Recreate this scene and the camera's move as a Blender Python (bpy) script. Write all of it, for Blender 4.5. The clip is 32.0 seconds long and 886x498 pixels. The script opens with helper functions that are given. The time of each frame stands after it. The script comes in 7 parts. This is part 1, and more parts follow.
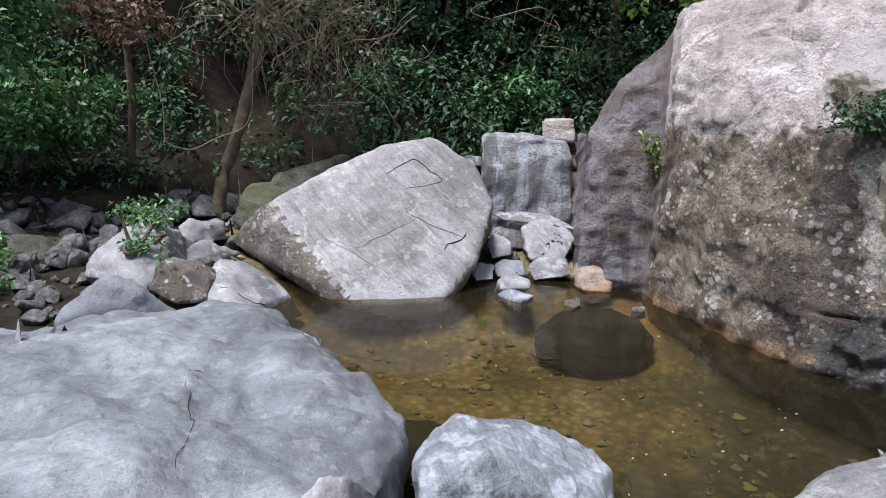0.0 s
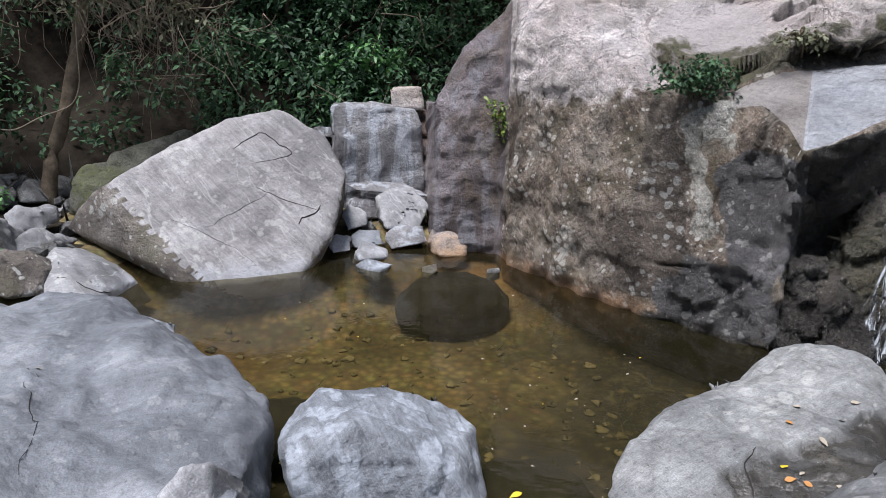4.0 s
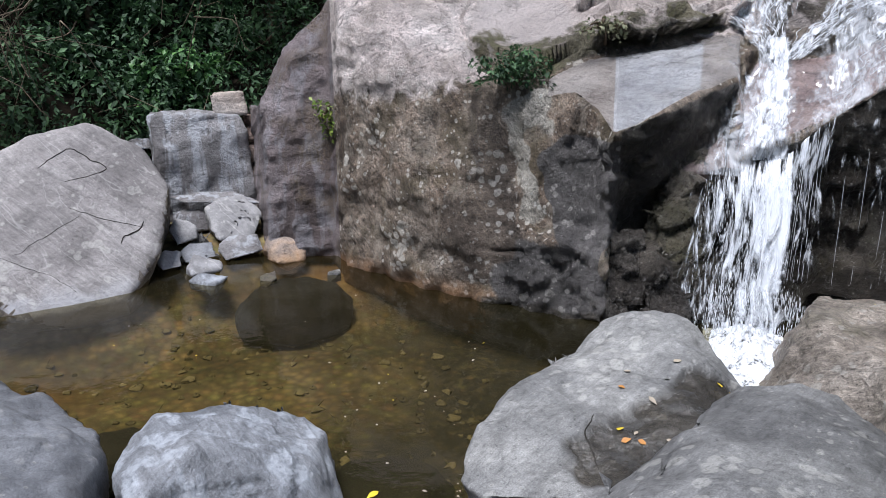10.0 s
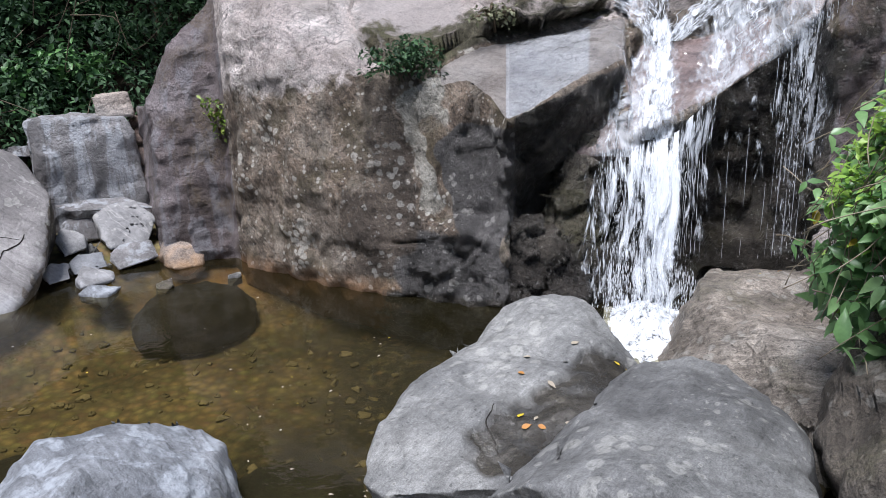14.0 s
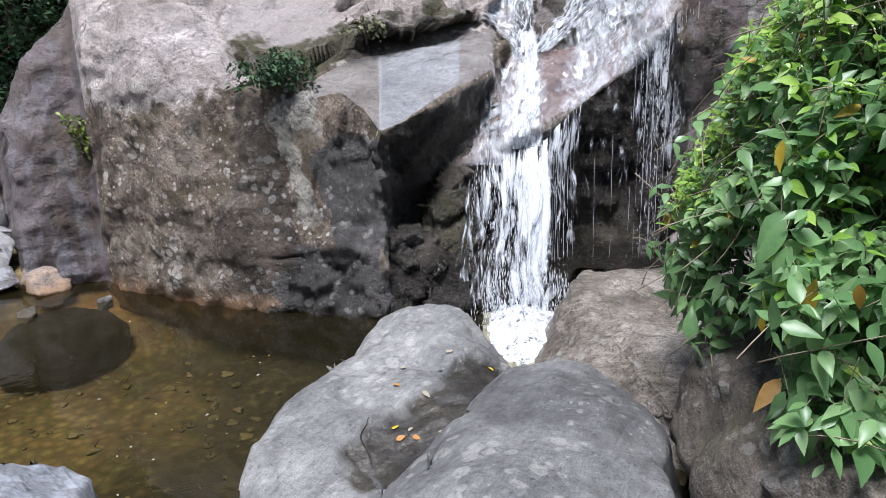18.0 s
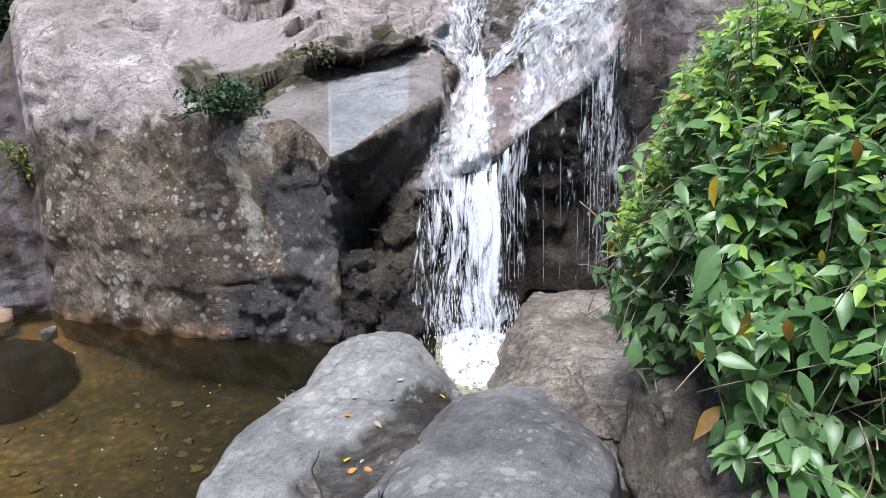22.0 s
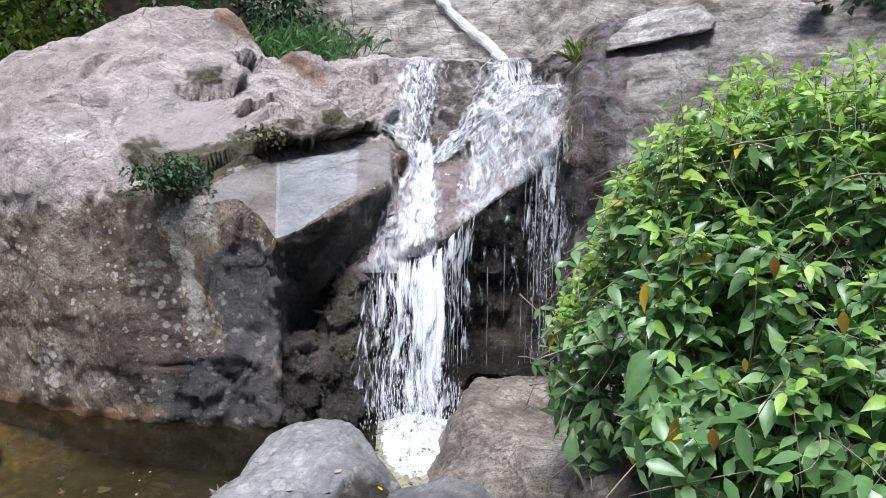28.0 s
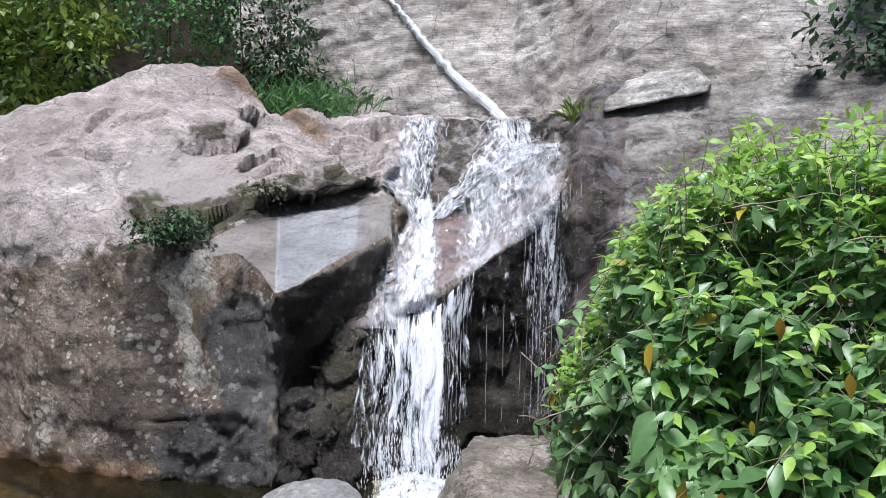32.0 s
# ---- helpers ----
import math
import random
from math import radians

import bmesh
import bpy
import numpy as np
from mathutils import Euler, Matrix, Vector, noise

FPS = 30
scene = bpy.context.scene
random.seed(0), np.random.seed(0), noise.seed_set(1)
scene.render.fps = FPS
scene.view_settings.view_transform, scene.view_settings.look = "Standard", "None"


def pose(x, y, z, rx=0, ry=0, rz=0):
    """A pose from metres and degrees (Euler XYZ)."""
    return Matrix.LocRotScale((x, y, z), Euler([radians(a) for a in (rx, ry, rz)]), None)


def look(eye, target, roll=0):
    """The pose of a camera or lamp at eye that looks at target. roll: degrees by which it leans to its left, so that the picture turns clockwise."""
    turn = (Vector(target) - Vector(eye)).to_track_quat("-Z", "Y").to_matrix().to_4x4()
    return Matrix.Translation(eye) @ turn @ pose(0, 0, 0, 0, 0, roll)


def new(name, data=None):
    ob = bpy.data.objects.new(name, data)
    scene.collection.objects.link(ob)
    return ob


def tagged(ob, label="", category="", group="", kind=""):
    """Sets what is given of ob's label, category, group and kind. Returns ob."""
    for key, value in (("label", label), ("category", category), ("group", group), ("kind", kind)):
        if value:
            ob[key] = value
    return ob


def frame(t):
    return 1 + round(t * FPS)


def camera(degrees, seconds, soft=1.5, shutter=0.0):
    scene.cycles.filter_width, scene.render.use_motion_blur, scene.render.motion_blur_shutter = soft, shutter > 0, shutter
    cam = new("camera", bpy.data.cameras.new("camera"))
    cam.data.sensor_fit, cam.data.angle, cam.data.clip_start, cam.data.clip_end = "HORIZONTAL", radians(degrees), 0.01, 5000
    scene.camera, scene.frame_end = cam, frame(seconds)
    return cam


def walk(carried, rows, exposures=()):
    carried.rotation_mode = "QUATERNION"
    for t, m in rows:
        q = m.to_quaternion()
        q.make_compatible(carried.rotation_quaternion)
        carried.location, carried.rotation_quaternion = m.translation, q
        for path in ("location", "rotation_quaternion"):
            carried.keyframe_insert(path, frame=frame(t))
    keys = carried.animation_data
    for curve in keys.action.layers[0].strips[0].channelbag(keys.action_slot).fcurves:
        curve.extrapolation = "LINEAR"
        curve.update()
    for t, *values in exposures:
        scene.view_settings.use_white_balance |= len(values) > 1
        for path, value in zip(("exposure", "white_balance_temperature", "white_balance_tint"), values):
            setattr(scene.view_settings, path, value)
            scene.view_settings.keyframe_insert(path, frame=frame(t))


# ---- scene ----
cam = camera(60.0, 32.0, 0.85)
# hand-held: a slow turn to the right with the camera at arm's length
PATH = [
    (0.0, pose(-0.160, 0.021, 2.179, 75.27, -2.09, -1.34)),
    (1.0, pose(-0.152, 0.025, 2.182, 74.71, -1.70, -3.31)),
    (2.0, pose(-0.109, -0.022, 2.221, 73.60, -1.05, -5.82)),
    (3.0, pose(-0.145, -0.021, 2.210, 73.29, -1.36, -9.64)),
    (3.5, pose(-0.148, -0.007, 2.200, 73.33, -1.59, -11.14)),
    (5.5, pose(-0.131, 0.050, 2.157, 73.26, -1.35, -15.71)),
    (6.0, pose(-0.127, 0.064, 2.152, 73.27, -1.19, -16.68)),
    (7.0, pose(-0.113, 0.071, 2.145, 73.35, -0.79, -18.54)),
    (8.0, pose(-0.105, 0.063, 2.150, 73.50, -0.56, -20.33)),
    (9.0, pose(-0.101, 0.038, 2.165, 73.43, -0.28, -22.69)),
    (10.0, pose(-0.090, 0.019, 2.168, 73.56, 0.09, -25.01)),
    (11.0, pose(-0.078, 0.020, 2.164, 73.47, 0.21, -26.65)),
    (12.0, pose(-0.064, 0.011, 2.172, 73.27, 0.61, -27.78)),
    (13.0, pose(-0.021, 0.013, 2.164, 73.21, 1.28, -29.66)),
    (14.0, pose(0.035, 0.016, 2.169, 72.75, 1.57, -31.98)),
    (15.0, pose(0.060, -0.010, 2.189, 72.79, 1.84, -34.44)),
    (15.5, pose(0.068, -0.023, 2.196, 72.77, 1.97, -35.62)),
    (17.5, pose(0.120, -0.058, 2.205, 72.99, 1.61, -39.45)),
    (18.0, pose(0.123, -0.064, 2.200, 73.07, 1.56, -40.19)),
    (19.0, pose(0.132, -0.069, 2.209, 73.11, 1.55, -41.08)),
    (20.0, pose(0.129, -0.073, 2.220, 73.20, 1.53, -41.72)),
    (21.0, pose(0.137, -0.083, 2.227, 73.46, 1.81, -42.45)),
    (22.0, pose(0.141, -0.092, 2.273, 74.12, 1.44, -43.61)),
    (23.0, pose(0.146, -0.125, 2.307, 75.09, 1.02, -44.55)),
    (24.0, pose(0.161, -0.141, 2.336, 75.73, 0.63, -45.29)),
    (25.0, pose(0.166, -0.142, 2.348, 76.50, 0.23, -46.17)),
    (25.5, pose(0.162, -0.146, 2.352, 76.99, 0.22, -46.53)),
    (27.5, pose(0.150, -0.128, 2.366, 79.04, -0.68, -47.05)),
    (28.0, pose(0.152, -0.127, 2.368, 79.51, -0.71, -47.02)),
    (29.0, pose(0.149, -0.128, 2.377, 80.45, -0.67, -47.11)),
    (30.0, pose(0.144, -0.124, 2.377, 81.55, -1.01, -47.29)),
    (31.0, pose(0.136, -0.117, 2.382, 82.63, -1.09, -47.35)),
    (32.0, pose(0.132, -0.108, 2.379, 83.60, -1.29, -47.23)),
]
walk(cam, PATH, ((0.0, 0.72), (4.0, 0.54), (9.0, 0.40), (15.0, 0.50), (20.0, 0.58), (26.0, 0.56), (32.0, 0.52)))

# ---- world and sun: bright shade in a gorge, thin cloud ----
world = bpy.data.worlds.new("sky")
scene.world = world
world.use_nodes = True
wn = world.node_tree.nodes
sky = wn.new("ShaderNodeTexSky")
sky.sky_type = "NISHITA"
sky.sun_disc = False
sky.sun_elevation, sky.sun_rotation = radians(71), radians(242)
sky.air_density, sky.dust_density, sky.ozone_density = 1.0, 1.0, 1.0
wn["Background"].inputs["Strength"].default_value = 0.075
world.node_tree.links.new(sky.outputs[0], wn["Background"].inputs["Color"])
sun_data = bpy.data.lights.new("sun", "SUN")
sun_data.energy, sun_data.angle, sun_data.color = 4.35, radians(24), (0.925, 0.935, 1.0)
sun = new("sun", sun_data)
sun.matrix_world = look((-5.2, -2.8, 17), (0, 0, 0))

# ---- materials ----
def nodes_of(name):
    m = bpy.data.materials.new(name)
    m.use_nodes = True
    return m, m.node_tree.nodes, m.node_tree.links, m.node_tree.nodes["Principled BSDF"]


def tex_noise(n, l, coord, scale, detail=6.0, rough=0.6, distort=0.0):
    t = n.new("ShaderNodeTexNoise")
    t.inputs["Scale"].default_value = scale
    t.inputs["Detail"].default_value = detail
    t.inputs["Roughness"].default_value = rough
    t.inputs["Distortion"].default_value = distort
    l.new(coord, t.inputs["Vector"])
    return t


def ramp(n, l, fac, stops):
    r = n.new("ShaderNodeValToRGB")
    e = r.color_ramp.elements
    while len(e) < len(stops):
        e.new(0.5)
    for el, (p, c) in zip(e, stops):
        el.position = p
        el.color = (*c, 1) if len(c) == 3 else c
    l.new(fac, r.inputs["Fac"])
    return r


def mix(n, l, fac, a, b, mode="MIX"):
    m = n.new("ShaderNodeMix")
    m.data_type, m.blend_type = "RGBA", mode
    for sock, v in ((m.inputs[0], fac), (m.inputs[6], a), (m.inputs[7], b)):
        if isinstance(v, (int, float)):
            sock.default_value = v
        elif isinstance(v, tuple):
            sock.default_value = (*v, 1)
        else:
            l.new(v, sock)
    return m.outputs[2]


def mapped(n, l, scale=(1, 1, 1), rot=(0, 0, 0)):
    co = n.new("ShaderNodeTexCoord")
    mp = n.new("ShaderNodeMapping")
    mp.vector_type = "TEXTURE"
    mp.inputs["Scale"].default_value = [1.0 / q for q in scale]
    mp.inputs["Rotation"].default_value = [radians(a) for a in rot]
    l.new(co.outputs["Object"], mp.inputs["Vector"])
    return mp.outputs[0]


def voronoi(n, l, coord, scale, feature="F1", rand=1.0):
    v = n.new("ShaderNodeTexVoronoi")
    v.feature = feature
    v.inputs["Scale"].default_value = scale
    v.inputs["Randomness"].default_value = rand
    l.new(coord, v.inputs["Vector"])
    return v


def rock_noises(n, l):
    """The shared noises of a rock surface: broad, middle, fine, grain, pits, joints and blots, in metres."""
    co = mapped(n, l)
    big = tex_noise(n, l, co, 1.1, 3, 0.5, 0.6).outputs[0]
    mid = tex_noise(n, l, co, 6.0, 4, 0.55, 0.5).outputs[0]
    fine = tex_noise(n, l, co, 34.0, 5, 0.7, 0.3).outputs[0]
    grain = tex_noise(n, l, co, 150.0, 2, 0.6).outputs[0]
    warp = mix(n, l, 0.10, co, tex_noise(n, l, co, 3.0, 4, 0.6).outputs[1])
    warp2 = mix(n, l, 0.035, co, tex_noise(n, l, co, 14.0, 3, 0.6).outputs[1])
    return dict(co=co, big=big, mid=mid, fine=fine, grain=grain, warp=warp, warp2=warp2,
                pit=voronoi(n, l, warp2, 24.0).outputs["Distance"],
                joint=voronoi(n, l, warp, 1.5, "DISTANCE_TO_EDGE").outputs["Distance"],
                joint2=voronoi(n, l, warp, 5.0, "DISTANCE_TO_EDGE").outputs["Distance"])


def grey(v):
    return (v, v, v)


def rock_colour(n, l, N, dark, mid, light, lichen=0.0, lichen_col=(0.60, 0.59, 0.55), streak=0.0, streak_col=(0.75, 0.76, 0.78),
                band=0.0, band_rot=(0, 35, 20), moss=0.0, moss_col=(0.10, 0.10, 0.04), contrast=1.0, speck=0.0, vein=0.0, joints=0.0, pits=0.0, lichen_size=12.0, stria=0.0, stria_rot=(35, 30, 20)):
    col = ramp(n, l, N["big"], [(0.34, dark), (0.5, mid), (0.66, light)]).outputs[0]
    k = contrast
    col = mix(n, l, 1.0, col, ramp(n, l, N["mid"], [(0.34, grey(1 - 0.34 * k)), (0.5, grey(1.0)), (0.66, grey(1 + 0.24 * k))]).outputs[0], "MULTIPLY")
    col = mix(n, l, 1.0, col, ramp(n, l, N["fine"], [(0.35, grey(1 - 0.45 * k)), (0.45, grey(0.96)), (0.55, grey(1.03)), (0.66, grey(1 + 0.30 * k))]).outputs[0], "MULTIPLY")
    col = mix(n, l, 1.0, col, ramp(n, l, N["grain"], [(0.36, grey(1 - 0.30 * k)), (0.64, grey(1 + 0.28 * k))]).outputs[0], "MULTIPLY")
    if band:
        cb = mapped(n, l, (1.6, 1.6, 15.0), band_rot)
        bn = tex_noise(n, l, cb, 1.7, 4, 0.55, 0.5)
        br = ramp(n, l, bn.outputs[0], [(0.36, grey(0.55)), (0.46, grey(0.96)), (0.54, grey(1.02)), (0.64, grey(1.30))]).outputs[0]
        col = mix(n, l, band, col, br, "MULTIPLY")
    if stria:
        sn = tex_noise(n, l, mapped(n, l, (5.0, 5.0, 85.0), stria_rot), 1.0, 4, 0.65, 0.6)
        sr = ramp(n, l, sn.outputs[0], [(0.36, grey(0.55)), (0.47, grey(0.97)), (0.56, grey(1.05)), (0.66, grey(1.5))]).outputs[0]
        col = mix(n, l, stria, col, sr, "MULTIPLY")
    if vein:
        cb = mapped(n, l, (0.6, 0.6, 3.0), (40, 25, 60))
        bn = tex_noise(n, l, cb, 1.4, 3, 0.5, 0.6)
        vr = ramp(n, l, bn.outputs[0], [(0.494, (0, 0, 0)), (0.5, grey(vein)), (0.506, (0, 0, 0))]).outputs[0]
        col = mix(n, l, vr, col, (0.66, 0.64, 0.62))
    if streak:
        cs = mapped(n, l, (5.0, 5.0, 0.45))
        sn = tex_noise(n, l, cs, 1.5, 5, 0.6, 0.25)
        sr = ramp(n, l, sn.outputs[0], [(0.49, (0, 0, 0)), (0.58, grey(streak))]).outputs[0]
        sr = mix(n, l, 0.7, sr, ramp(n, l, N["fine"], [(0.35, grey(0.3)), (0.6, grey(1.1))]).outputs[0], "MULTIPLY")
        col = mix(n, l, sr, col, streak_col)
    if moss:
        mn = tex_noise(n, l, N["co"], 2.2, 5, 0.6, 0.5)
        mr = ramp(n, l, mn.outputs[0], [(0.50, (0, 0, 0)), (0.60, grey(moss))]).outputs[0]
        mr = mix(n, l, 0.85, mr, ramp(n, l, N["fine"], [(0.40, grey(0.1)), (0.56, grey(1.2))]).outputs[0], "MULTIPLY")
        col = mix(n, l, mr, col, moss_col)
    if lichen:
        blot = voronoi(n, l, N["warp2"], lichen_size).outputs["Distance"]
        area = tex_noise(n, l, N["co"], 2.6, 4, 0.6, 0.6)
        sub = n.new("ShaderNodeMath")
        sub.operation = "MULTIPLY_ADD"
        l.new(area.outputs[0], sub.inputs[0])
        sub.inputs[1].default_value = -1.9
        l.new(blot, sub.inputs[2])
        rg = n.new("ShaderNodeMapRange")
        rg.inputs["From Min"].default_value, rg.inputs["From Max"].default_value = -0.72, -0.80
        rg.inputs["To Max"].default_value = lichen
        l.new(sub.outputs[0], rg.inputs["Value"])
        f = mix(n, l, 0.8, rg.outputs[0], ramp(n, l, N["fine"], [(0.38, grey(0.35)), (0.5, grey(1.0))]).outputs[0], "MULTIPLY")
        col = mix(n, l, f, col, lichen_col)
    if speck:
        sp = ramp(n, l, N["pit"], [(0.14, grey(speck)), (0.20, (0, 0, 0))]).outputs[0]
        sp = mix(n, l, 1.0, sp, ramp(n, l, N["mid"], [(0.46, (0, 0, 0)), (0.54, (1, 1, 1))]).outputs[0], "MULTIPLY")
        col = mix(n, l, sp, col, lichen_col)
    if pits:
        sp = ramp(n, l, N["pit"], [(0.10, grey(1 - pits)), (0.17, (1, 1, 1))]).outputs[0]
        col = mix(n, l, 1.0, col, sp, "MULTIPLY")
    if joints:
        j1 = ramp(n, l, N["joint"], [(0.0, grey(1 - joints)), (0.006, grey(1 - 0.6 * joints)), (0.013, (1, 1, 1))]).outputs[0]
        j2 = ramp(n, l, N["joint2"], [(0.0, grey(1 - 0.8 * joints)), (0.02, (1, 1, 1))]).outputs[0]
        broke = ramp(n, l, N["big"], [(0.45, (1, 1, 1)), (0.55, (0, 0, 0))]).outputs[0]
        gapm = ramp(n, l, N["mid"], [(0.47, (1, 1, 1)), (0.53, (0, 0, 0))]).outputs[0]
        col = mix(n, l, 1.0, col, mix(n, l, gapm, j1, (1.0, 1.0, 1.0)), "MULTIPLY")
        col = mix(n, l, 1.0, col, mix(n, l, broke, j2, (1.0, 1.0, 1.0)), "MULTIPLY")
    return col


def rust_line(n, l, N, col, amount, tint, top=0.30):
    """A rusty tide mark that fades out a hand above the water."""
    gz = n.new("ShaderNodeNewGeometry")
    sx = n.new("ShaderNodeSeparateXYZ")
    l.new(gz.outputs["Position"], sx.inputs[0])
    wob = n.new("ShaderNodeMath")
    wob.operation = "MULTIPLY_ADD"
    l.new(N["mid"], wob.inputs[0])
    wob.inputs[1].default_value = -0.35
    l.new(sx.outputs["Z"], wob.inputs[2])
    mpv = n.new("ShaderNodeMapRange")
    mpv.inputs["From Min"].default_value, mpv.inputs["From Max"].default_value = -0.20, -0.20 + top
    mpv.inputs["To Min"].default_value, mpv.inputs["To Max"].default_value = amount, 0.0
    l.new(wob.outputs[0], mpv.inputs["Value"])
    return mix(n, l, mpv.outputs[0], col, tint)


def rock_relief(n, l, b, N, bump, rough, joint=0.0):
    m1 = n.new("ShaderNodeMath")
    m1.operation = "MULTIPLY_ADD"
    l.new(N["grain"], m1.inputs[0])
    m1.inputs[1].default_value = 0.12
    m2 = n.new("ShaderNodeMath")
    m2.operation = "MULTIPLY_ADD"
    l.new(N["fine"], m2.inputs[0])
    m2.inputs[1].default_value = 0.6
    md = n.new("ShaderNodeMath")
    md.operation = "MULTIPLY"
    l.new(N["mid"], md.inputs[0])
    md.inputs[1].default_value = 0.55
    l.new(md.outputs[0], m2.inputs[2])
    l.new(m2.outputs[0], m1.inputs[2])
    bp = n.new("ShaderNodeBump")
    bp.inputs["Strength"].default_value = bump
    bp.inputs["Distance"].default_value = 0.085
    jr = ramp(n, l, N["joint"], [(0.0, (0, 0, 0)), (0.03, (1, 1, 1))]).outputs[0]
    m3 = n.new("ShaderNodeMath")
    m3.operation = "MULTIPLY_ADD"
    l.new(jr, m3.inputs[0])
    m3.inputs[1].default_value = joint
    l.new(m1.outputs[0], m3.inputs[2])
    l.new(m3.outputs[0], bp.inputs["Height"])
    l.new(bp.outputs[0], b.inputs["Normal"])
    if isinstance(rough, float):
        rr = n.new("ShaderNodeMapRange")
        rr.inputs["To Min"].default_value, rr.inputs["To Max"].default_value = rough - 0.2, min(1.0, rough + 0.2)
        l.new(N["fine"], rr.inputs["Value"])
        rough = rr.outputs[0]
    l.new(rough, b.inputs["Roughness"])


def rock_mat(name, dark, mid, light, rough=0.75, bump=0.5, stain=0.0, stain_col=(0.22, 0.11, 0.04), wets=False, **kw):
    m, n, l, b = nodes_of(name)
    N = rock_noises(n, l)
    col = rock_colour(n, l, N, dark, mid, light, **kw)
    if stain:
        col = rust_line(n, l, N, col, stain, stain_col, 0.16)
    if wets:
        at = n.new("ShaderNodeAttribute")
        at.attribute_name = "wet"
        w = mix(n, l, 1.0, at.outputs["Fac"], ramp(n, l, N["mid"], [(0.3, grey(0.6)), (0.55, grey(1.25))]).outputs[0], "MULTIPLY")
        col = mix(n, l, w, col, mix(n, l, 1.0, col, (0.26, 0.235, 0.20), "MULTIPLY"))
        dry = n.new("ShaderNodeMapRange")
        dry.inputs["To Min"].default_value, dry.inputs["To Max"].default_value = rough, 0.22
        l.new(w, dry.inputs["Value"])
        rough = dry.outputs[0]
    l.new(col, b.inputs["Base Color"])
    rock_relief(n, l, b, N, bump, rough)
    return m


GREYS = ((0.15, 0.147, 0.15), (0.245, 0.24, 0.243), (0.37, 0.362, 0.364))
M_GREY = rock_mat("grey_granite", *GREYS, lichen=0.35, band=0.35, band_rot=(30, 40, 10), rough=0.72, bump=0.35, vein=0.35, contrast=0.5, stain=0.75, stain_col=(0.44, 0.44, 0.46), joints=0.0, speck=0.25)
M_SMOOTH = rock_mat("smooth_grey_gneiss", wets=True, dark=(0.114, 0.119, 0.131), mid=(0.178, 0.185, 0.201), light=(0.262, 0.268, 0.285), band=0.22, band_rot=(-70, 10, 24), stria=0.18, stria_rot=(-70, 0, 24), rough=0.62, bump=0.34, vein=0.0, contrast=0.55, lichen=0.12, stain=0.5, stain_col=(0.36, 0.36, 0.38), speck=0.3, pits=0.35)
M_STREAM = rock_mat("stream_worn_gneiss", wets=True, dark=(0.112, 0.112, 0.113), mid=(0.175, 0.175, 0.174), light=(0.258, 0.256, 0.250), band=0.25, band_rot=(-70, 10, 24), stria=0.3, stria_rot=(-70, 0, 24), rough=0.6, bump=0.4, contrast=0.8, lichen=0.25, stain=0.5, stain_col=(0.30, 0.30, 0.31), speck=0.5, pits=0.5)
M_CLIFF = rock_mat("banded_cliff_rock", (0.31, 0.272, 0.245), (0.43, 0.387, 0.353), (0.56, 0.518, 0.482), lichen=0.3, band=0.3, band_rot=(8, -14, 0), stria=0.9, stria_rot=(8, -14, 0), moss=0.2, rough=0.85, bump=0.7, joints=0.55, pits=0.4, contrast=0.8)
M_PINK = rock_mat("pale_pinkish_rock", (0.19, 0.162, 0.147), (0.315, 0.277, 0.256), (0.46, 0.425, 0.402), lichen=0.25, band=0.6, band_rot=(20, 60, 40), stria=0.5, stria_rot=(20, 60, 40), moss=0.25, rough=0.75, bump=0.7, joints=0.3, pits=0.5, contrast=0.8)
M_BROWN = rock_mat("weathered_brown_rock", (0.11, 0.09, 0.075), (0.20, 0.17, 0.145), (0.33, 0.295, 0.265), lichen=0.8, moss=0.4, rough=0.85, bump=0.9, joints=0.4, speck=0.6)
M_BIG = rock_mat("jointed_pinkish_granite", (0.175, 0.162, 0.160), (0.265, 0.247, 0.243), (0.37, 0.35, 0.345), lichen=0.3, band=0.4, band_rot=(0, 40, 0), stria=0.3, stria_rot=(0, 40, 0), rough=0.75, bump=0.4, vein=0.3, contrast=0.6, stain=0.6, stain_col=(0.44, 0.45, 0.48), speck=0.3)
M_WHITE = rock_mat("white_streaked_granite", (0.135, 0.143, 0.158), (0.225, 0.235, 0.255), (0.355, 0.365, 0.385), band=0.3, band_rot=(15, 70, 30), stria=0.35, stria_rot=(10, 65, 20), streak=0.5, streak_col=(0.52, 0.56, 0.62), rough=0.65, bump=0.45, contrast=0.55, pits=0.3, joints=0.2)
M_BLOCK = rock_mat("streaked_block_rock", (0.147, 0.137, 0.138), (0.252, 0.242, 0.243), (0.378, 0.362, 0.369), streak=0.8, streak_col=(0.50, 0.52, 0.56), rough=0.75, bump=0.8, contrast=0.8, joints=0.3)
M_ORANGE = rock_mat("orange_stained_stone", (0.34, 0.27, 0.225), (0.50, 0.43, 0.385), (0.66, 0.61, 0.57), rough=0.75, bump=0.7, stain=0.6, stain_col=(0.46, 0.24, 0.08))
M_RED = rock_mat("reddish_rubble", (0.15, 0.09, 0.07), (0.26, 0.18, 0.15), (0.42, 0.33, 0.29), rough=0.8, bump=0.8)
M_MOSSY = rock_mat("mossy_boulder_rock", (0.09, 0.085, 0.065), (0.16, 0.155, 0.12), (0.25, 0.245, 0.21), moss=0.8, moss_col=(0.11, 0.12, 0.045), rough=0.9, bump=0.9)
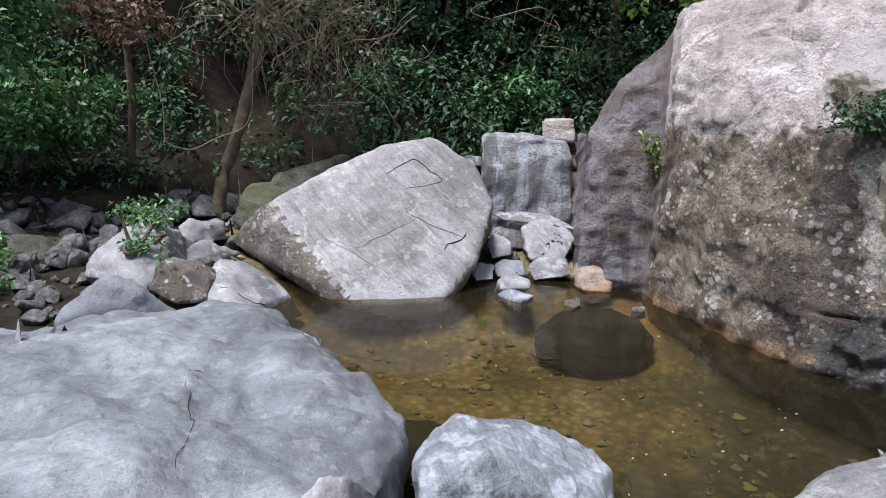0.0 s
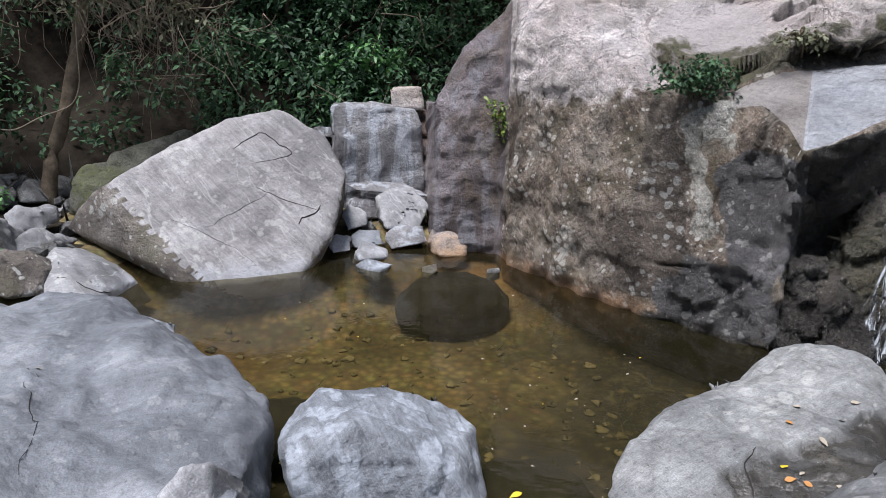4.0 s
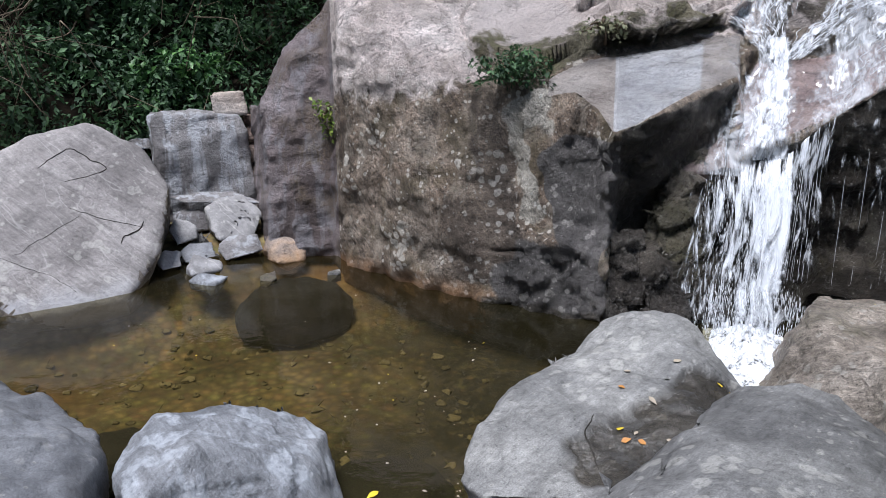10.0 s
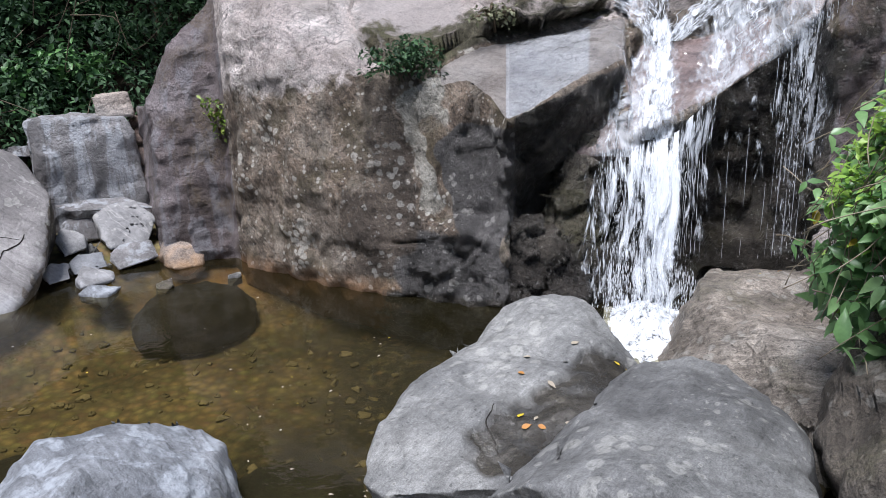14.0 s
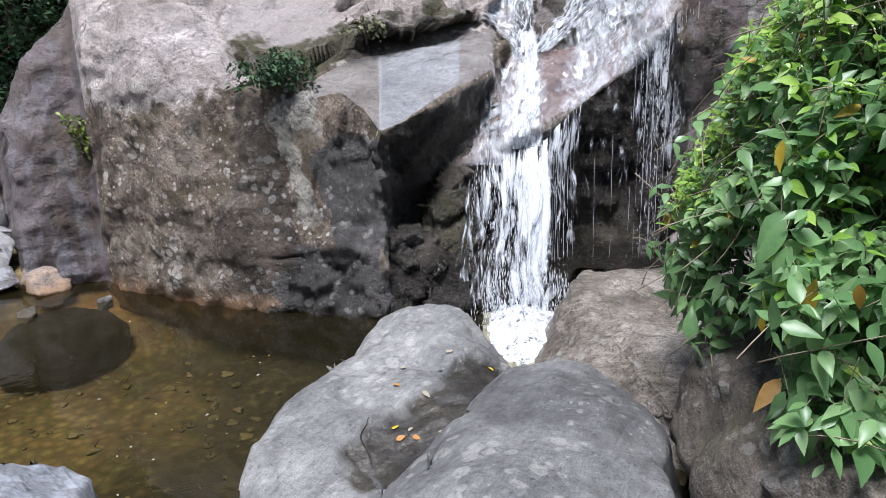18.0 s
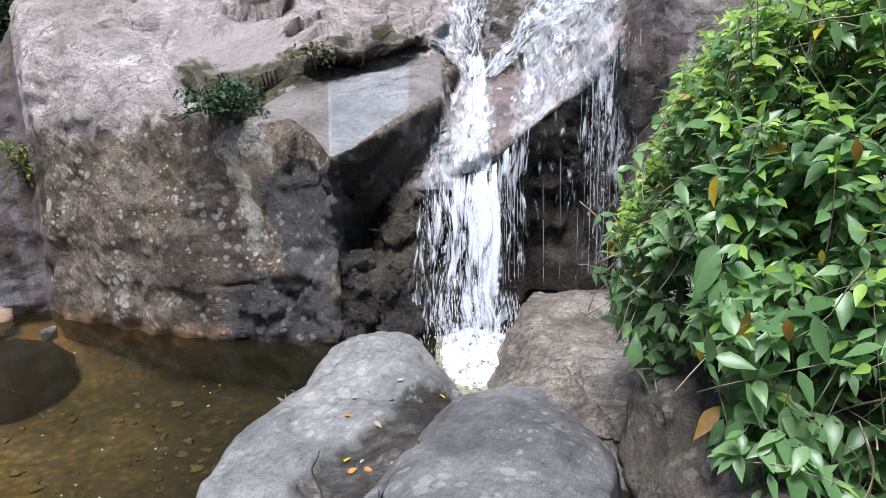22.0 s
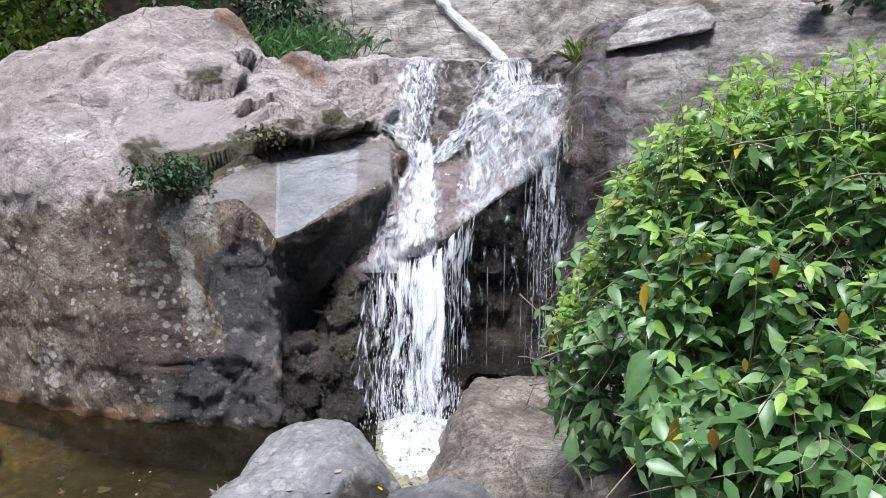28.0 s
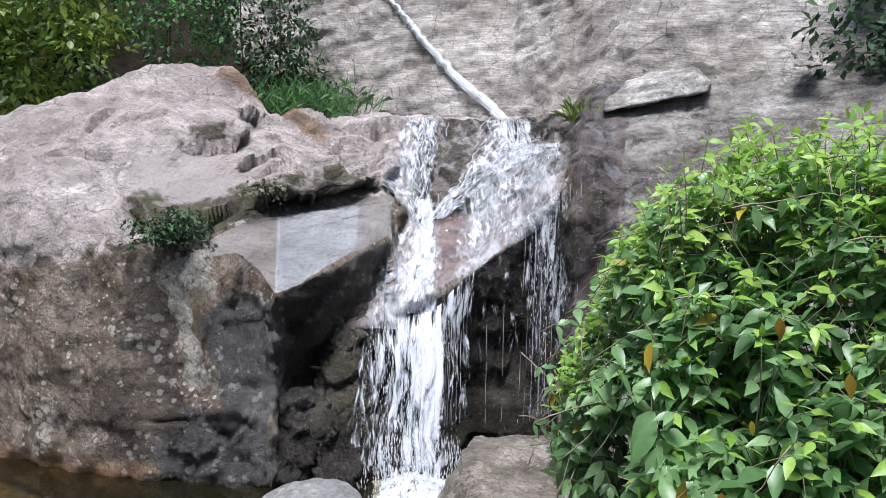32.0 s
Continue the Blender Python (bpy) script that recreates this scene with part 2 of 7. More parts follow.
M_GRAVEL = rock_mat("bank_stones", (0.09, 0.085, 0.08), (0.17, 0.165, 0.16), (0.30, 0.295, 0.29), lichen=0.3, moss=0.2, rough=0.85, bump=0.7)
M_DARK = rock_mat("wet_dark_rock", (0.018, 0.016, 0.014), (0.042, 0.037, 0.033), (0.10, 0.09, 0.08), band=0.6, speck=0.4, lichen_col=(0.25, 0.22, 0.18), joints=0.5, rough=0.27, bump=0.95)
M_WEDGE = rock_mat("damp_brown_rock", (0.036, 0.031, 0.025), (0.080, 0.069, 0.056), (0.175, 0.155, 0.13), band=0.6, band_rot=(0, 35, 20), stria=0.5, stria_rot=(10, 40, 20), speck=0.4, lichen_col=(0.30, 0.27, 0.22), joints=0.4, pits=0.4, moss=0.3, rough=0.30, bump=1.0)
M_ROSY = rock_mat("wet_rosy_rock", (0.07, 0.055, 0.05), (0.13, 0.10, 0.092), (0.22, 0.175, 0.165), band=0.5, contrast=0.7, rough=0.25, bump=0.4)
M_BANK = rock_mat("grained_brown_bank_rock", (0.105, 0.088, 0.072), (0.185, 0.158, 0.133), (0.29, 0.258, 0.225), band=0.5, band_rot=(40, 20, 0), stria=0.5, stria_rot=(40, 20, 0), lichen=0.25, moss=0.3, rough=0.7, bump=0.8, pits=0.4)
M_TAN = rock_mat("pitted_tan_rock", (0.20, 0.168, 0.138), (0.35, 0.305, 0.262), (0.52, 0.472, 0.425), band=0.6, band_rot=(20, 75, 40), stria=0.6, stria_rot=(20, 75, 40), lichen=0.3, moss=0.3, rough=0.7, bump=0.9, joints=0.3, pits=0.6)
M_PALELEDGE = rock_mat("pale_ledge_rock", (0.27, 0.24, 0.21), (0.45, 0.42, 0.385), (0.66, 0.64, 0.60), band=0.8, band_rot=(0, -14, 0), rough=0.85, bump=0.9)
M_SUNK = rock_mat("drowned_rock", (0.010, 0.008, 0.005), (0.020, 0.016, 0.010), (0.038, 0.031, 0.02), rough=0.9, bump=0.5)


def great_rock_mat():
    """One rock with five faces to it: lichened brown, pale worn top, purple side, smooth slab and dark for wet and
    shade, by where each lies.
    """
    m, n, l, b = nodes_of("great_rock")
    N = rock_noises(n, l)
    brown = rock_colour(n, l, N, (0.092, 0.067, 0.049), (0.208, 0.157, 0.118), (0.37, 0.302, 0.245), lichen=0.9, lichen_col=(0.58, 0.54, 0.48), lichen_size=17.0, streak=0.3, streak_col=(0.48, 0.43, 0.36), band=0.6, band_rot=(30, 62, 20), stria=0.75, stria_rot=(24, 52, 20), moss=0.5, moss_col=(0.085, 0.07, 0.03), speck=0.85, contrast=1.5, joints=0.25, pits=0.5)
    brown = rust_line(n, l, N, brown, 0.9, (0.25, 0.125, 0.05), 0.20)
    pale = rock_colour(n, l, N, (0.46, 0.39, 0.362), (0.625, 0.545, 0.515), (0.75, 0.68, 0.65), band=0.0, stria=0.3, stria_rot=(15, 25, 10), moss=0.35, moss_col=(0.17, 0.14, 0.105), contrast=0.85, lichen=0.25, joints=0.55, pits=0.6)
    dish = rock_colour(n, l, N, (0.48, 0.425, 0.405), (0.54, 0.48, 0.46), (0.60, 0.54, 0.52), contrast=0.3, pits=0.2)
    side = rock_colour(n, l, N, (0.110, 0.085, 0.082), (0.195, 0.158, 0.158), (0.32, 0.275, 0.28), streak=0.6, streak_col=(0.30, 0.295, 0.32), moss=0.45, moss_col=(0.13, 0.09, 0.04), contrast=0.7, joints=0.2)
    slab = rock_colour(n, l, N, (0.31, 0.272, 0.25), (0.40, 0.36, 0.335), (0.49, 0.45, 0.425), contrast=0.45, band=0.25, pits=0.2)
    slate = rock_colour(n, l, N, (0.060, 0.055, 0.053), (0.105, 0.097, 0.094), (0.175, 0.163, 0.158), contrast=0.7, band=0.4, band_rot=(0, -20, 0), lichen=0.55, lichen_col=(0.45, 0.43, 0.40), joints=0.3, speck=0.5)
    stain = rock_colour(n, l, N, (0.045, 0.034, 0.026), (0.095, 0.073, 0.057), (0.18, 0.145, 0.115), contrast=1.1, stria=0.5, stria_rot=(24, 52, 20), lichen=0.4, speck=0.4, pits=0.4)
    crust = rock_colour(n, l, N, (0.24, 0.215, 0.18), (0.37, 0.345, 0.30), (0.52, 0.49, 0.44), contrast=1.3, stria=0.6, stria_rot=(24, 52, 20), lichen=0.8, pits=0.6)
    rosy = rock_colour(n, l, N, (0.25, 0.175, 0.16), (0.36, 0.265, 0.245), (0.47, 0.38, 0.36), contrast=0.6, band=0.5, pits=0.3)
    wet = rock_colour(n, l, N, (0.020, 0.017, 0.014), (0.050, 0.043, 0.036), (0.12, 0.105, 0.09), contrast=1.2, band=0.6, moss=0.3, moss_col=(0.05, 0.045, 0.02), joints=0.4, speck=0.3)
    cliffc = rock_colour(n, l, N, (0.19, 0.165, 0.15), (0.32, 0.29, 0.265), (0.48, 0.45, 0.42), lichen=0.35, band=0.95, band_rot=(0, -14, 0), moss=0.3, joints=0.3, pits=0.4)

    def mask(name, wob=0.55):
        at = n.new("ShaderNodeAttribute")
        at.attribute_name = name
        s = n.new("ShaderNodeMath")
        s.operation = "MULTIPLY_ADD"
        l.new(N["mid"], s.inputs[0])
        s.inputs[1].default_value = wob
        l.new(at.outputs["Fac"], s.inputs[2])
        r = n.new("ShaderNodeMapRange")
        r.interpolation_type = "SMOOTHSTEP"
        r.inputs["From Min"].default_value, r.inputs["From Max"].default_value = 0.40 + wob * 0.5, 0.60 + wob * 0.5
        l.new(s.outputs[0], r.inputs["Value"])
        return r.outputs[0]

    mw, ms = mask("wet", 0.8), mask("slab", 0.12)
    mq = mask("slate", 0.5)
    col = mix(n, l, mask("stain", 0.9), brown, stain)
    col = mix(n, l, mask("crust", 1.0), col, crust)
    col = mix(n, l, mq, col, slate)
    col = mix(n, l, mask("pale", 1.0), col, pale)
    mossy = rock_colour(n, l, N, (0.06, 0.055, 0.035), (0.12, 0.105, 0.07), (0.22, 0.19, 0.14), contrast=1.2, moss=0.6)
    redc = rock_colour(n, l, N, (0.26, 0.17, 0.12), (0.40, 0.28, 0.21), (0.52, 0.40, 0.33), band=0.5, band_rot=(20, 12, 0))
    col = mix(n, l, mask("red", 0.9), col, redc)
    col = mix(n, l, mask("basin", 0.35), col, dish)
    col = mix(n, l, mask("moss", 0.9), col, mossy)
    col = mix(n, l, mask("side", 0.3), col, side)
    col = mix(n, l, mask("cliff", 0.6), col, cliffc)
    col = mix(n, l, ms, col, slab)
    # the bluish sky reflection on the wet slab, put into its base colour
    sky_sheen_col = rock_colour(n, l, N, (0.44, 0.437, 0.45), (0.53, 0.53, 0.548), (0.61, 0.612, 0.63), contrast=0.5, stria=0.3, stria_rot=(8, -14, 0))
    col = mix(n, l, mask("sky_sheen", 0.05), col, sky_sheen_col)
    mr = mask("rosy", 0.4)
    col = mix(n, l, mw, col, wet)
    col = mix(n, l, mr, col, rosy)
    l.new(col, b.inputs["Base Color"])
    ad = n.new("ShaderNodeMath")
    ad.operation = "ADD"
    ad.use_clamp = True
    l.new(mw, ad.inputs[0])
    half = n.new("ShaderNodeMath")
    half.operation = "MULTIPLY_ADD"
    l.new(mq, half.inputs[0])
    half.inputs[1].default_value = 0.6
    l.new(ms, half.inputs[2])
    l.new(half.outputs[0], ad.inputs[1])
    rr = n.new("ShaderNodeMapRange")
    rr.inputs["To Min"].default_value, rr.inputs["To Max"].default_value = 0.8, 0.30
    l.new(ad.outputs[0], rr.inputs["Value"])
    sh = n.new("ShaderNodeMath")
    sh.operation = "MULTIPLY_ADD"
    gloss = mask("sheen", 0.25)
    l.new(gloss, sh.inputs[0])
    sh.inputs[1].default_value = -0.20
    sp = n.new("ShaderNodeMapRange")
    sp.inputs["To Min"].default_value, sp.inputs["To Max"].default_value = 0.5, 1.0
    l.new(gloss, sp.inputs["Value"])
    l.new(sp.outputs[0], b.inputs["Specular IOR Level"])
    l.new(gloss, b.inputs["Coat Weight"])
    b.inputs["Coat Roughness"].default_value = 0.10
    b.inputs["Coat IOR"].default_value = 1.6
    l.new(rr.outputs[0], sh.inputs[2])
    rough_ = sh.outputs[0]
    rock_relief(n, l, b, N, 1.0, rough_, 0.0)
    return m


M_GREAT = great_rock_mat()


def simple_mat(name, a, b2, scale, rough=0.8, bump=0.3, spec=0.5):
    m, n, l, b = nodes_of(name)
    co = mapped(n, l)
    t = tex_noise(n, l, co, scale, 7, 0.7)
    l.new(ramp(n, l, t.outputs[0], [(0.3, a), (0.7, b2)]).outputs[0], b.inputs["Base Color"])
    b.inputs["Roughness"].default_value = rough
    b.inputs["Specular IOR Level"].default_value = spec
    bp = n.new("ShaderNodeBump")
    bp.inputs["Strength"].default_value = bump
    bp.inputs["Distance"].default_value = 0.03
    l.new(t.outputs[0], bp.inputs["Height"])
    l.new(bp.outputs[0], b.inputs["Normal"])
    return m


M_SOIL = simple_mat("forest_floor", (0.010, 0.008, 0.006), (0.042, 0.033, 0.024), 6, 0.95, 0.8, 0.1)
M_BARK = simple_mat("bark", (0.06, 0.045, 0.03), (0.22, 0.17, 0.12), 9, 0.9, 0.8, 0.2)
M_VINE = simple_mat("dry_vine", (0.20, 0.16, 0.11), (0.42, 0.36, 0.27), 14, 0.9, 0.4, 0.2)
M_ROOT = simple_mat("hanging_root", (0.085, 0.066, 0.046), (0.25, 0.20, 0.15), 14, 0.9, 0.4, 0.2)
M_PEBBLE = rock_mat("bed_pebble", (0.05, 0.04, 0.02), (0.15, 0.12, 0.055), (0.30, 0.24, 0.12), contrast=0.8, rough=0.9, bump=0.3)


def bed_mat():
    m, n, l, b = nodes_of("pool_bed")
    co = mapped(n, l)
    v = n.new("ShaderNodeTexVoronoi")
    v.inputs["Scale"].default_value = 13.0
    l.new(co, v.inputs["Vector"])
    t = tex_noise(n, l, co, 1.2, 5, 0.6, 0.5)
    t2 = tex_noise(n, l, co, 11, 6, 0.7)
    c = ramp(n, l, t.outputs[0], [(0.34, (0.05, 0.040, 0.016)), (0.5, (0.14, 0.105, 0.046)), (0.66, (0.26, 0.195, 0.095))]).outputs[0]
    c = mix(n, l, 0.6, c, ramp(n, l, t2.outputs[0], [(0.3, (0.5, 0.5, 0.45)), (0.7, (1.4, 1.4, 1.2))]).outputs[0], "MULTIPLY")
    c = mix(n, l, 0.55, c, ramp(n, l, v.outputs["Distance"], [(0.1, (1.5, 1.45, 1.3)), (0.45, (0.7, 0.7, 0.65)), (0.7, (0.3, 0.3, 0.28))]).outputs[0], "MULTIPLY")
    c = mix(n, l, 0.10, c, v.outputs["Color"], "OVERLAY")
    # darker bed colour standing in for deep water and dark reflections
    at = n.new("ShaderNodeAttribute")
    at.attribute_name = "water_shade"
    c = mix(n, l, mix(n, l, 1.0, at.outputs["Fac"], ramp(n, l, t2.outputs[0], [(0.35, (1.2, 1.2, 1.2)), (0.68, (0.45, 0.45, 0.45))]).outputs[0], "MULTIPLY"), c, (0.017, 0.014, 0.006))
    ru = n.new("ShaderNodeAttribute")
    ru.attribute_name = "rust"
    c = mix(n, l, ru.outputs["Fac"], c, ramp(n, l, t2.outputs[0], [(0.3, (0.16, 0.075, 0.025)), (0.7, (0.36, 0.19, 0.07))]).outputs[0])
    l.new(c, b.inputs["Base Color"])
    b.inputs["Roughness"].default_value = 0.9
    return m


def water_mat():
    m, n, l, b = nodes_of("pool_water")
    n.remove(b)
    out = n["Material Output"]
    co = mapped(n, l)
    t = tex_noise(n, l, co, 5.0, 3, 0.55, 0.4)
    t2 = tex_noise(n, l, co, 22.0, 2, 0.5, 0.2)
    ad = n.new("ShaderNodeMath")
    ad.operation = "MULTIPLY_ADD"
    l.new(t2.outputs[0], ad.inputs[0])
    ad.inputs[1].default_value = 0.2
    l.new(t.outputs[0], ad.inputs[2])
    bp = n.new("ShaderNodeBump")
    bp.inputs["Strength"].default_value = 0.12
    bp.inputs["Distance"].default_value = 0.03
    l.new(ad.outputs[0], bp.inputs["Height"])
    tr = n.new("ShaderNodeBsdfTransparent")
    tr.inputs[0].default_value = (0.54, 0.495, 0.34, 1)
    gl = n.new("ShaderNodeBsdfGlossy")
    gl.inputs["Roughness"].default_value = 0.03
    l.new(bp.outputs[0], gl.inputs["Normal"])
    fr = n.new("ShaderNodeFresnel")
    fr.inputs["IOR"].default_value = 1.33
    l.new(bp.outputs[0], fr.inputs["Normal"])
    mx = n.new("ShaderNodeMixShader")
    df = n.new("ShaderNodeBsdfDiffuse")
    df.inputs[0].default_value = (0.036, 0.031, 0.015, 1)
    murk = n.new("ShaderNodeMixShader")
    murk.inputs[0].default_value = 0.26
    l.new(tr.outputs[0], murk.inputs[1])
    l.new(df.outputs[0], murk.inputs[2])
    l.new(fr.outputs[0], mx.inputs[0])
    l.new(murk.outputs[0], mx.inputs[1])
    l.new(gl.outputs[0], mx.inputs[2])
    l.new(mx.outputs[0], out.inputs["Surface"])
    return m


M_BED, M_WATER = bed_mat(), water_mat()


# ---- shape helpers ----
from mathutils.bvhtree import BVHTree

M_CRACK = simple_mat("dark_joint", (0.02, 0.018, 0.016), (0.05, 0.045, 0.04), 20, 0.95, 0.3, 0.1)

def mesh_object(name, verts, faces, mat, parent=None, smooth=True):
    me = bpy.data.meshes.new(name)
    me.from_pydata([tuple(v) for v in verts], [], [tuple(f) for f in faces])
    me.update()
    if smooth:
        me.polygons.foreach_set("use_smooth", [True] * len(me.polygons))
    for m in (mat if isinstance(mat, (list, tuple)) else [mat]):
        me.materials.append(m)
    ob = new(name, me)
    if parent:
        ob.parent = parent
    return ob


def fbm(p, octaves=4):
    return noise.fractal(p, 0.9, 2.1, octaves)


def ridged(p):
    return 1.0 - abs(noise.noise(p)) * 2.0


def facets(p, size):
    """Broken planes: each cell of the rock is cut on a slant of its own."""
    q = p / size + 0.18 * Vector(noise.noise_vector(p * (1.1 / size)))
    _, pts = noise.voronoi(q)
    return Vector(noise.noise_vector(pts[0] * 5.3)).dot(q - pts[0])


def hull_rock(name, corners, mat, label, edge=0.12, soft=4, rough=0.03, coarse=0.9, chips=0.012, seed=0, group="", strata=0.0, category="boulder", facet=0.0, facet_size=0.5):
    """A boulder: the convex body of a few corners, refined, its edges worn round and its faces made uneven."""
    bm = bmesh.new()
    for c in corners:
        bm.verts.new(c)
    res = bmesh.ops.convex_hull(bm, input=bm.verts)
    bmesh.ops.delete(bm, geom=list({g for g in res["geom_interior"] + res["geom_unused"] if isinstance(g, bmesh.types.BMVert)}), context="VERTS")
    for _ in range(9):
        long = [e for e in bm.edges if e.calc_length() > edge]
        if not long:
            break
        bmesh.ops.subdivide_edges(bm, edges=long, cuts=1)
        bmesh.ops.triangulate(bm, faces=[f for f in bm.faces if len(f.verts) > 3])
    for _ in range(soft):
        bmesh.ops.smooth_vert(bm, verts=bm.verts, factor=0.5, use_axis_x=True, use_axis_y=True, use_axis_z=True)
    bm.normal_update()
    off = Vector((seed * 7.3, seed * 3.1, seed * 1.7))
    for v in bm.verts:
        p = v.co + off
        d = rough * fbm(p * coarse, 5) * 1.6 + chips * fbm(p * coarse * 6, 3)
        if facet:
            d += facet * 2.2 * facets(p, facet_size) + 0.5 * facet * facets(p + Vector((3, 1, 2)), facet_size * 0.4)
        if strata:
            d += strata * noise.noise(Vector((p.x * 1.2, p.y * 1.2, p.z * 9 + p.x * 3)))
        v.co += v.normal * d
    me = bpy.data.meshes.new(name)
    bm.to_mesh(me)
    bm.free()
    me.polygons.foreach_set("use_smooth", [True] * len(me.polygons))
    me.materials.append(mat)
    ob = new(name, me)
    return tagged(ob, label, category, group)


def polar(az, d, z):
    a = radians(az)
    return Vector((d * math.sin(a), d * math.cos(a), z))


def loft_grid(stations, nu, nv):
    """A grid over stations (bearing, [(distance, height), ...]), eased between the stations and straight along each profile."""
    az = [s[0] for s in stations]
    prof = np.array([s[1] for s in stations], float)
    k = prof.shape[1]
    us = np.linspace(az[0], az[-1], nu)
    grid, knots = np.zeros((nu, nv, 3)), np.zeros((nu, nv))
    for i, a in enumerate(us):
        j = max(0, min(len(az) - 2, int(np.searchsorted(az, a, side="right")) - 1))
        f = (a - az[j]) / (az[j + 1] - az[j])
        p = prof[j] * (1 - f) + prof[j + 1] * f
        seg = np.hypot(np.diff(p[:, 0]), np.diff(p[:, 1])) + 0.05
        t = np.concatenate([[0], np.cumsum(seg)])
        s = np.linspace(0, t[-1], nv)
        d, z = np.interp(s, t, p[:, 0]), np.interp(s, t, p[:, 1])
        knots[i] = np.interp(s, t, np.arange(k))
        ar = radians(a)
        grid[i] = np.stack([d * math.sin(ar), d * math.cos(ar), z], 1)
    return grid, knots


def relax(grid, n):
    for _ in range(n):
        g = grid.copy()
        g[1:-1, 1:-1] = 0.5 * grid[1:-1, 1:-1] + 0.125 * (grid[2:, 1:-1] + grid[:-2, 1:-1] + grid[1:-1, 2:] + grid[1:-1, :-2])
        grid = g
    return grid


def grid_normals(g):
    du, dv = np.gradient(g, axis=0), np.gradient(g, axis=1)
    n = np.cross(du, dv)
    n /= np.linalg.norm(n, axis=2, keepdims=True) + 1e-9
    return n


def grid_faces(nu, nv):
    i, j = np.meshgrid(np.arange(nu - 1), np.arange(nv - 1), indexing="ij")
    a = (i * nv + j).ravel()
    return np.stack([a, a + nv, a + nv + 1, a + 1], 1)


def crease_shift(az, z, creases):
    """Steps broken into a rock along lines of (bearing, height): proud on the left of the line, undercut on its right."""
    u = az * 0.115
    shift = np.zeros_like(u)
    wob = np.array([[0.022 * noise.noise(Vector((a * 5.0, b * 5.0, 3.0))) + 0.010 * noise.noise(Vector((a * 16.0, b * 16.0, 5.0))) for a, b in zip(ra, rb)] for ra, rb in zip(u, z)])
    for depth, lip, width, line in creases:
        q = np.array([(a * 0.115, b) for a, b in line])
        best, side, along = np.full_like(u, 9.0), np.zeros_like(u), np.zeros_like(u)
        for k in range(len(q) - 1):
            e = q[k + 1] - q[k]
            t = np.clip(((u - q[k, 0]) * e[0] + (z - q[k, 1]) * e[1]) / (e @ e), 0, 1)
            dx, dy = u - q[k, 0] - t * e[0], z - q[k, 1] - t * e[1]
            d = np.hypot(dx, dy)
            near = d < best
            best = np.where(near, d, best)
            side = np.where(near, (e[0] * dy - e[1] * dx) / np.hypot(*e), side)
            along = np.where(near, (k + t) / (len(q) - 1), along)
        s = np.sign(side + wob) * np.maximum(best, np.abs(side + wob))
        fade = np.clip(np.sin(np.pi * np.clip(along, 0.02, 0.98)) * 2.2, 0, 1) * np.clip(1.3 - np.maximum(0.0, best - np.abs(side)) / 0.06, 0, 1)
        shift += fade * np.where(s < 0, -depth * np.exp(np.minimum(0.0, s) / width), lip * np.exp(-np.maximum(0.0, s) / 0.09))
    return shift


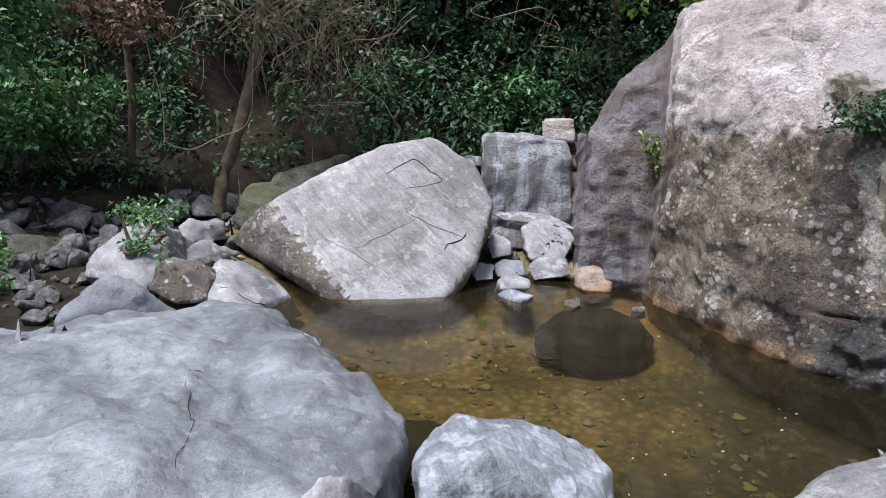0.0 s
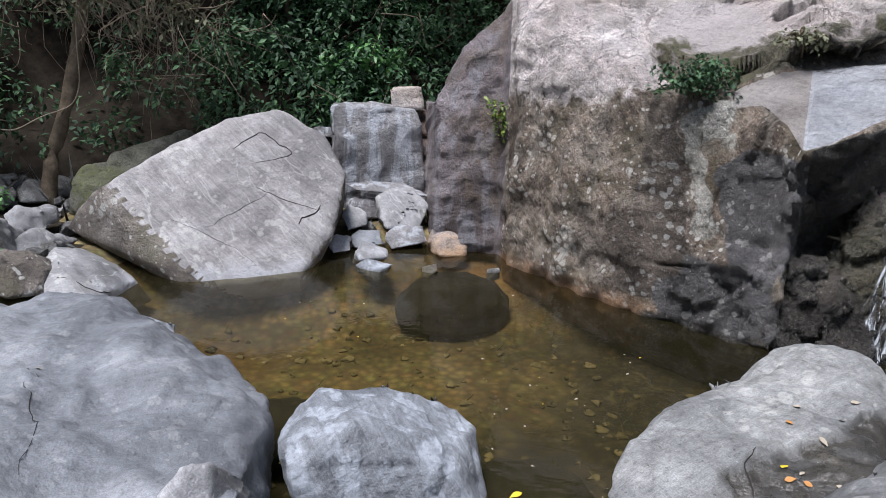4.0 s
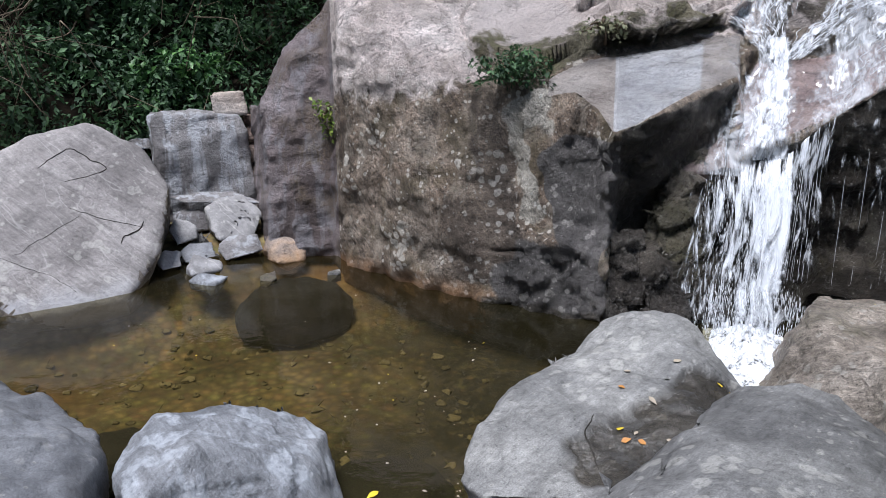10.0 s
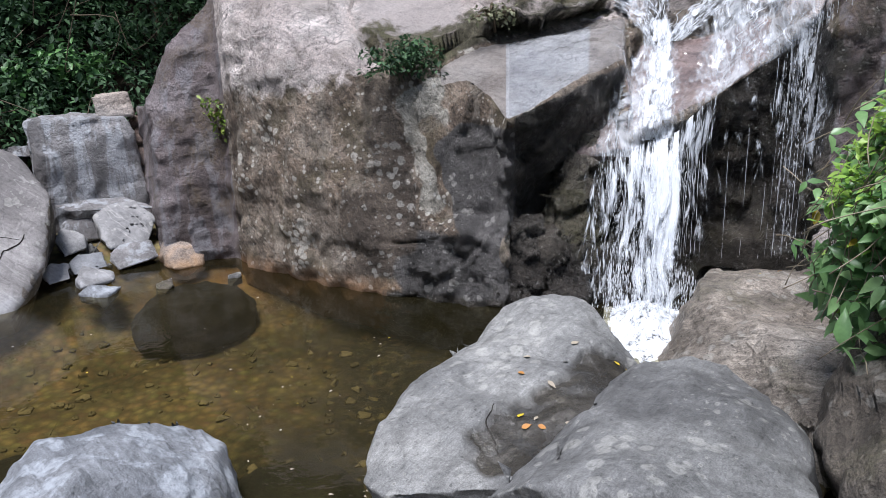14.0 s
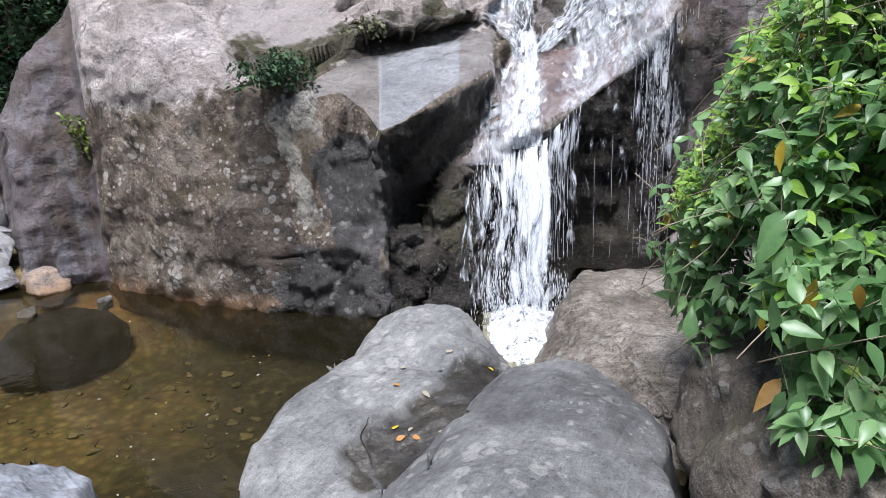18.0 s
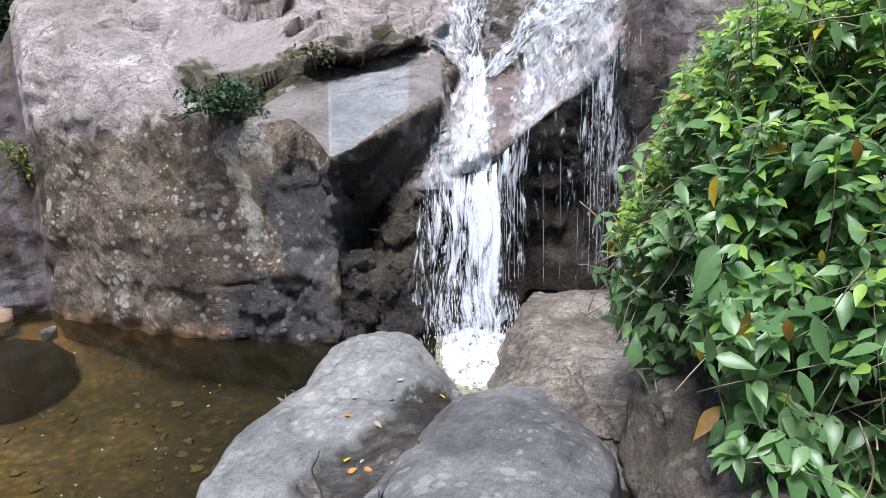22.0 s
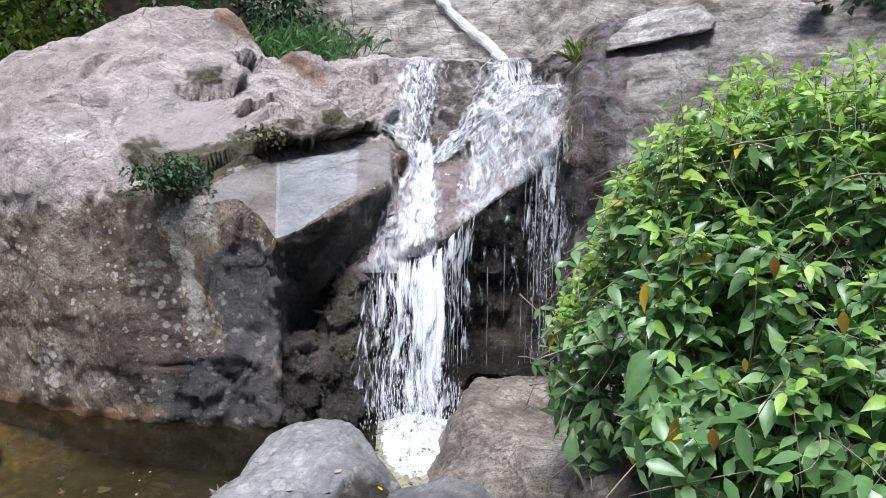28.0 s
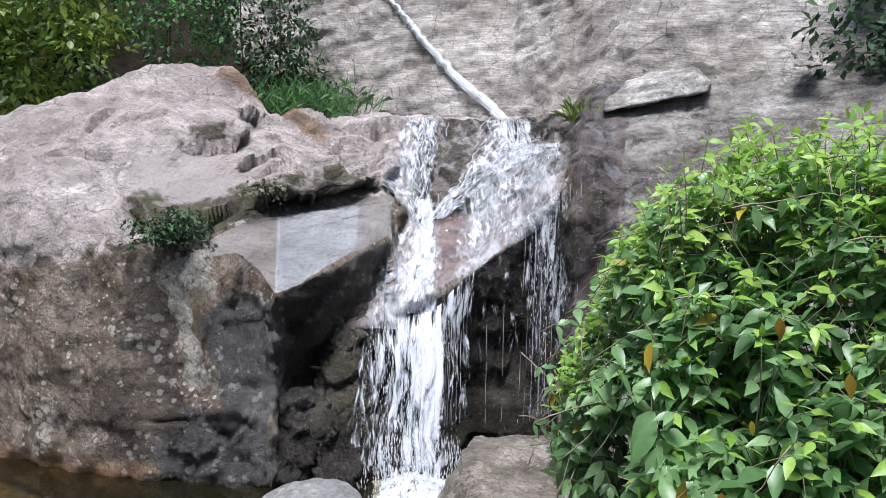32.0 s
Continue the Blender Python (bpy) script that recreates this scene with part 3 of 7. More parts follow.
def rock_sheet(name, stations, mat, label, nu=150, nv=110, soft=2, amp=0.05, coarse=1.0, chips=0.02, strata=0.0, tilt=(0, 0), facet=0.0, facet_size=0.6, masks=None, category="rock face", shift=None, folds=None, still=None):
    """A rock mass from its profiles. masks(bearing, knot, height) gives how much of each kind of surface lies there."""
    g, knots = loft_grid(stations, nu, nv)
    g = relax(g, soft)
    nrm = grid_normals(g)
    if (nrm[:, :, :2] * g[:, :, :2]).sum() > 0:
        nrm = -nrm
    az0 = np.degrees(np.arctan2(g[:, :, 0], g[:, :, 1]))
    st, fa = None, None
    if facet:
        fa = facet(az0, knots, g[:, :, 2]) if callable(facet) else np.full((nu, nv), facet)
    if strata:
        st = strata(az0, knots, g[:, :, 2]) if callable(strata) else np.full((nu, nv), strata)
    base = shift(az0, knots, g[:, :, 2]) if shift else np.zeros((nu, nv))
    calm = still(az0, knots, g[:, :, 2]) if still else np.zeros((nu, nv))
    fo = folds(az0, knots, g[:, :, 2]) if folds else np.zeros((nu, nv))
    for i in range(nu):
        for j in range(nv):
            p = Vector(g[i, j])
            d = base[i, j] + amp * fbm(p * coarse, 5) * 1.5 + chips * (1 - calm[i, j]) * fbm(p * coarse * 5, 5)
            if fo[i, j] > 0.001:
                d += fo[i, j] * (noise.noise(Vector((p.x * 4.0 + p.z * 1.6, p.y * 4.0, p.z * 1.1))) + 0.55 * (abs(noise.noise(Vector((p.x * 9.0 + p.z * 4.0, p.y * 9.0, p.z * 2.6 + 7)))) - 0.25))
            if facet:
                q = p + 0.22 * Vector(noise.noise_vector(p * 1.5))
                q = Vector((q.x * 1.3 + q.z * 0.55, q.y * 1.3 - q.z * 0.3, q.z * 0.75)) / (facet_size * 1.7)
                w, _ = noise.voronoi(q)
                gap = (w[1] - w[0]) / 0.075
                if gap < 1.0:
                    d -= (0.012 + 0.12 * fa[i, j]) * (1.0 - gap) * max(0.0, 0.35 + noise.noise(p * 0.9))
                d += fa[i, j] * (2.2 * facets(p, facet_size) + 0.9 * facets(p + Vector((3, 1, 2)), facet_size * 0.42))
            if st is not None:
                h = p.z + tilt[0] * p.x + tilt[1] * p.y
                s1 = noise.noise(Vector((p.x * 0.6, p.y * 0.6, h * 5.0)))
                s2 = noise.noise(Vector((p.x * 1.1, p.y * 1.1, h * 15)))
                d += st[i, j] * (0.8 * max(-0.35, min(0.35, s1 * 2.6)) + 1.0 * max(-0.35, min(0.35, s2 * 2.6)))
            g[i, j] += nrm[i, j] * d
    ob = mesh_object(name, g.reshape(-1, 3), grid_faces(nu, nv), mat)
    me = ob.data
    if masks:
        az = np.degrees(np.arctan2(g[:, :, 0], g[:, :, 1]))
        for key, val in masks(az, knots, g[:, :, 2]).items():
            at = me.attributes.new(key, "FLOAT", "POINT")
            at.data.foreach_set("value", np.asarray(val, np.float32).ravel())
    f0 = me.polygons[len(me.polygons) // 2]
    if f0.normal.dot(Vector((f0.center.x, f0.center.y, -2.0))) > 0:
        me.flip_normals()
    return tagged(ob, label, category, kind="structure"), g


def crack(ob, points, width=0.006, mat=None):
    """A thin dark joint laid into the surface of a rock along points."""
    from_bm = bmesh.new()
    from_bm.from_mesh(ob.data)
    tree_ = BVHTree.FromBMesh(from_bm)
    from_bm.free()
    c = spline(points, 30)
    out = []
    for i, q in enumerate(c):
        q = Vector(q) + Vector(noise.noise_vector(Vector(q) * 7)) * 0.012
        hit = tree_.find_nearest(q)
        out.append(hit[0] + hit[1] * 0.001)
    r = 0.5 * width * (0.4 + 0.9 * np.abs(np.sin(np.linspace(0.2, 2.9, 30)))) * np.array([0.7 + 0.5 * abs(noise.noise(Vector((i * 0.7, 0, 0)))) for i in range(30)])
    v, f = tube(out, r, 5)
    return mesh_object("crack", v, f, mat or M_CRACK, ob)


def tube(points, radii, sides=6):
    """Vertices and quads of a round tapered limb along points."""
    pts = [Vector(p) for p in points]
    v, f = [], []
    for i, p in enumerate(pts):
        t = (pts[min(i + 1, len(pts) - 1)] - pts[max(i - 1, 0)]).normalized()
        a = t.cross(Vector((0.3, 0.2, 1.0)))
        if a.length < 1e-3:
            a = t.cross(Vector((1, 0, 0)))
        a.normalize()
        b = t.cross(a)
        for k in range(sides):
            w = 2 * math.pi * k / sides
            v.append(p + (a * math.cos(w) + b * math.sin(w)) * radii[i])
    for i in range(len(pts) - 1):
        for k in range(sides):
            q = i * sides + k
            w = i * sides + (k + 1) % sides
            f.append((q, w, w + sides, q + sides))
    n = len(pts)
    f.append(tuple(range(sides - 1, -1, -1)))
    f.append(tuple((n - 1) * sides + k for k in range(sides)))
    return v, f


def spline(points, n):
    """n points on a soft curve through the given ones."""
    p = np.asarray([tuple(q) for q in points], float)
    out = []
    for u in np.linspace(0, len(p) - 1, n):
        i = min(int(u), len(p) - 2)
        f = u - i
        p0, p1, p2, p3 = p[max(i - 1, 0)], p[i], p[i + 1], p[min(i + 2, len(p) - 1)]
        out.append(0.5 * (2 * p1 + (p2 - p0) * f + (2 * p0 - 5 * p1 + 4 * p2 - p3) * f * f + (3 * p1 - p0 - 3 * p2 + p3) * f ** 3))
    return np.array(out)

# ---- corners of the boulders, in metres ----
BIG = [(-1.68, 7.1, 0.66), (-1.92, 7.25, 0.23), (-0.86, 6.39, -0.05), (0.06, 6.58, -0.05), (0.38, 6.89, 0.23), (0.57, 7.28, 0.74), (0.39, 7.59, 1.1), (-0.07, 7.7, 1.32), (-0.52, 7.68, 1.21), (-1.01, 7.53, 1.01), (-1.1, 6.51, 0.13), (-1.9, 8.3, 0), (-0.3, 8.9, 0), (0.6, 8.6, 0), (-0.2, 8.6, 1), (-1.6, 8.2, 0.35), (-0.7, 6.9, -0.4), (0.1, 7, -0.4)]
MOSSY = [(-2.12, 8.33, 0.59), (-1.52, 9.07, 0.81), (-1.36, 9.1, 0.76), (-1.98, 8.06, 0.3), (-2.17, 8.32, 0.24), (-2.2, 8.6, -0.1), (-1, 9.6, -0.1), (-2, 9.6, 0.1), (-1, 9.3, 0.9)]
BLOCK = [(0.51, 8.58, 1.25), (0.78, 8.66, 1.28), (1.43, 8.48, 1.21), (0.61, 9.38, 1.19), (1.52, 9.28, 1.13), (0.54, 8.48, 0.37), (1.48, 8.37, 0.39), (0.59, 8.43, 0.89), (1.47, 8.42, 1.09), (0.6, 9.3, 0.2), (1.7, 9.2, 0.2), (0.62, 8.45, -0.1), (1.6, 8.3, -0.1)]
CAP = [(1.16, 8.62, 1.43), (1.53, 8.62, 1.46), (1.17, 8.57, 1.23), (1.55, 8.56, 1.21), (1.25, 8.91, 1.44), (1.54, 8.87, 1.45), (1.59, 8.86, 1.23)]
LEFT = [(-2.2, 3.61, 0.75), (-2.07, 3.78, 0.72), (-1.42, 4.16, 0.62), (-1.12, 4.24, 0.62), (-0.98, 4.37, 0.55), (-0.75, 4.1, 0.5), (-0.36, 3.87, 0.4), (-0.2, 3.62, 0.32), (-0.25, 3.6, 0.2), (-0.42, 3.79, 0), (-0.42, 3.26, 0.1), (-1.18, 5.05, 0.3), (-0.3, 2.3, 0.55), (-1.2, 1.6, 0.75), (-2.8, 2.2, 0.85), (-3.2, 3.6, 0.75), (-3.2, 3.6, -0.3), (-0.3, 2.3, -0.3), (-0.5, 3.9, -0.3), (-1.5, 4.3, -0.2)]
LEFT2 = [(-2.17, 4.07, 0.62), (-2.04, 4.46, 0.78), (-1.99, 4.48, 0.78), (-1.76, 4.47, 0.68), (-1.58, 4.69, 0.45), (-2.17, 4.17, 0.67), (-2.5, 4.3, -0.2), (-1.2, 4.6, -0.2), (-1.9, 5.3, 0.2), (-2.6, 5.2, 0.1)]
KNOB = [(-0.56, 2.49, 0.59), (-0.48, 2.55, 0.65), (-0.41, 2.57, 0.65), (-0.28, 2.69, 0.48), (-0.25, 2.69, 0.42), (-0.56, 2.44, 0.53), (-0.35, 2.3, 0.2), (-0.8, 2.4, 0.2), (-0.3, 2.8, 0.2), (-0.65, 2.8, 0.2)]
WHITE = [(-0.16, 3.25, 0.33), (-0.05, 3.45, 0.38), (0.04, 3.5, 0.43), (0.34, 3.48, 0.44), (0.48, 3.47, 0.4), (0.69, 3.53, 0.28), (0.83, 3.4, 0.19), (0.79, 3.31, 0.21), (0.53, 3.16, 0.3), (0.64, 3.03, 0.27), (0.6, 2.94, 0.22), (-0.13, 2.85, 0.37), (0.16, 3, 0.48), (0.05, 2.7, -0.25), (0.75, 2.75, -0.25), (0.1, 3.4, -0.3), (0.85, 3.4, -0.3)]
FGA = [(1.12, 2.51, 0.36), (1.21, 2.63, 0.4), (1.32, 2.7, 0.45), (1.67, 2.96, 0.42), (2.05, 3.2, 0.44), (2.48, 3.33, 0.54), (2.75, 3.24, 0.59), (2.84, 3.09, 0.57), (2.83, 2.82, 0.5), (2.75, 2.48, 0.42), (2.17, 2.81, 0.48), (1.74, 2.57, 0.5), (2.11, 2.14, 0.54), (1.49, 2.01, 0.47), (1.3, 2.4, -0.3), (2.2, 3.7, -0.3), (3.2, 3.3, -0.3), (2.3, 1.9, -0.3), (1.15, 2.33, 0.38)]
FGB = [(1.32, 1.95, 0.54), (1.5, 2, 0.56), (1.82, 2.06, 0.58), (2.56, 2.32, 0.55), (2.8, 2.26, 0.56), (2.89, 2.14, 0.55), (2.84, 1.86, 0.52), (2.67, 1.58, 0.51), (2.34, 1.34, 0.54), (2.17, 1.69, 0.64), (1.35, 1.74, 0.69), (1.55, 1.41, 0.75), (2.07, 1.12, 0.65), (1.6, 1.6, -0.2), (2.6, 1.2, -0.2), (3.2, 2.1, -0.2), (2.9, 3, -0.2), (2, 2.6, -0.2)]
CROCK = [(3.59, 3.03, 0.14), (3.64, 3.05, 0.32), (3.78, 3.04, 0.45), (4.15, 2.96, 0.45), (4.32, 2.71, 0.43), (3.55, 2.77, 0.2), (3.42, 2.26, 0.23), (3.37, 1.97, 0.25), (3.97, 2.32, 0.44), (4.6, 2.63, 0.43), (3.3, 3, -0.1), (3.9, 2, -0.1), (4.6, 2.8, 0), (4.3, 3.6, 0), (4.64, 3.64, 0.24), (4.99, 3.15, 0.3), (3.05, 1.70, 0.33), (3.3, 1.5, 0.45), (3.1, 1.7, -0.1)]
BRB = [(2.51, 1.46, 0.6), (2.61, 1.48, 0.65), (2.9, 1.58, 0.81), (2.89, 1.37, 0.9), (2.31, 1.19, 0.62), (2.21, 0.94, 0.68), (2.13, 0.55, 0.91), (2.88, 0.83, 1.16), (2.52, 1.22, 0.83), (3.5, 2, 0), (2.2, 0.6, -0.1), (3.9, 0.4, 0), (4.2, 2, 0.3), (3.8, 0.8, 1.6), (3.9, 1.6, 1.3)]
SROCK = [(4.14, 2.62, 0.85), (4.12, 2.56, 0.64), (4.31, 2.54, 1.02), (4.41, 2.36, 1.07), (4.16, 2.19, 0.64), (4.01, 2.45, 0.8), (5.2, 2.6, 0.3), (5, 1.8, 0.3), (4.3, 2.3, 0.3), (5.4, 2.2, 1.5)]
WHITEROCK = [(-1.41, 5.21, 0.26), (-1.28, 5.35, 0.22), (-0.99, 5.31, 0.16), (-0.82, 5.24, 0.12), (-0.85, 5.28, 0), (-1.07, 5.3, 0.1), (-1.6, 5.3, -0.2), (-0.9, 5.1, -0.2), (-1, 5.7, -0.2), (-1.6, 5.8, -0.1)]
ROCKA = [(-2.82, 5.97, 0.3), (-2.82, 6.08, 0.37), (-2.61, 6.39, 0.63), (-2.51, 6.54, 0.67), (-2.39, 6.58, 0.59), (-2.28, 6.51, 0.4), (-2.21, 6.01, 0.3), (-2.3, 5.86, 0.25), (-2.77, 6.1, 0.48), (-3.2, 7.4, 0.1), (-2.3, 7.5, 0.1), (-2.9, 6.4, -0.1), (-2.2, 6.3, -0.1)]
ROCKB = [(-2.24, 5.78, 0.27), (-2.21, 5.9, 0.43), (-2.12, 6.04, 0.47), (-1.95, 6.09, 0.42), (-1.83, 6.03, 0.3), (-1.84, 5.82, 0.17), (-2.01, 5.65, 0.2), (-2.2, 6.7, 0), (-1.7, 6.7, 0)]
ROCKC = [(-1.94, 6.2, 0.29), (-1.89, 6.53, 0.35), (-1.73, 6.68, 0.28), (-1.43, 6.65, 0.11), (-1.28, 6.47, 0.03), (-1.53, 5.8, 0.09), (-1.75, 5.63, 0.11), (-1.72, 5.96, 0.25), (-1.2, 6.6, -0.2), (-1.8, 5.8, -0.2), (-2, 6.8, -0.2)]
ROCKD = [(-2.47, 7.19, 0.44), (-2.38, 7.32, 0.47), (-2.2, 7.38, 0.43), (-2.13, 7.29, 0.25), (-2.33, 7.13, 0.29), (-2.42, 7.1, 0.35), (-2.4, 7.8, 0.3), (-2.1, 8.1, 0.3)]
ROCKE = [(-2.33, 6.81, 0.32), (-2.2, 7.07, 0.36), (-2.06, 7.11, 0.24), (-2.06, 6.9, 0.16), (-2.27, 6.73, 0.18), (-2.3, 7.4, 0.1), (-1.9, 7.5, 0.1)]
ROCKF = [(-3.82, 6.57, 0.21), (-3.87, 6.89, 0.38), (-3.68, 7.11, 0.28), (-3.41, 6.79, 0.09), (-3.51, 6.4, 0.05), (-3.72, 6.4, 0.13), (-4.2, 8.2, 0), (-3.6, 8.3, 0), (-4.2, 7.4, 0)]
STA = [(0.92, 7.85, 0.39), (1.08, 7.93, 0.46), (1.31, 7.89, 0.48), (1.46, 7.66, 0.32), (1.32, 7.48, 0.13), (0.97, 7.44, 0.14), (0.92, 7.54, 0.22), (0.95, 8.2, 0.1), (1.4, 8.2, 0.1)]
STB = [(0.93, 7.34, 0.1), (1.05, 7.43, 0.17), (1.33, 7.38, 0.19), (1.34, 7.18, 0.07), (0.97, 7.13, 0.02), (1, 7.6, 0), (1.3, 7.5, -0.05)]
STC = [(1.35, 7.17, 0.04), (1.42, 7.26, 0.16), (1.63, 7.22, 0.22), (1.73, 7.09, 0.13), (1.66, 6.9, 0.01), (1.39, 6.86, 0.02), (1.4, 7.5, -0.1), (1.8, 7.5, -0.1), (1.5, 6.9, -0.1)]
STD = [(0.58, 6.88, 0.08), (0.67, 6.97, 0.18), (0.9, 6.84, 0.11), (0.87, 6.74, 0.06), (0.61, 6.72, 0.05), (0.6, 7.1, -0.1), (0.85, 7.1, -0.1)]
STE = [(0.57, 6.68, 0.02), (0.66, 6.72, 0.08), (0.91, 6.59, 0.05), (0.77, 6.5, 0.02), (0.6, 6.8, -0.1), (0.9, 6.8, -0.1), (0.75, 6.5, -0.1)]
STF = [(0.35, 7.19, 0.08), (0.45, 7.29, 0.16), (0.59, 7.28, 0.12), (0.58, 7.08, 0.03), (0.39, 6.99, 0.04), (0.45, 7.5, -0.05)]
STG = [(0.59, 7.28, 0.12), (0.68, 7.37, 0.18), (0.9, 7.34, 0.17), (0.9, 7.14, 0.07), (0.61, 7.17, 0.03), (0.7, 7.6, 0)]
STH = [(0.53, 7.68, 0.24), (0.62, 7.78, 0.33), (0.79, 7.66, 0.28), (0.8, 7.56, 0.16), (0.58, 7.48, 0.12), (0.6, 7.9, 0.1), (0.8, 7.9, 0.1)]
STI = [(0.64, 8.07, 0.3), (0.74, 8.17, 0.33), (0.95, 8.04, 0.31), (0.96, 7.94, 0.12), (0.67, 7.97, 0.14), (0.7, 8.4, 0.2)]
STJ = [(0.63, 8.28, 0.44), (0.94, 8.35, 0.45), (1.6, 7.94, 0.33), (1.3, 7.79, 0.42), (0.73, 8.07, 0.41), (1.27, 8.2, 0.45)]
STK = [(1.51, 8.47, 0.64), (1.62, 8.55, 0.73), (1.73, 8.53, 0.67), (1.68, 8.33, 0.49), (1.54, 8.36, 0.47), (1.75, 9, 0.4)]
STL = [(1.51, 8.57, 0.85), (1.62, 8.65, 0.94), (1.72, 8.53, 0.86), (1.63, 8.44, 0.68), (1.51, 8.47, 0.71), (1.75, 9.1, 0.7)]
STM = [(1.5, 8.57, 1.04), (1.61, 8.65, 1.11), (1.74, 8.63, 1), (1.67, 8.54, 0.9), (1.53, 8.56, 0.93), (1.7, 9.1, 1)]
STN = [(1.49, 8.67, 1.17), (1.63, 8.75, 1.2), (1.66, 8.64, 1.1), (1.52, 8.67, 1.06), (1.65, 9.2, 1.15)]
FARL = [(0.38, 9.59, 0.88), (0.57, 9.58, 0.89), (0.38, 9.49, 0.79), (0.6, 9.48, 0.76), (0.3, 10, 0.8), (0.7, 10, 0.8)]
PILLAR = [(4.15, 4.4, 1.23), (4.05, 4.56, 1.29), (3.94, 4.59, 1.03), (3.77, 4.6, 0.69), (3.59, 4.56, 0.24), (3.75, 4.22, 0.03), (3.98, 4.22, 0.18), (4.12, 4.3, 0.77), (4.29, 4.62, 1.31), (4.17, 4.98, 0.45), (4.2, 4.6, 0), (4.6, 4.5, 1.2), (4.05, 4.45, 0.3)]
WETA = [(3.33, 4.56, 0.52), (3.49, 4.57, 0.61), (3.67, 4.49, 0.64), (3.63, 4.33, 0.33), (3.47, 4.27, 0.03), (3.24, 4.38, 0.02), (3.18, 4.49, 0.23), (3.6, 4.7, 0), (3.9, 4.5, 0)]
WETB = [(3.53, 4.28, 0.32), (3.72, 4.25, 0.41), (3.8, 4.11, 0.25), (3.68, 3.95, 0.01), (3.4, 4.07, -0.02), (3.9, 4.3, -0.1), (4.1, 4.2, -0.1)]
LEDGE = [(7.02, 4.05, 3.18), (7.15, 3.9, 3.31), (7.4, 3.29, 3.45), (7.37, 3.11, 3.33), (7.32, 3.1, 3.27), (7.08, 3.61, 3.17), (6.94, 3.98, 3.09), (7.46, 4.07, 3.42), (7.77, 3.46, 3.53), (7.81, 3.35, 3.34), (7.46, 4.07, 3.18)]
LEDGE2 = [(7.51, 2.44, 3.58), (7.56, 2.12, 3.5), (7.55, 2.14, 3.43), (7.48, 2.37, 3.45), (7.92, 2.49, 3.7), (7.99, 2.25, 3.63), (7.95, 2.39, 3.49)]

# ---- water and bed ----
def step(x, a, b):
    s = np.clip((x - a) / (b - a), 0, 1)
    return s * s * (3 - 2 * s)


def ground_height(x, y):
    r = math.hypot(x, y)
    az = math.degrees(math.atan2(x, y))
    z = -0.52 + 0.06 * noise.noise(Vector((x * 0.8, y * 0.8, 3)))
    shore = 6.2 if az > -10 else 6.2 + (az + 10) * 0.11
    if r > shore:
        z += min(0.60, (r - shore) * 0.40)
    if r > 8.8:
        z += (r - 8.8) * 0.25
    if az < -14:
        z += min(0.10, (-14 - az) * 0.02)
    return z


def make_ground():
    xs = np.concatenate([np.linspace(-60, -9, 14), np.linspace(-8.5, 10, 90), np.linspace(11, 60, 14)])
    ys = np.concatenate([np.linspace(-60, -4, 12), np.linspace(-3, 13, 80), np.linspace(14, 70, 14)])
    v = [(x, y, ground_height(x, y) + 0.04 * fbm(Vector((x * 2, y * 2, 0)), 3)) for x in xs for y in ys]
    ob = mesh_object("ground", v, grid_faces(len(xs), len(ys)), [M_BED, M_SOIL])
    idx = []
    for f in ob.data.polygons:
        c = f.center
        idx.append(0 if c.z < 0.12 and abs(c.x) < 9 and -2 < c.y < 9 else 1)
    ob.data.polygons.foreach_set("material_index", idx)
    # bed colour darkened in place of water depth and the rock's reflection
    water_shade = []
    for v in ob.data.vertices:
        r, a = math.hypot(v.co.x, v.co.y), math.degrees(math.atan2(v.co.x, v.co.y))
        w = 1.0 * float(step(r, 5.2, 4.2)) * float(step(a, -8, 0)) + 1.0 * float(step(a, 18, 26)) * float(step(r, 3.6, 4.4))
        water_shade.append(min(1.0, w))
    at = ob.data.attributes.new("water_shade", "FLOAT", "POINT")
    at.data.foreach_set("value", water_shade)
    rust = [0.75 * math.exp(-((v.co.x - 1.75) / 0.55) ** 2 - ((v.co.y - 6.75) / 0.35) ** 2) + 0.6 * math.exp(-((v.co.x + 0.75) / 0.5) ** 2 - ((v.co.y - 5.9) / 0.25) ** 2) for v in ob.data.vertices]
    at = ob.data.attributes.new("rust", "FLOAT", "POINT")
    at.data.foreach_set("value", rust)
    tagged(ob, "brown stream bed rising into dark forest floor", "ground", kind="structure")


make_ground()
wx, wy = np.linspace(-4.2, 6.5, 60), np.linspace(0.2, 9.5, 60)
pool = mesh_object("water", [(x, y, 0.0) for x in wx for y in wy], grid_faces(60, 60), M_WATER)
pool.visible_shadow = False
tagged(pool, "clear shallow olive-brown pool with small ripples", "water", kind="structure")

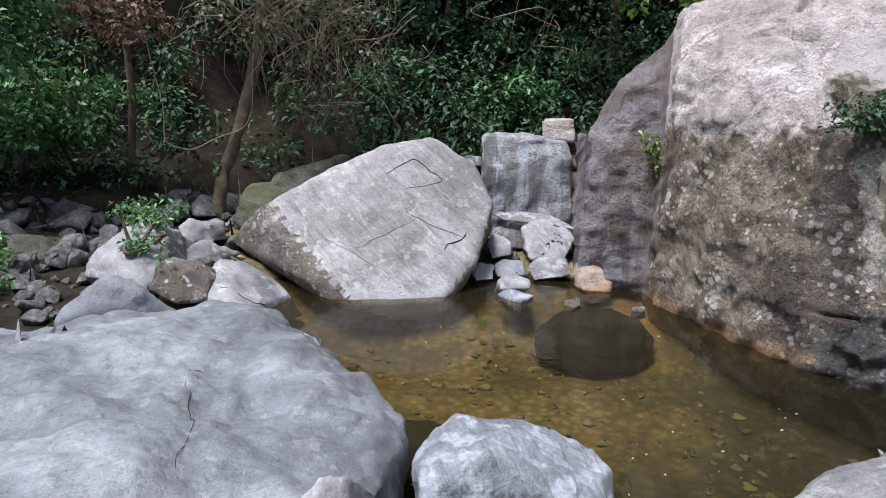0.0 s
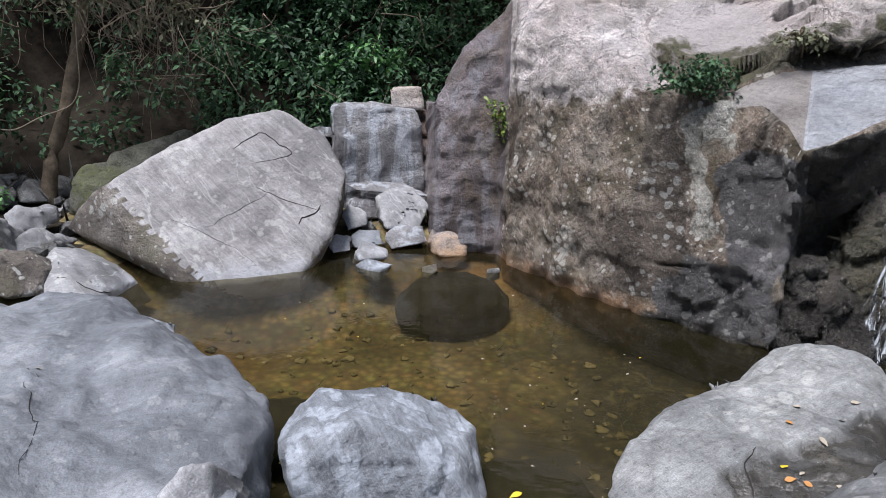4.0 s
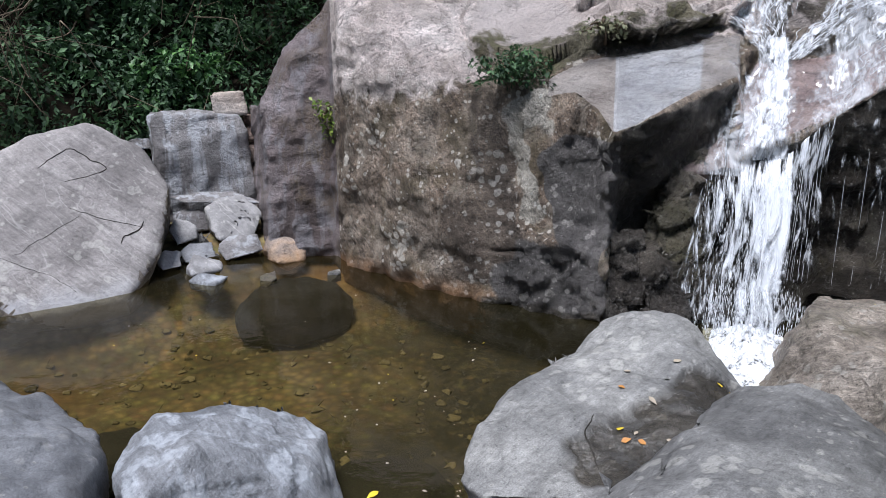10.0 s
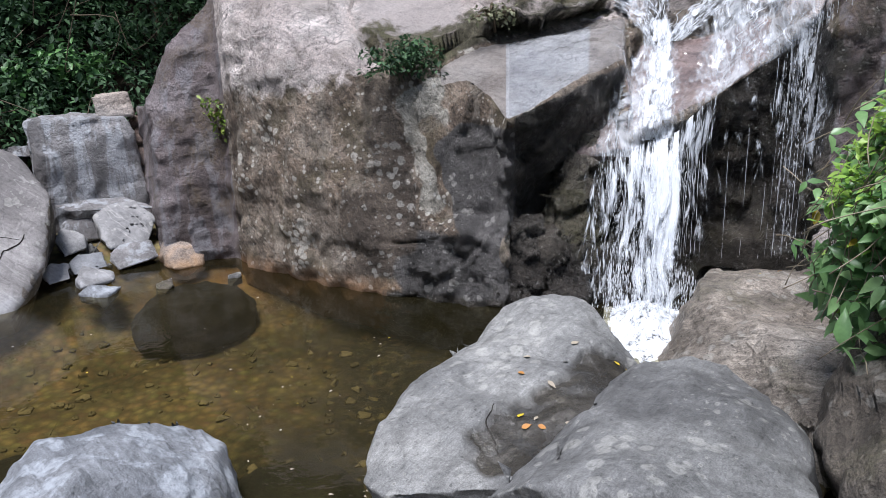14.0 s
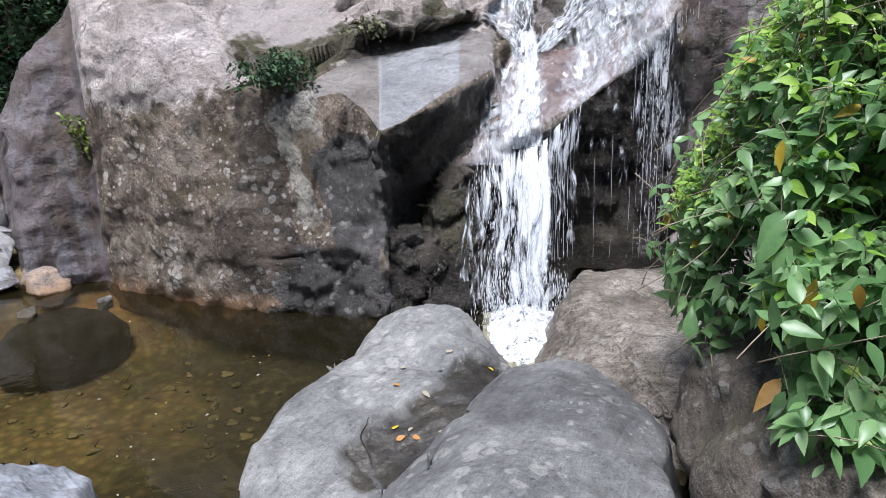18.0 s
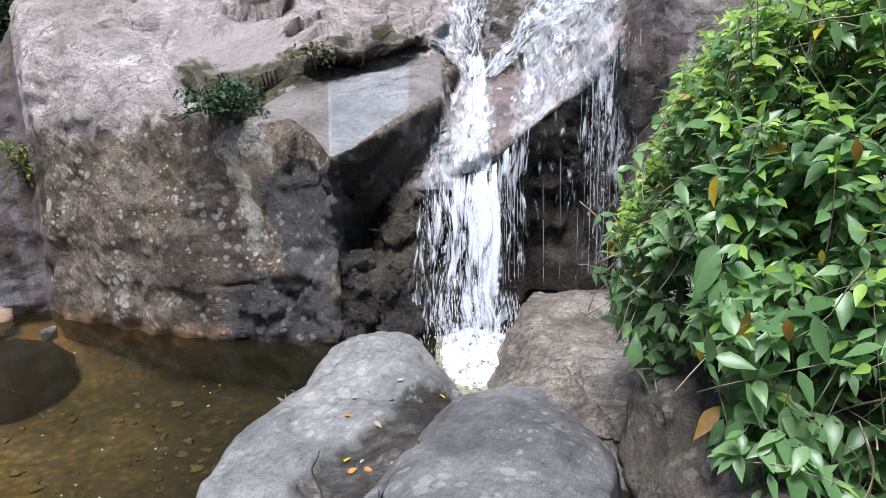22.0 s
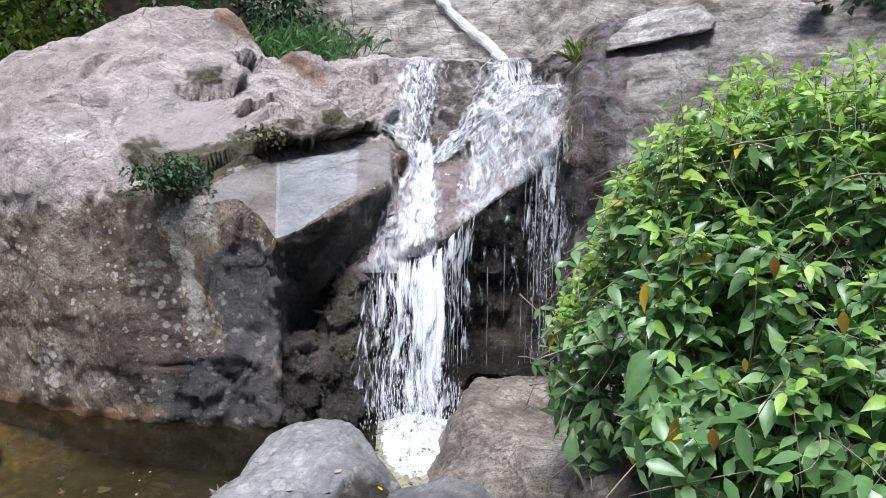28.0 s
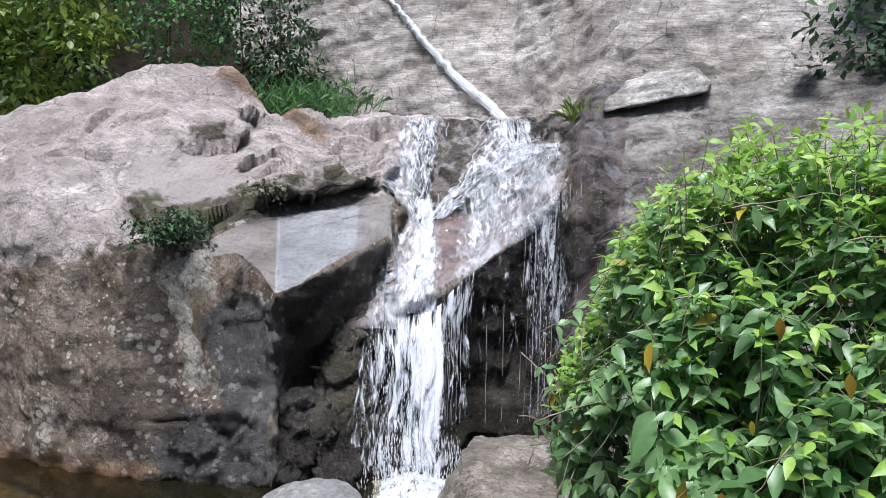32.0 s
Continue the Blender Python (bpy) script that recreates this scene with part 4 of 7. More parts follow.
# ---- the great rock beside the pool ----
GREAT = [
    (10.5, [(9.30, -0.7), (8.8, 0.0), (8.8, 0.3), (8.9, 0.6), (8.9, 1.0), (9.0, 1.1), (9.0, 1.15), (9.1, 1.2), (9.2, 1.25), (10.5, 0.6)]),
    (11.0, [(7.80, -0.7), (7.3, 0.0), (7.32, 0.25), (7.35, 0.5), (7.45, 0.9), (7.5, 1.05), (7.55, 1.15), (7.65, 1.3), (7.75, 1.4), (10.5, 0.8)]),
    (13.0, [(7.70, -0.7), (7.2, 0.0), (7.22, 0.3), (7.28, 0.6), (7.4, 1.2), (7.45, 1.4), (7.5, 1.55), (7.6, 1.8), (7.8, 1.98), (10.5, 1.2)]),
    (15.9, [(7.70, -0.7), (7.2, 0.0), (7.25, 0.35), (7.3, 0.7), (7.45, 1.4), (7.5, 1.6), (7.55, 1.8), (7.7, 2.1), (7.9, 2.33), (10.5, 1.6)]),
    (16.7, [(7.35, -0.7), (6.85, 0.0), (6.87, 0.4), (6.9, 0.8), (7.0, 1.6), (7.05, 1.8), (7.1, 2.0), (7.35, 2.35), (7.8, 2.64), (10.5, 2.0)]),
    (20.5, [(6.86, -0.7), (6.36, 0.0), (6.3, 0.45), (6.33, 0.9), (6.55, 1.75), (6.68, 1.95), (6.8, 2.1), (7.15, 2.45), (7.85, 2.84), (10.5, 2.2)]),
    (25.6, [(6.44, -0.7), (5.94, 0.0), (5.90, 0.4), (5.98, 0.8), (6.22, 1.6), (6.38, 1.85), (6.55, 2.02), (7.1, 2.5), (8.1, 3.12), (10.5, 2.4)]),
    (27.0, [(6.34, -0.7), (5.84, 0.0), (5.86, 0.4), (6.02, 0.75), (6.22, 1.5), (6.3, 1.8), (6.5, 1.98), (7.1, 2.48), (8.2, 3.22), (10.5, 2.5)]),
    (29.0, [(6.20, -0.7), (5.70, 0.0), (5.72, 0.48), (5.96, 0.72), (6.14, 1.5), (6.22, 1.76), (6.45, 1.95), (7.1, 2.47), (8.3, 3.3), (10.5, 2.6)]),
    (31.5, [(6.08, -0.7), (5.58, 0.0), (5.62, 0.55), (5.88, 0.68), (6.1, 1.62), (6.25, 1.74), (6.36, 1.88), (7.2, 2.42), (8.3, 3.3), (10.5, 2.7)]),
    (33.7, [(6.00, -0.7), (5.50, 0.0), (5.55, 0.58), (5.78, 0.70), (6.08, 1.68), (6.42, 1.86), (6.45, 1.96), (7.3, 2.52), (8.3, 3.14), (10.5, 2.8)]),
    (35.5, [(5.95, -0.7), (5.46, 0), (5.5, 0.5), (5.68, 0.7), (5.82, 1.54), (6.5, 1.93), (6.54, 2.03), (7.35, 2.46), (8.15, 2.9), (10.5, 2.72)]),
    (36.6, [(5.92, -0.7), (5.42, 0), (5.45, 0.4), (5.58, 0.7), (5.56, 1.4), (6.6, 2), (6.62, 2.09), (7.4, 2.48), (8, 2.79), (10.5, 2.77)]),
    (37.6, [(6.05, -0.7), (5.55, 0), (5.7, 0.35), (5.95, 0.6), (5.62, 1.44), (6.65, 2.02), (6.67, 2.11), (7.4, 2.49), (8, 2.8), (10.5, 2.77)]),
    (40.0, [(6.1, -0.7), (5.6, 0), (5.7, 0.45), (6.25, 0.6), (5.75, 1.53), (6.75, 2.06), (6.78, 2.15), (7.4, 2.5), (8, 2.81), (10.5, 2.87)]),
    (43.0, [(6.25, -0.7), (5.75, 0), (5.85, 0.35), (6.5, 0.6), (6, 1.67), (6.95, 2.12), (6.98, 2.22), (7.5, 2.52), (8, 2.82), (10.5, 2.87)]),
    (44.8, [(6.25, -0.7), (5.75, 0), (5.85, 0.35), (6.5, 0.6), (6.3, 1.74), (7.05, 2.14), (7.08, 2.24), (7.5, 2.5), (8, 2.83), (10.5, 2.87)]),
    (45.3, [(6.25, -0.7), (5.75, 0), (5.9, 0.2), (6.25, 0.5), (6, 1.15), (6.6, 1.55), (6.55, 1.75), (7.2, 2.22), (8, 2.83), (10.5, 2.87)]),
    (46.0, [(6.25, -0.7), (5.75, 0), (5.9, 0.2), (6.25, 0.5), (6, 1.2), (6.85, 1.8), (7.1, 2.02), (7.5, 2.42), (7.95, 2.84), (10.5, 2.87)]),
    (49.3, [(6.25, -0.7), (5.75, 0), (5.9, 0.2), (6.3, 0.5), (6.05, 1.35), (6.9, 1.85), (7.1, 2.07), (7.5, 2.42), (7.9, 2.85), (10.5, 2.87)]),
    (51.5, [(6.7, -0.7), (6.25, 0.15), (6.4, 0.22), (6.65, 0.4), (6.3, 1.52), (6.9, 1.92), (7.1, 2.1), (7.5, 2.42), (7.9, 2.86), (10.5, 2.87)]),
    (54.5, [(6.7, -0.7), (6.25, 0.15), (6.4, 0.22), (6.7, 0.4), (6.4, 1.76), (6.8, 2.07), (7.05, 2.2), (7.5, 2.52), (7.9, 2.87), (10.5, 2.87)]),
    (57.3, [(6.7, -0.7), (6.25, 0.15), (6.4, 0.25), (6.55, 0.4), (6.45, 2.1), (6.6, 2.3), (6.8, 2.4), (7.4, 2.62), (7.9, 2.92), (10.5, 3.07)]),
    (58.8, [(6.40, -0.7), (5.9, 0.2), (6.0, 0.4), (6.1, 0.6), (6.2, 1.9), (6.3, 2.3), (6.4, 2.45), (7.2, 2.75), (7.9, 3.1), (10.5, 3.4)]),
    (63.0, [(6.40, -0.7), (5.9, 0.2), (6.0, 0.5), (6.1, 0.8), (6.4, 1.9), (6.6, 2.3), (6.8, 2.5), (7.3, 2.9), (7.9, 3.3), (10.5, 4.0)]),
    (72.0, [(6.10, -0.7), (5.6, 0.2), (5.7, 0.5), (5.9, 0.8), (6.3, 1.9), (6.5, 2.3), (6.7, 2.5), (7.2, 2.9), (7.8, 3.3), (10.5, 4.0)]),
    (90.0, [(5.90, -0.7), (5.4, 0.2), (5.5, 0.5), (5.6, 0.8), (6.0, 1.9), (6.2, 2.3), (6.4, 2.5), (6.9, 2.9), (7.5, 3.3), (10.5, 4.0)]),
]


def basin_mask(az, k, z):
    return np.clip(1.5 * np.exp(-((az - 29.9) / 3.4) ** 2 - ((z - 2.20) / 0.21) ** 2), 0, 1) * step(k, 5.6, 6.0)


def great_masks(az, k, z):
    line = np.interp(az, [16, 20, 25, 28.5, 31, 34, 44], [1.55, 1.60, 1.68, 1.85, 1.88, 2.0, 2.1])
    pale = step(z, line - 0.42, line + 0.38)
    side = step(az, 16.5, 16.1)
    slab = step(k, 4.0, 4.08) * step(k, 5.02, 4.94) * step(az, 31.6, 32.2) * step(az, 45.3, 45.1)
    tongue = step(k, 4.05, 4.15) * step(k, 5.1, 4.9) * step(az, 45.1, 45.3) * step(az, 53.5, 52.0)
    # recess: wet rock, its colour darkened also for the shade under the slab
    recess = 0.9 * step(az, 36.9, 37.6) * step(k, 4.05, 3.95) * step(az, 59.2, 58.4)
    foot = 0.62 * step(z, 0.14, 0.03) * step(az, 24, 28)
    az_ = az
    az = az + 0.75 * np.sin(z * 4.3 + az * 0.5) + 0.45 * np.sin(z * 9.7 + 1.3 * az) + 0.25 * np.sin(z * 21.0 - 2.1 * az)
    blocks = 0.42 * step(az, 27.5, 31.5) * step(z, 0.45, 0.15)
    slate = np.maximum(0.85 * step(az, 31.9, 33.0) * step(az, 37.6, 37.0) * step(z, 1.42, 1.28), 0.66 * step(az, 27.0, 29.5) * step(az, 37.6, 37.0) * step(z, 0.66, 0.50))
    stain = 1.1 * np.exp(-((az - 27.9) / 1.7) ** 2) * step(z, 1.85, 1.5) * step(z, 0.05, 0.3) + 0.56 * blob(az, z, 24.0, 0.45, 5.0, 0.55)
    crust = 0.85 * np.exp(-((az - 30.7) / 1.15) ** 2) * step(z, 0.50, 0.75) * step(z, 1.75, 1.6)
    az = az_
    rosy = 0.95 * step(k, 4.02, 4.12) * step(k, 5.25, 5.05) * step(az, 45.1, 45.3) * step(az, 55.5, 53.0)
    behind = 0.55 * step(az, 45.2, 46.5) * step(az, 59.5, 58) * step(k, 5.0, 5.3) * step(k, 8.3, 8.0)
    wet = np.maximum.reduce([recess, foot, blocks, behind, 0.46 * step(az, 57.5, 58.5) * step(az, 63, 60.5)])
    moss = step(k, 5.0, 5.15) * step(k, 6.7, 6.1) * step(az, 25, 27) * step(az, 45.5, 43)
    moss = np.maximum(moss, 1.15 * blob(az, z, 31.8, 2.62, 2.3, 0.17))
    moss = np.maximum(moss, 0.95 * step(az, 25.2, 26.2) * step(az, 30, 28) * blob(az, z, 27, 2.0, 3, 0.10))
    ridge = np.interp(az, [33.0, 35.5, 38.8, 40.5], [3.22, 3.02, 2.70, 2.62])
    red = 1.2 * np.exp(-((z - ridge) / 0.15) ** 2) * step(az, 31, 33) * step(az, 42, 39)
    # a darker strip at the foot of the ledges above the slab
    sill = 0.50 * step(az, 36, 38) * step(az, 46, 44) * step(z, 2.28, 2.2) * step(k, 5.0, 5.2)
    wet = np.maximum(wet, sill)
    return {"pale": pale * step(az, 59, 57), "side": np.maximum(side, step(az, 58.0, 58.6) * step(az, 63, 61)), "slab": slab, "sky_sheen": slab * step(az, 36.5, 36.75) * step(az, 43.5, 41.5),
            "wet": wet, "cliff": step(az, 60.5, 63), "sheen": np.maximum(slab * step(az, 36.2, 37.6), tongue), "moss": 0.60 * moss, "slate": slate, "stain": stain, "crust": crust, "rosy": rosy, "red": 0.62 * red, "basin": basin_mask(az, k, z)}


def blob(az, z, a0, z0, ra, rz):
    return np.exp(-((az - a0) / ra) ** 2 - ((z - z0) / rz) ** 2)


def layered(az, k, z):
    """Where the rock splits into thin layers: the ledges above the slab and beside the falls."""
    return 0.008 + 0.10 * step(az, 33.5, 36) * step(k, 5.8, 6.2) * (0.2 + 0.8 * step(az, 46, 44.5)) * step(az, 62, 58)


def broken(az, k, z):
    """Where the rock is broken into blocks: its wet foot and the recess; elsewhere it is worn."""
    rough = 0.012 + 0.044 * step(az, 27, 29.5) * step(k, 4.1, 3.6) * step(az, 60, 58) + 0.03 * step(az, 33, 37) * step(k, 5.8, 6.2) * step(az, 47, 45) + 0.05 * step(az, 58, 59.5) * step(az, 67, 63)
    return rough * (1 - 0.85 * basin_mask(az, k, z)) * (1 - 0.55 * step(z, 2.0, 2.2) * step(az, 34, 32))


CREASES = [
    (0.14, 0.04, 0.09, [(33.4, 2.29), (35.6, 2.44), (36.8, 2.50), (38.9, 2.43)]),
    (0.08, 0.03, 0.08, [(34.6, 2.15), (36.4, 2.28), (38.4, 2.25), (40.0, 2.20), (41.6, 2.24), (43.3, 2.35), (45.0, 2.60)]),
    (0.27, 0.08, 0.09, [(34.3, 2.03), (36.8, 2.07), (39.2, 2.09), (41.6, 2.15), (43.7, 2.24), (45.6, 2.30)]),
    (0.17, 0.06, 0.09, [(25.9, 2.06), (27.8, 1.93), (29.4, 1.90), (31.7, 1.92), (34.4, 2.01)]),
    (0.17, 0.03, 0.06, [(42.9, 2.64), (44.1, 2.72), (45.7, 2.78)]),
    (0.24, 0.05, 0.06, [(33.8, 2.88), (35.1, 2.84), (36.0, 2.74)]),
    (0.09, 0.03, 0.05, [(23.6, 2.52), (24.5, 2.67), (25.6, 2.80)]),
    (0.14, 0.06, 0.07, [(29.4, 2.49), (31.8, 2.46), (33.5, 2.52), (34.7, 2.67)]),
    (0.10, 0.02, 0.08, [(26.4, 2.33), (25.5, 2.19), (26.3, 2.03)]),
    (0.14, 0.03, 0.06, [(37.3, 2.37), (40.0, 2.33), (42.4, 2.42), (44.7, 2.45)]),
    (0.12, 0.03, 0.05, [(39.6, 2.44), (41.6, 2.58), (43.5, 2.54)]),
    (0.10, 0.03, 0.05, [(37.4, 2.60), (40.2, 2.66), (42.6, 2.68), (44.0, 2.66)]),
    (0.10, 0.03, 0.05, [(38.2, 2.78), (41.0, 2.84), (43.6, 2.86)]),
    (0.05, 0.02, 0.04, [(20.6, 2.32), (22.4, 2.40), (24.4, 2.36), (26.0, 2.40)]),
    (0.05, 0.02, 0.04, [(25.0, 2.62), (27.2, 2.74), (29.6, 2.80)]),
    (0.05, 0.02, 0.16, [(31.1, 1.80), (29.9, 1.48), (30.3, 1.17), (29.5, 0.72)]),
    (0.08, 0.02, 0.10, [(36.7, 0.70), (36.6, 1.02), (36.8, 1.40)]),
    (0.08, 0.04, 0.09, [(36.0, 0.68), (33.5, 0.66), (31.3, 0.62), (28.0, 0.55)]),
    (0.07, 0.03, 0.07, [(35.2, 0.55), (33.3, 0.34), (29.3, 0.46), (26.5, 0.40)]),
    (0.03, 0.01, 0.09, [(32.3, 1.14), (34.6, 1.19), (37.0, 1.20)]),
]


def great_shift(az, k, z):
    s = crease_shift(az, z, CREASES)
    s += 0.13 * blob(az, z, 31.8, 2.66, 2.0, 0.14) - 0.05 * basin_mask(az, k, z)
    ridge = np.interp(az, [33.0, 35.5, 38.8, 40.5], [3.22, 3.02, 2.70, 2.62])
    return s + 0.12 * np.exp(-((z - ridge) / 0.10) ** 2) * step(az, 31, 33) * step(az, 41, 39) * step(k, 8.6, 8.0)


def great_folds(az, k, z):
    return 0.014 * step(k, 5.6, 5.0) * step(az, 38, 36.5) * step(az, 15, 17) * (1 - 0.9 * step(az, 31.6, 32.4) * step(k, 3.9, 4.05)) * step(z, -0.1, 0.1)


def great_still(az, k, z):
    slab = step(k, 3.95, 4.05) * step(k, 5.05, 4.95) * step(az, 31.6, 32.2) * step(az, 45.3, 45.1)
    return 0.8 * np.maximum(basin_mask(az, k, z), slab)


great, great_grid = rock_sheet("rock_face", GREAT, M_GREAT, "great weathered brown rock face with pale top and wet, shaded dark recess",
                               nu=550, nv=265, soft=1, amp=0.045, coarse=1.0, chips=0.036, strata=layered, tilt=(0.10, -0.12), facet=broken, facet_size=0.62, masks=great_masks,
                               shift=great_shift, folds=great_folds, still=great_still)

CLIFF = [
    (30.0, [(12.5, 2.0), (12.6, 4.0), (12.9, 6.0), (13.3, 8.0), (14.0, 11.0)]),
    (38.0, [(11.5, 2.0), (11.6, 4.0), (11.9, 6.0), (12.3, 8.0), (13.0, 11.0)]),
    (40.0, [(10.6, 2.0), (10.8, 3.2), (11.2, 4.6), (11.8, 6.5), (12.6, 11.0)]),
    (46.0, [(10.4, 2.0), (10.6, 3.2), (11.0, 4.4), (11.6, 6.5), (12.6, 11.0)]),
    (53.0, [(9.6, 2.0), (9.8, 3.1), (10.8, 4.4), (11.6, 6.5), (12.6, 11.0)]),
    (56.0, [(8.8, 2.0), (9.2, 3.2), (9.9, 4.4), (10.6, 6.5), (11.6, 11.0)]),
    (62.0, [(7.6, 2.0), (8.1, 3.2), (8.8, 4.4), (9.6, 6.5), (10.6, 11.0)]),
    (70.0, [(7.3, 2.0), (7.8, 3.2), (8.4, 4.4), (9.0, 6.5), (10.0, 11.0)]),
    (78.0, [(7.2, 2.0), (7.6, 3.2), (8.2, 4.4), (8.8, 6.5), (9.8, 11.0)]),
    (100.0, [(7.0, 2.0), (7.4, 3.2), (8.0, 4.4), (8.6, 6.5), (9.6, 11.0)]),
]
cliff, cliff_grid = rock_sheet("wall_cliff", CLIFF, M_CLIFF,
                               "tall grey-brown cliff of tilted rock layers above the falls", nu=320, nv=220, soft=10, amp=0.08, coarse=0.8, chips=0.04, strata=0.03, facet=0.04, facet_size=0.9, tilt=(-0.10, 0.16), category="cliff")

# ---- boulders ----
TONGUE = [polar(41.6, 6.02, 1.06), polar(43.5, 5.95, 1.10), polar(46.0, 5.95, 1.14), polar(43.0, 6.45, 1.42), polar(45.5, 6.6, 1.62), polar(46.6, 6.2, 1.30),
          polar(42.2, 6.35, 0.4), polar(45.5, 6.4, 0.4), polar(42.0, 6.5, 1.2), polar(46.5, 6.9, 1.5)]
hull_rock("rock_ledge", TONGUE, M_ROSY, "wet rosy lip of rock under the falling water", 0.05, 1, 0.02, 1.6, 0.012, 83, category="ledge", facet=0.02, facet_size=0.3)
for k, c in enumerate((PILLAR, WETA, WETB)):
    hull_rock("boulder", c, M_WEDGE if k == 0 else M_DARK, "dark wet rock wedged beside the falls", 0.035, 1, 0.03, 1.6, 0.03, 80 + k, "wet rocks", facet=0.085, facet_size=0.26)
for c in (LEDGE, LEDGE2):
    c[:] = [(x * 0.915, y * 0.915, z - 0.21) for x, y, z in c]
hull_rock("rock_ledge", LEDGE, M_PALELEDGE, "pale overhanging ledge on the cliff", 0.06, 0, 0.03, 1.6, 0.02, 85, strata=0.02, category="ledge", facet=0.03, facet_size=0.4)
hull_rock("rock_ledge", LEDGE2, M_CLIFF, "dark overhanging block on the cliff", 0.06, 0, 0.03, 1.6, 0.02, 86, strata=0.02, category="ledge", facet=0.03, facet_size=0.4)
big = hull_rock("boulder", BIG, M_BIG, "huge tilted grey granite boulder with cracks leaning in the pool", 0.085, 1, 0.02, 0.9, 0.010, 1)
def chamfer(ob, a, b, push):
    """Break the side of a rock that lies left of the line a-b (x, z) back from its front."""
    ex, ez = b[0] - a[0], b[1] - a[1]
    ln = math.hypot(ex, ez)
    hit_ = set()
    for v in ob.data.vertices:
        d = ((v.co.x - a[0]) * ez - (v.co.z - a[1]) * ex) / ln + 0.02 * noise.noise(v.co * 5)
        if d > 0 and v.co.y < 7.9:
            v.co.y += push * d
            v.co.x -= 0.22 * d
            hit_.add(v.index)
    return hit_


side_ = chamfer(big, (-1.55, 0.70), (-0.66, -0.06), 0.40)
big.data.materials.append(M_BROWN)
big.data.polygons.foreach_set("material_index", [1 if f.vertices[0] in side_ or f.normal.x > 0.55 else 0 for f in big.data.polygons])
hull_rock("boulder", MOSSY, M_MOSSY, "moss-grown dull brown boulder behind the big one", 0.10, 2, 0.06, 1.0, 0.02, 2, facet=0.05)
block = hull_rock("boulder", BLOCK, M_BLOCK, "squared grey rock block with white water streaks", 0.06, 1, 0.02, 1.2, 0.015, 3, facet=0.03)
hull_rock("stone", CAP, M_ORANGE, "pale squared stone lying on the rock block", 0.04, 1, 0.012, 2.0, 0.008, 4, category="stone")
left = hull_rock("boulder", LEFT, M_SMOOTH, "broad smooth blue-grey boulder at the pool edge", 0.045, 3, 0.085, 1.3, 0.009, 5)
hull_rock("boulder", LEFT2, M_SMOOTH, "pointed grey boulder behind the broad smooth one", 0.06, 2, 0.03, 1.0, 0.010, 6, facet=0.02)
hull_rock("boulder", KNOB, M_GREY, "small pale knobbly rock against the broad boulder", 0.04, 2, 0.02, 2.0, 0.01, 7, facet=0.02)
hull_rock("boulder", WHITE, M_WHITE, "whitish streaked boulder standing in the shallow pool", 0.03, 2, 0.02, 1.6, 0.010, 8, facet=0.022, facet_size=0.4)
fga = hull_rock("boulder", FGA, M_STREAM, "rounded grey boulder with a wet hollow and fallen leaves", 0.026, 3, 0.045, 1.2, 0.007, 9)
hull_rock("boulder", FGB, M_STREAM, "smooth humped grey boulder below the falls", 0.04, 3, 0.045, 1.2, 0.007, 10)
hull_rock("boulder", CROCK, M_TAN, "pale brown pitted rock beside the splash pool", 0.04, 2, 0.05, 1.4, 0.02, 11, facet=0.03)
hull_rock("boulder", BRB, M_BANK, "brown rock bank under the bush", 0.05, 2, 0.06, 1.2, 0.02, 12, facet=0.05)
hull_rock("boulder", SROCK, M_PINK, "pale rock shoulder beside the falls half hidden by leaves", 0.06, 2, 0.04, 1.2, 0.015, 13, facet=0.04)
hull_rock("boulder", WHITEROCK, M_WHITE, "low white rock at the waterline", 0.04, 2, 0.02, 2.0, 0.006, 14)
hull_rock("boulder", ROCKA, M_GREY, "grey boulder with a white lichen side on the bank", 0.045, 1, 0.03, 1.6, 0.015, 15, facet=0.03)
hull_rock("boulder", ROCKB, M_BROWN, "rounded brown lichen-spotted boulder on the bank", 0.045, 2, 0.02, 1.8, 0.012, 16)
rockc = hull_rock("boulder", ROCKC, M_GREY, "flat-topped grey slab rock at the water's edge", 0.045, 1, 0.02, 1.6, 0.010, 17, facet=0.02)
for k, (c, m) in enumerate(((ROCKD, M_GREY), (ROCKE, M_GREY), (ROCKF, M_MOSSY))):
    hull_rock("boulder", c, m, "grey bank boulder with lichen among smaller stones", 0.06, 1, 0.03, 2.0, 0.015, 20 + k, "bank boulders", facet=0.03)
for k, (c, m) in enumerate(((STA, M_GREY), (STB, M_BLOCK), (STD, M_GREY), (STE, M_WHITE), (STF, M_GREY), (STG, M_SMOOTH), (STH, M_GREY), (STI, M_BLOCK), (STJ, M_BLOCK), (FARL, M_BLOCK))):
    hull_rock("stone", c, m, "angular grey stone in the rubble between the boulders", 0.04, 1, 0.01, 2.5, 0.01, 30 + k, "rubble stones", category="stone", facet=0.015, facet_size=0.25)
hull_rock("stone", STC, M_ORANGE, "cream and orange stained stone at the waterline", 0.04, 1, 0.02, 2.5, 0.01, 45, category="stone", facet=0.02)
for k, c in enumerate((STK, STL, STM, STN)):
    hull_rock("stone", c, M_RED, "reddish broken stone wedged beside the rock block", 0.04, 1, 0.012, 3.0, 0.01, 50 + k, "wedged stones", category="stone")

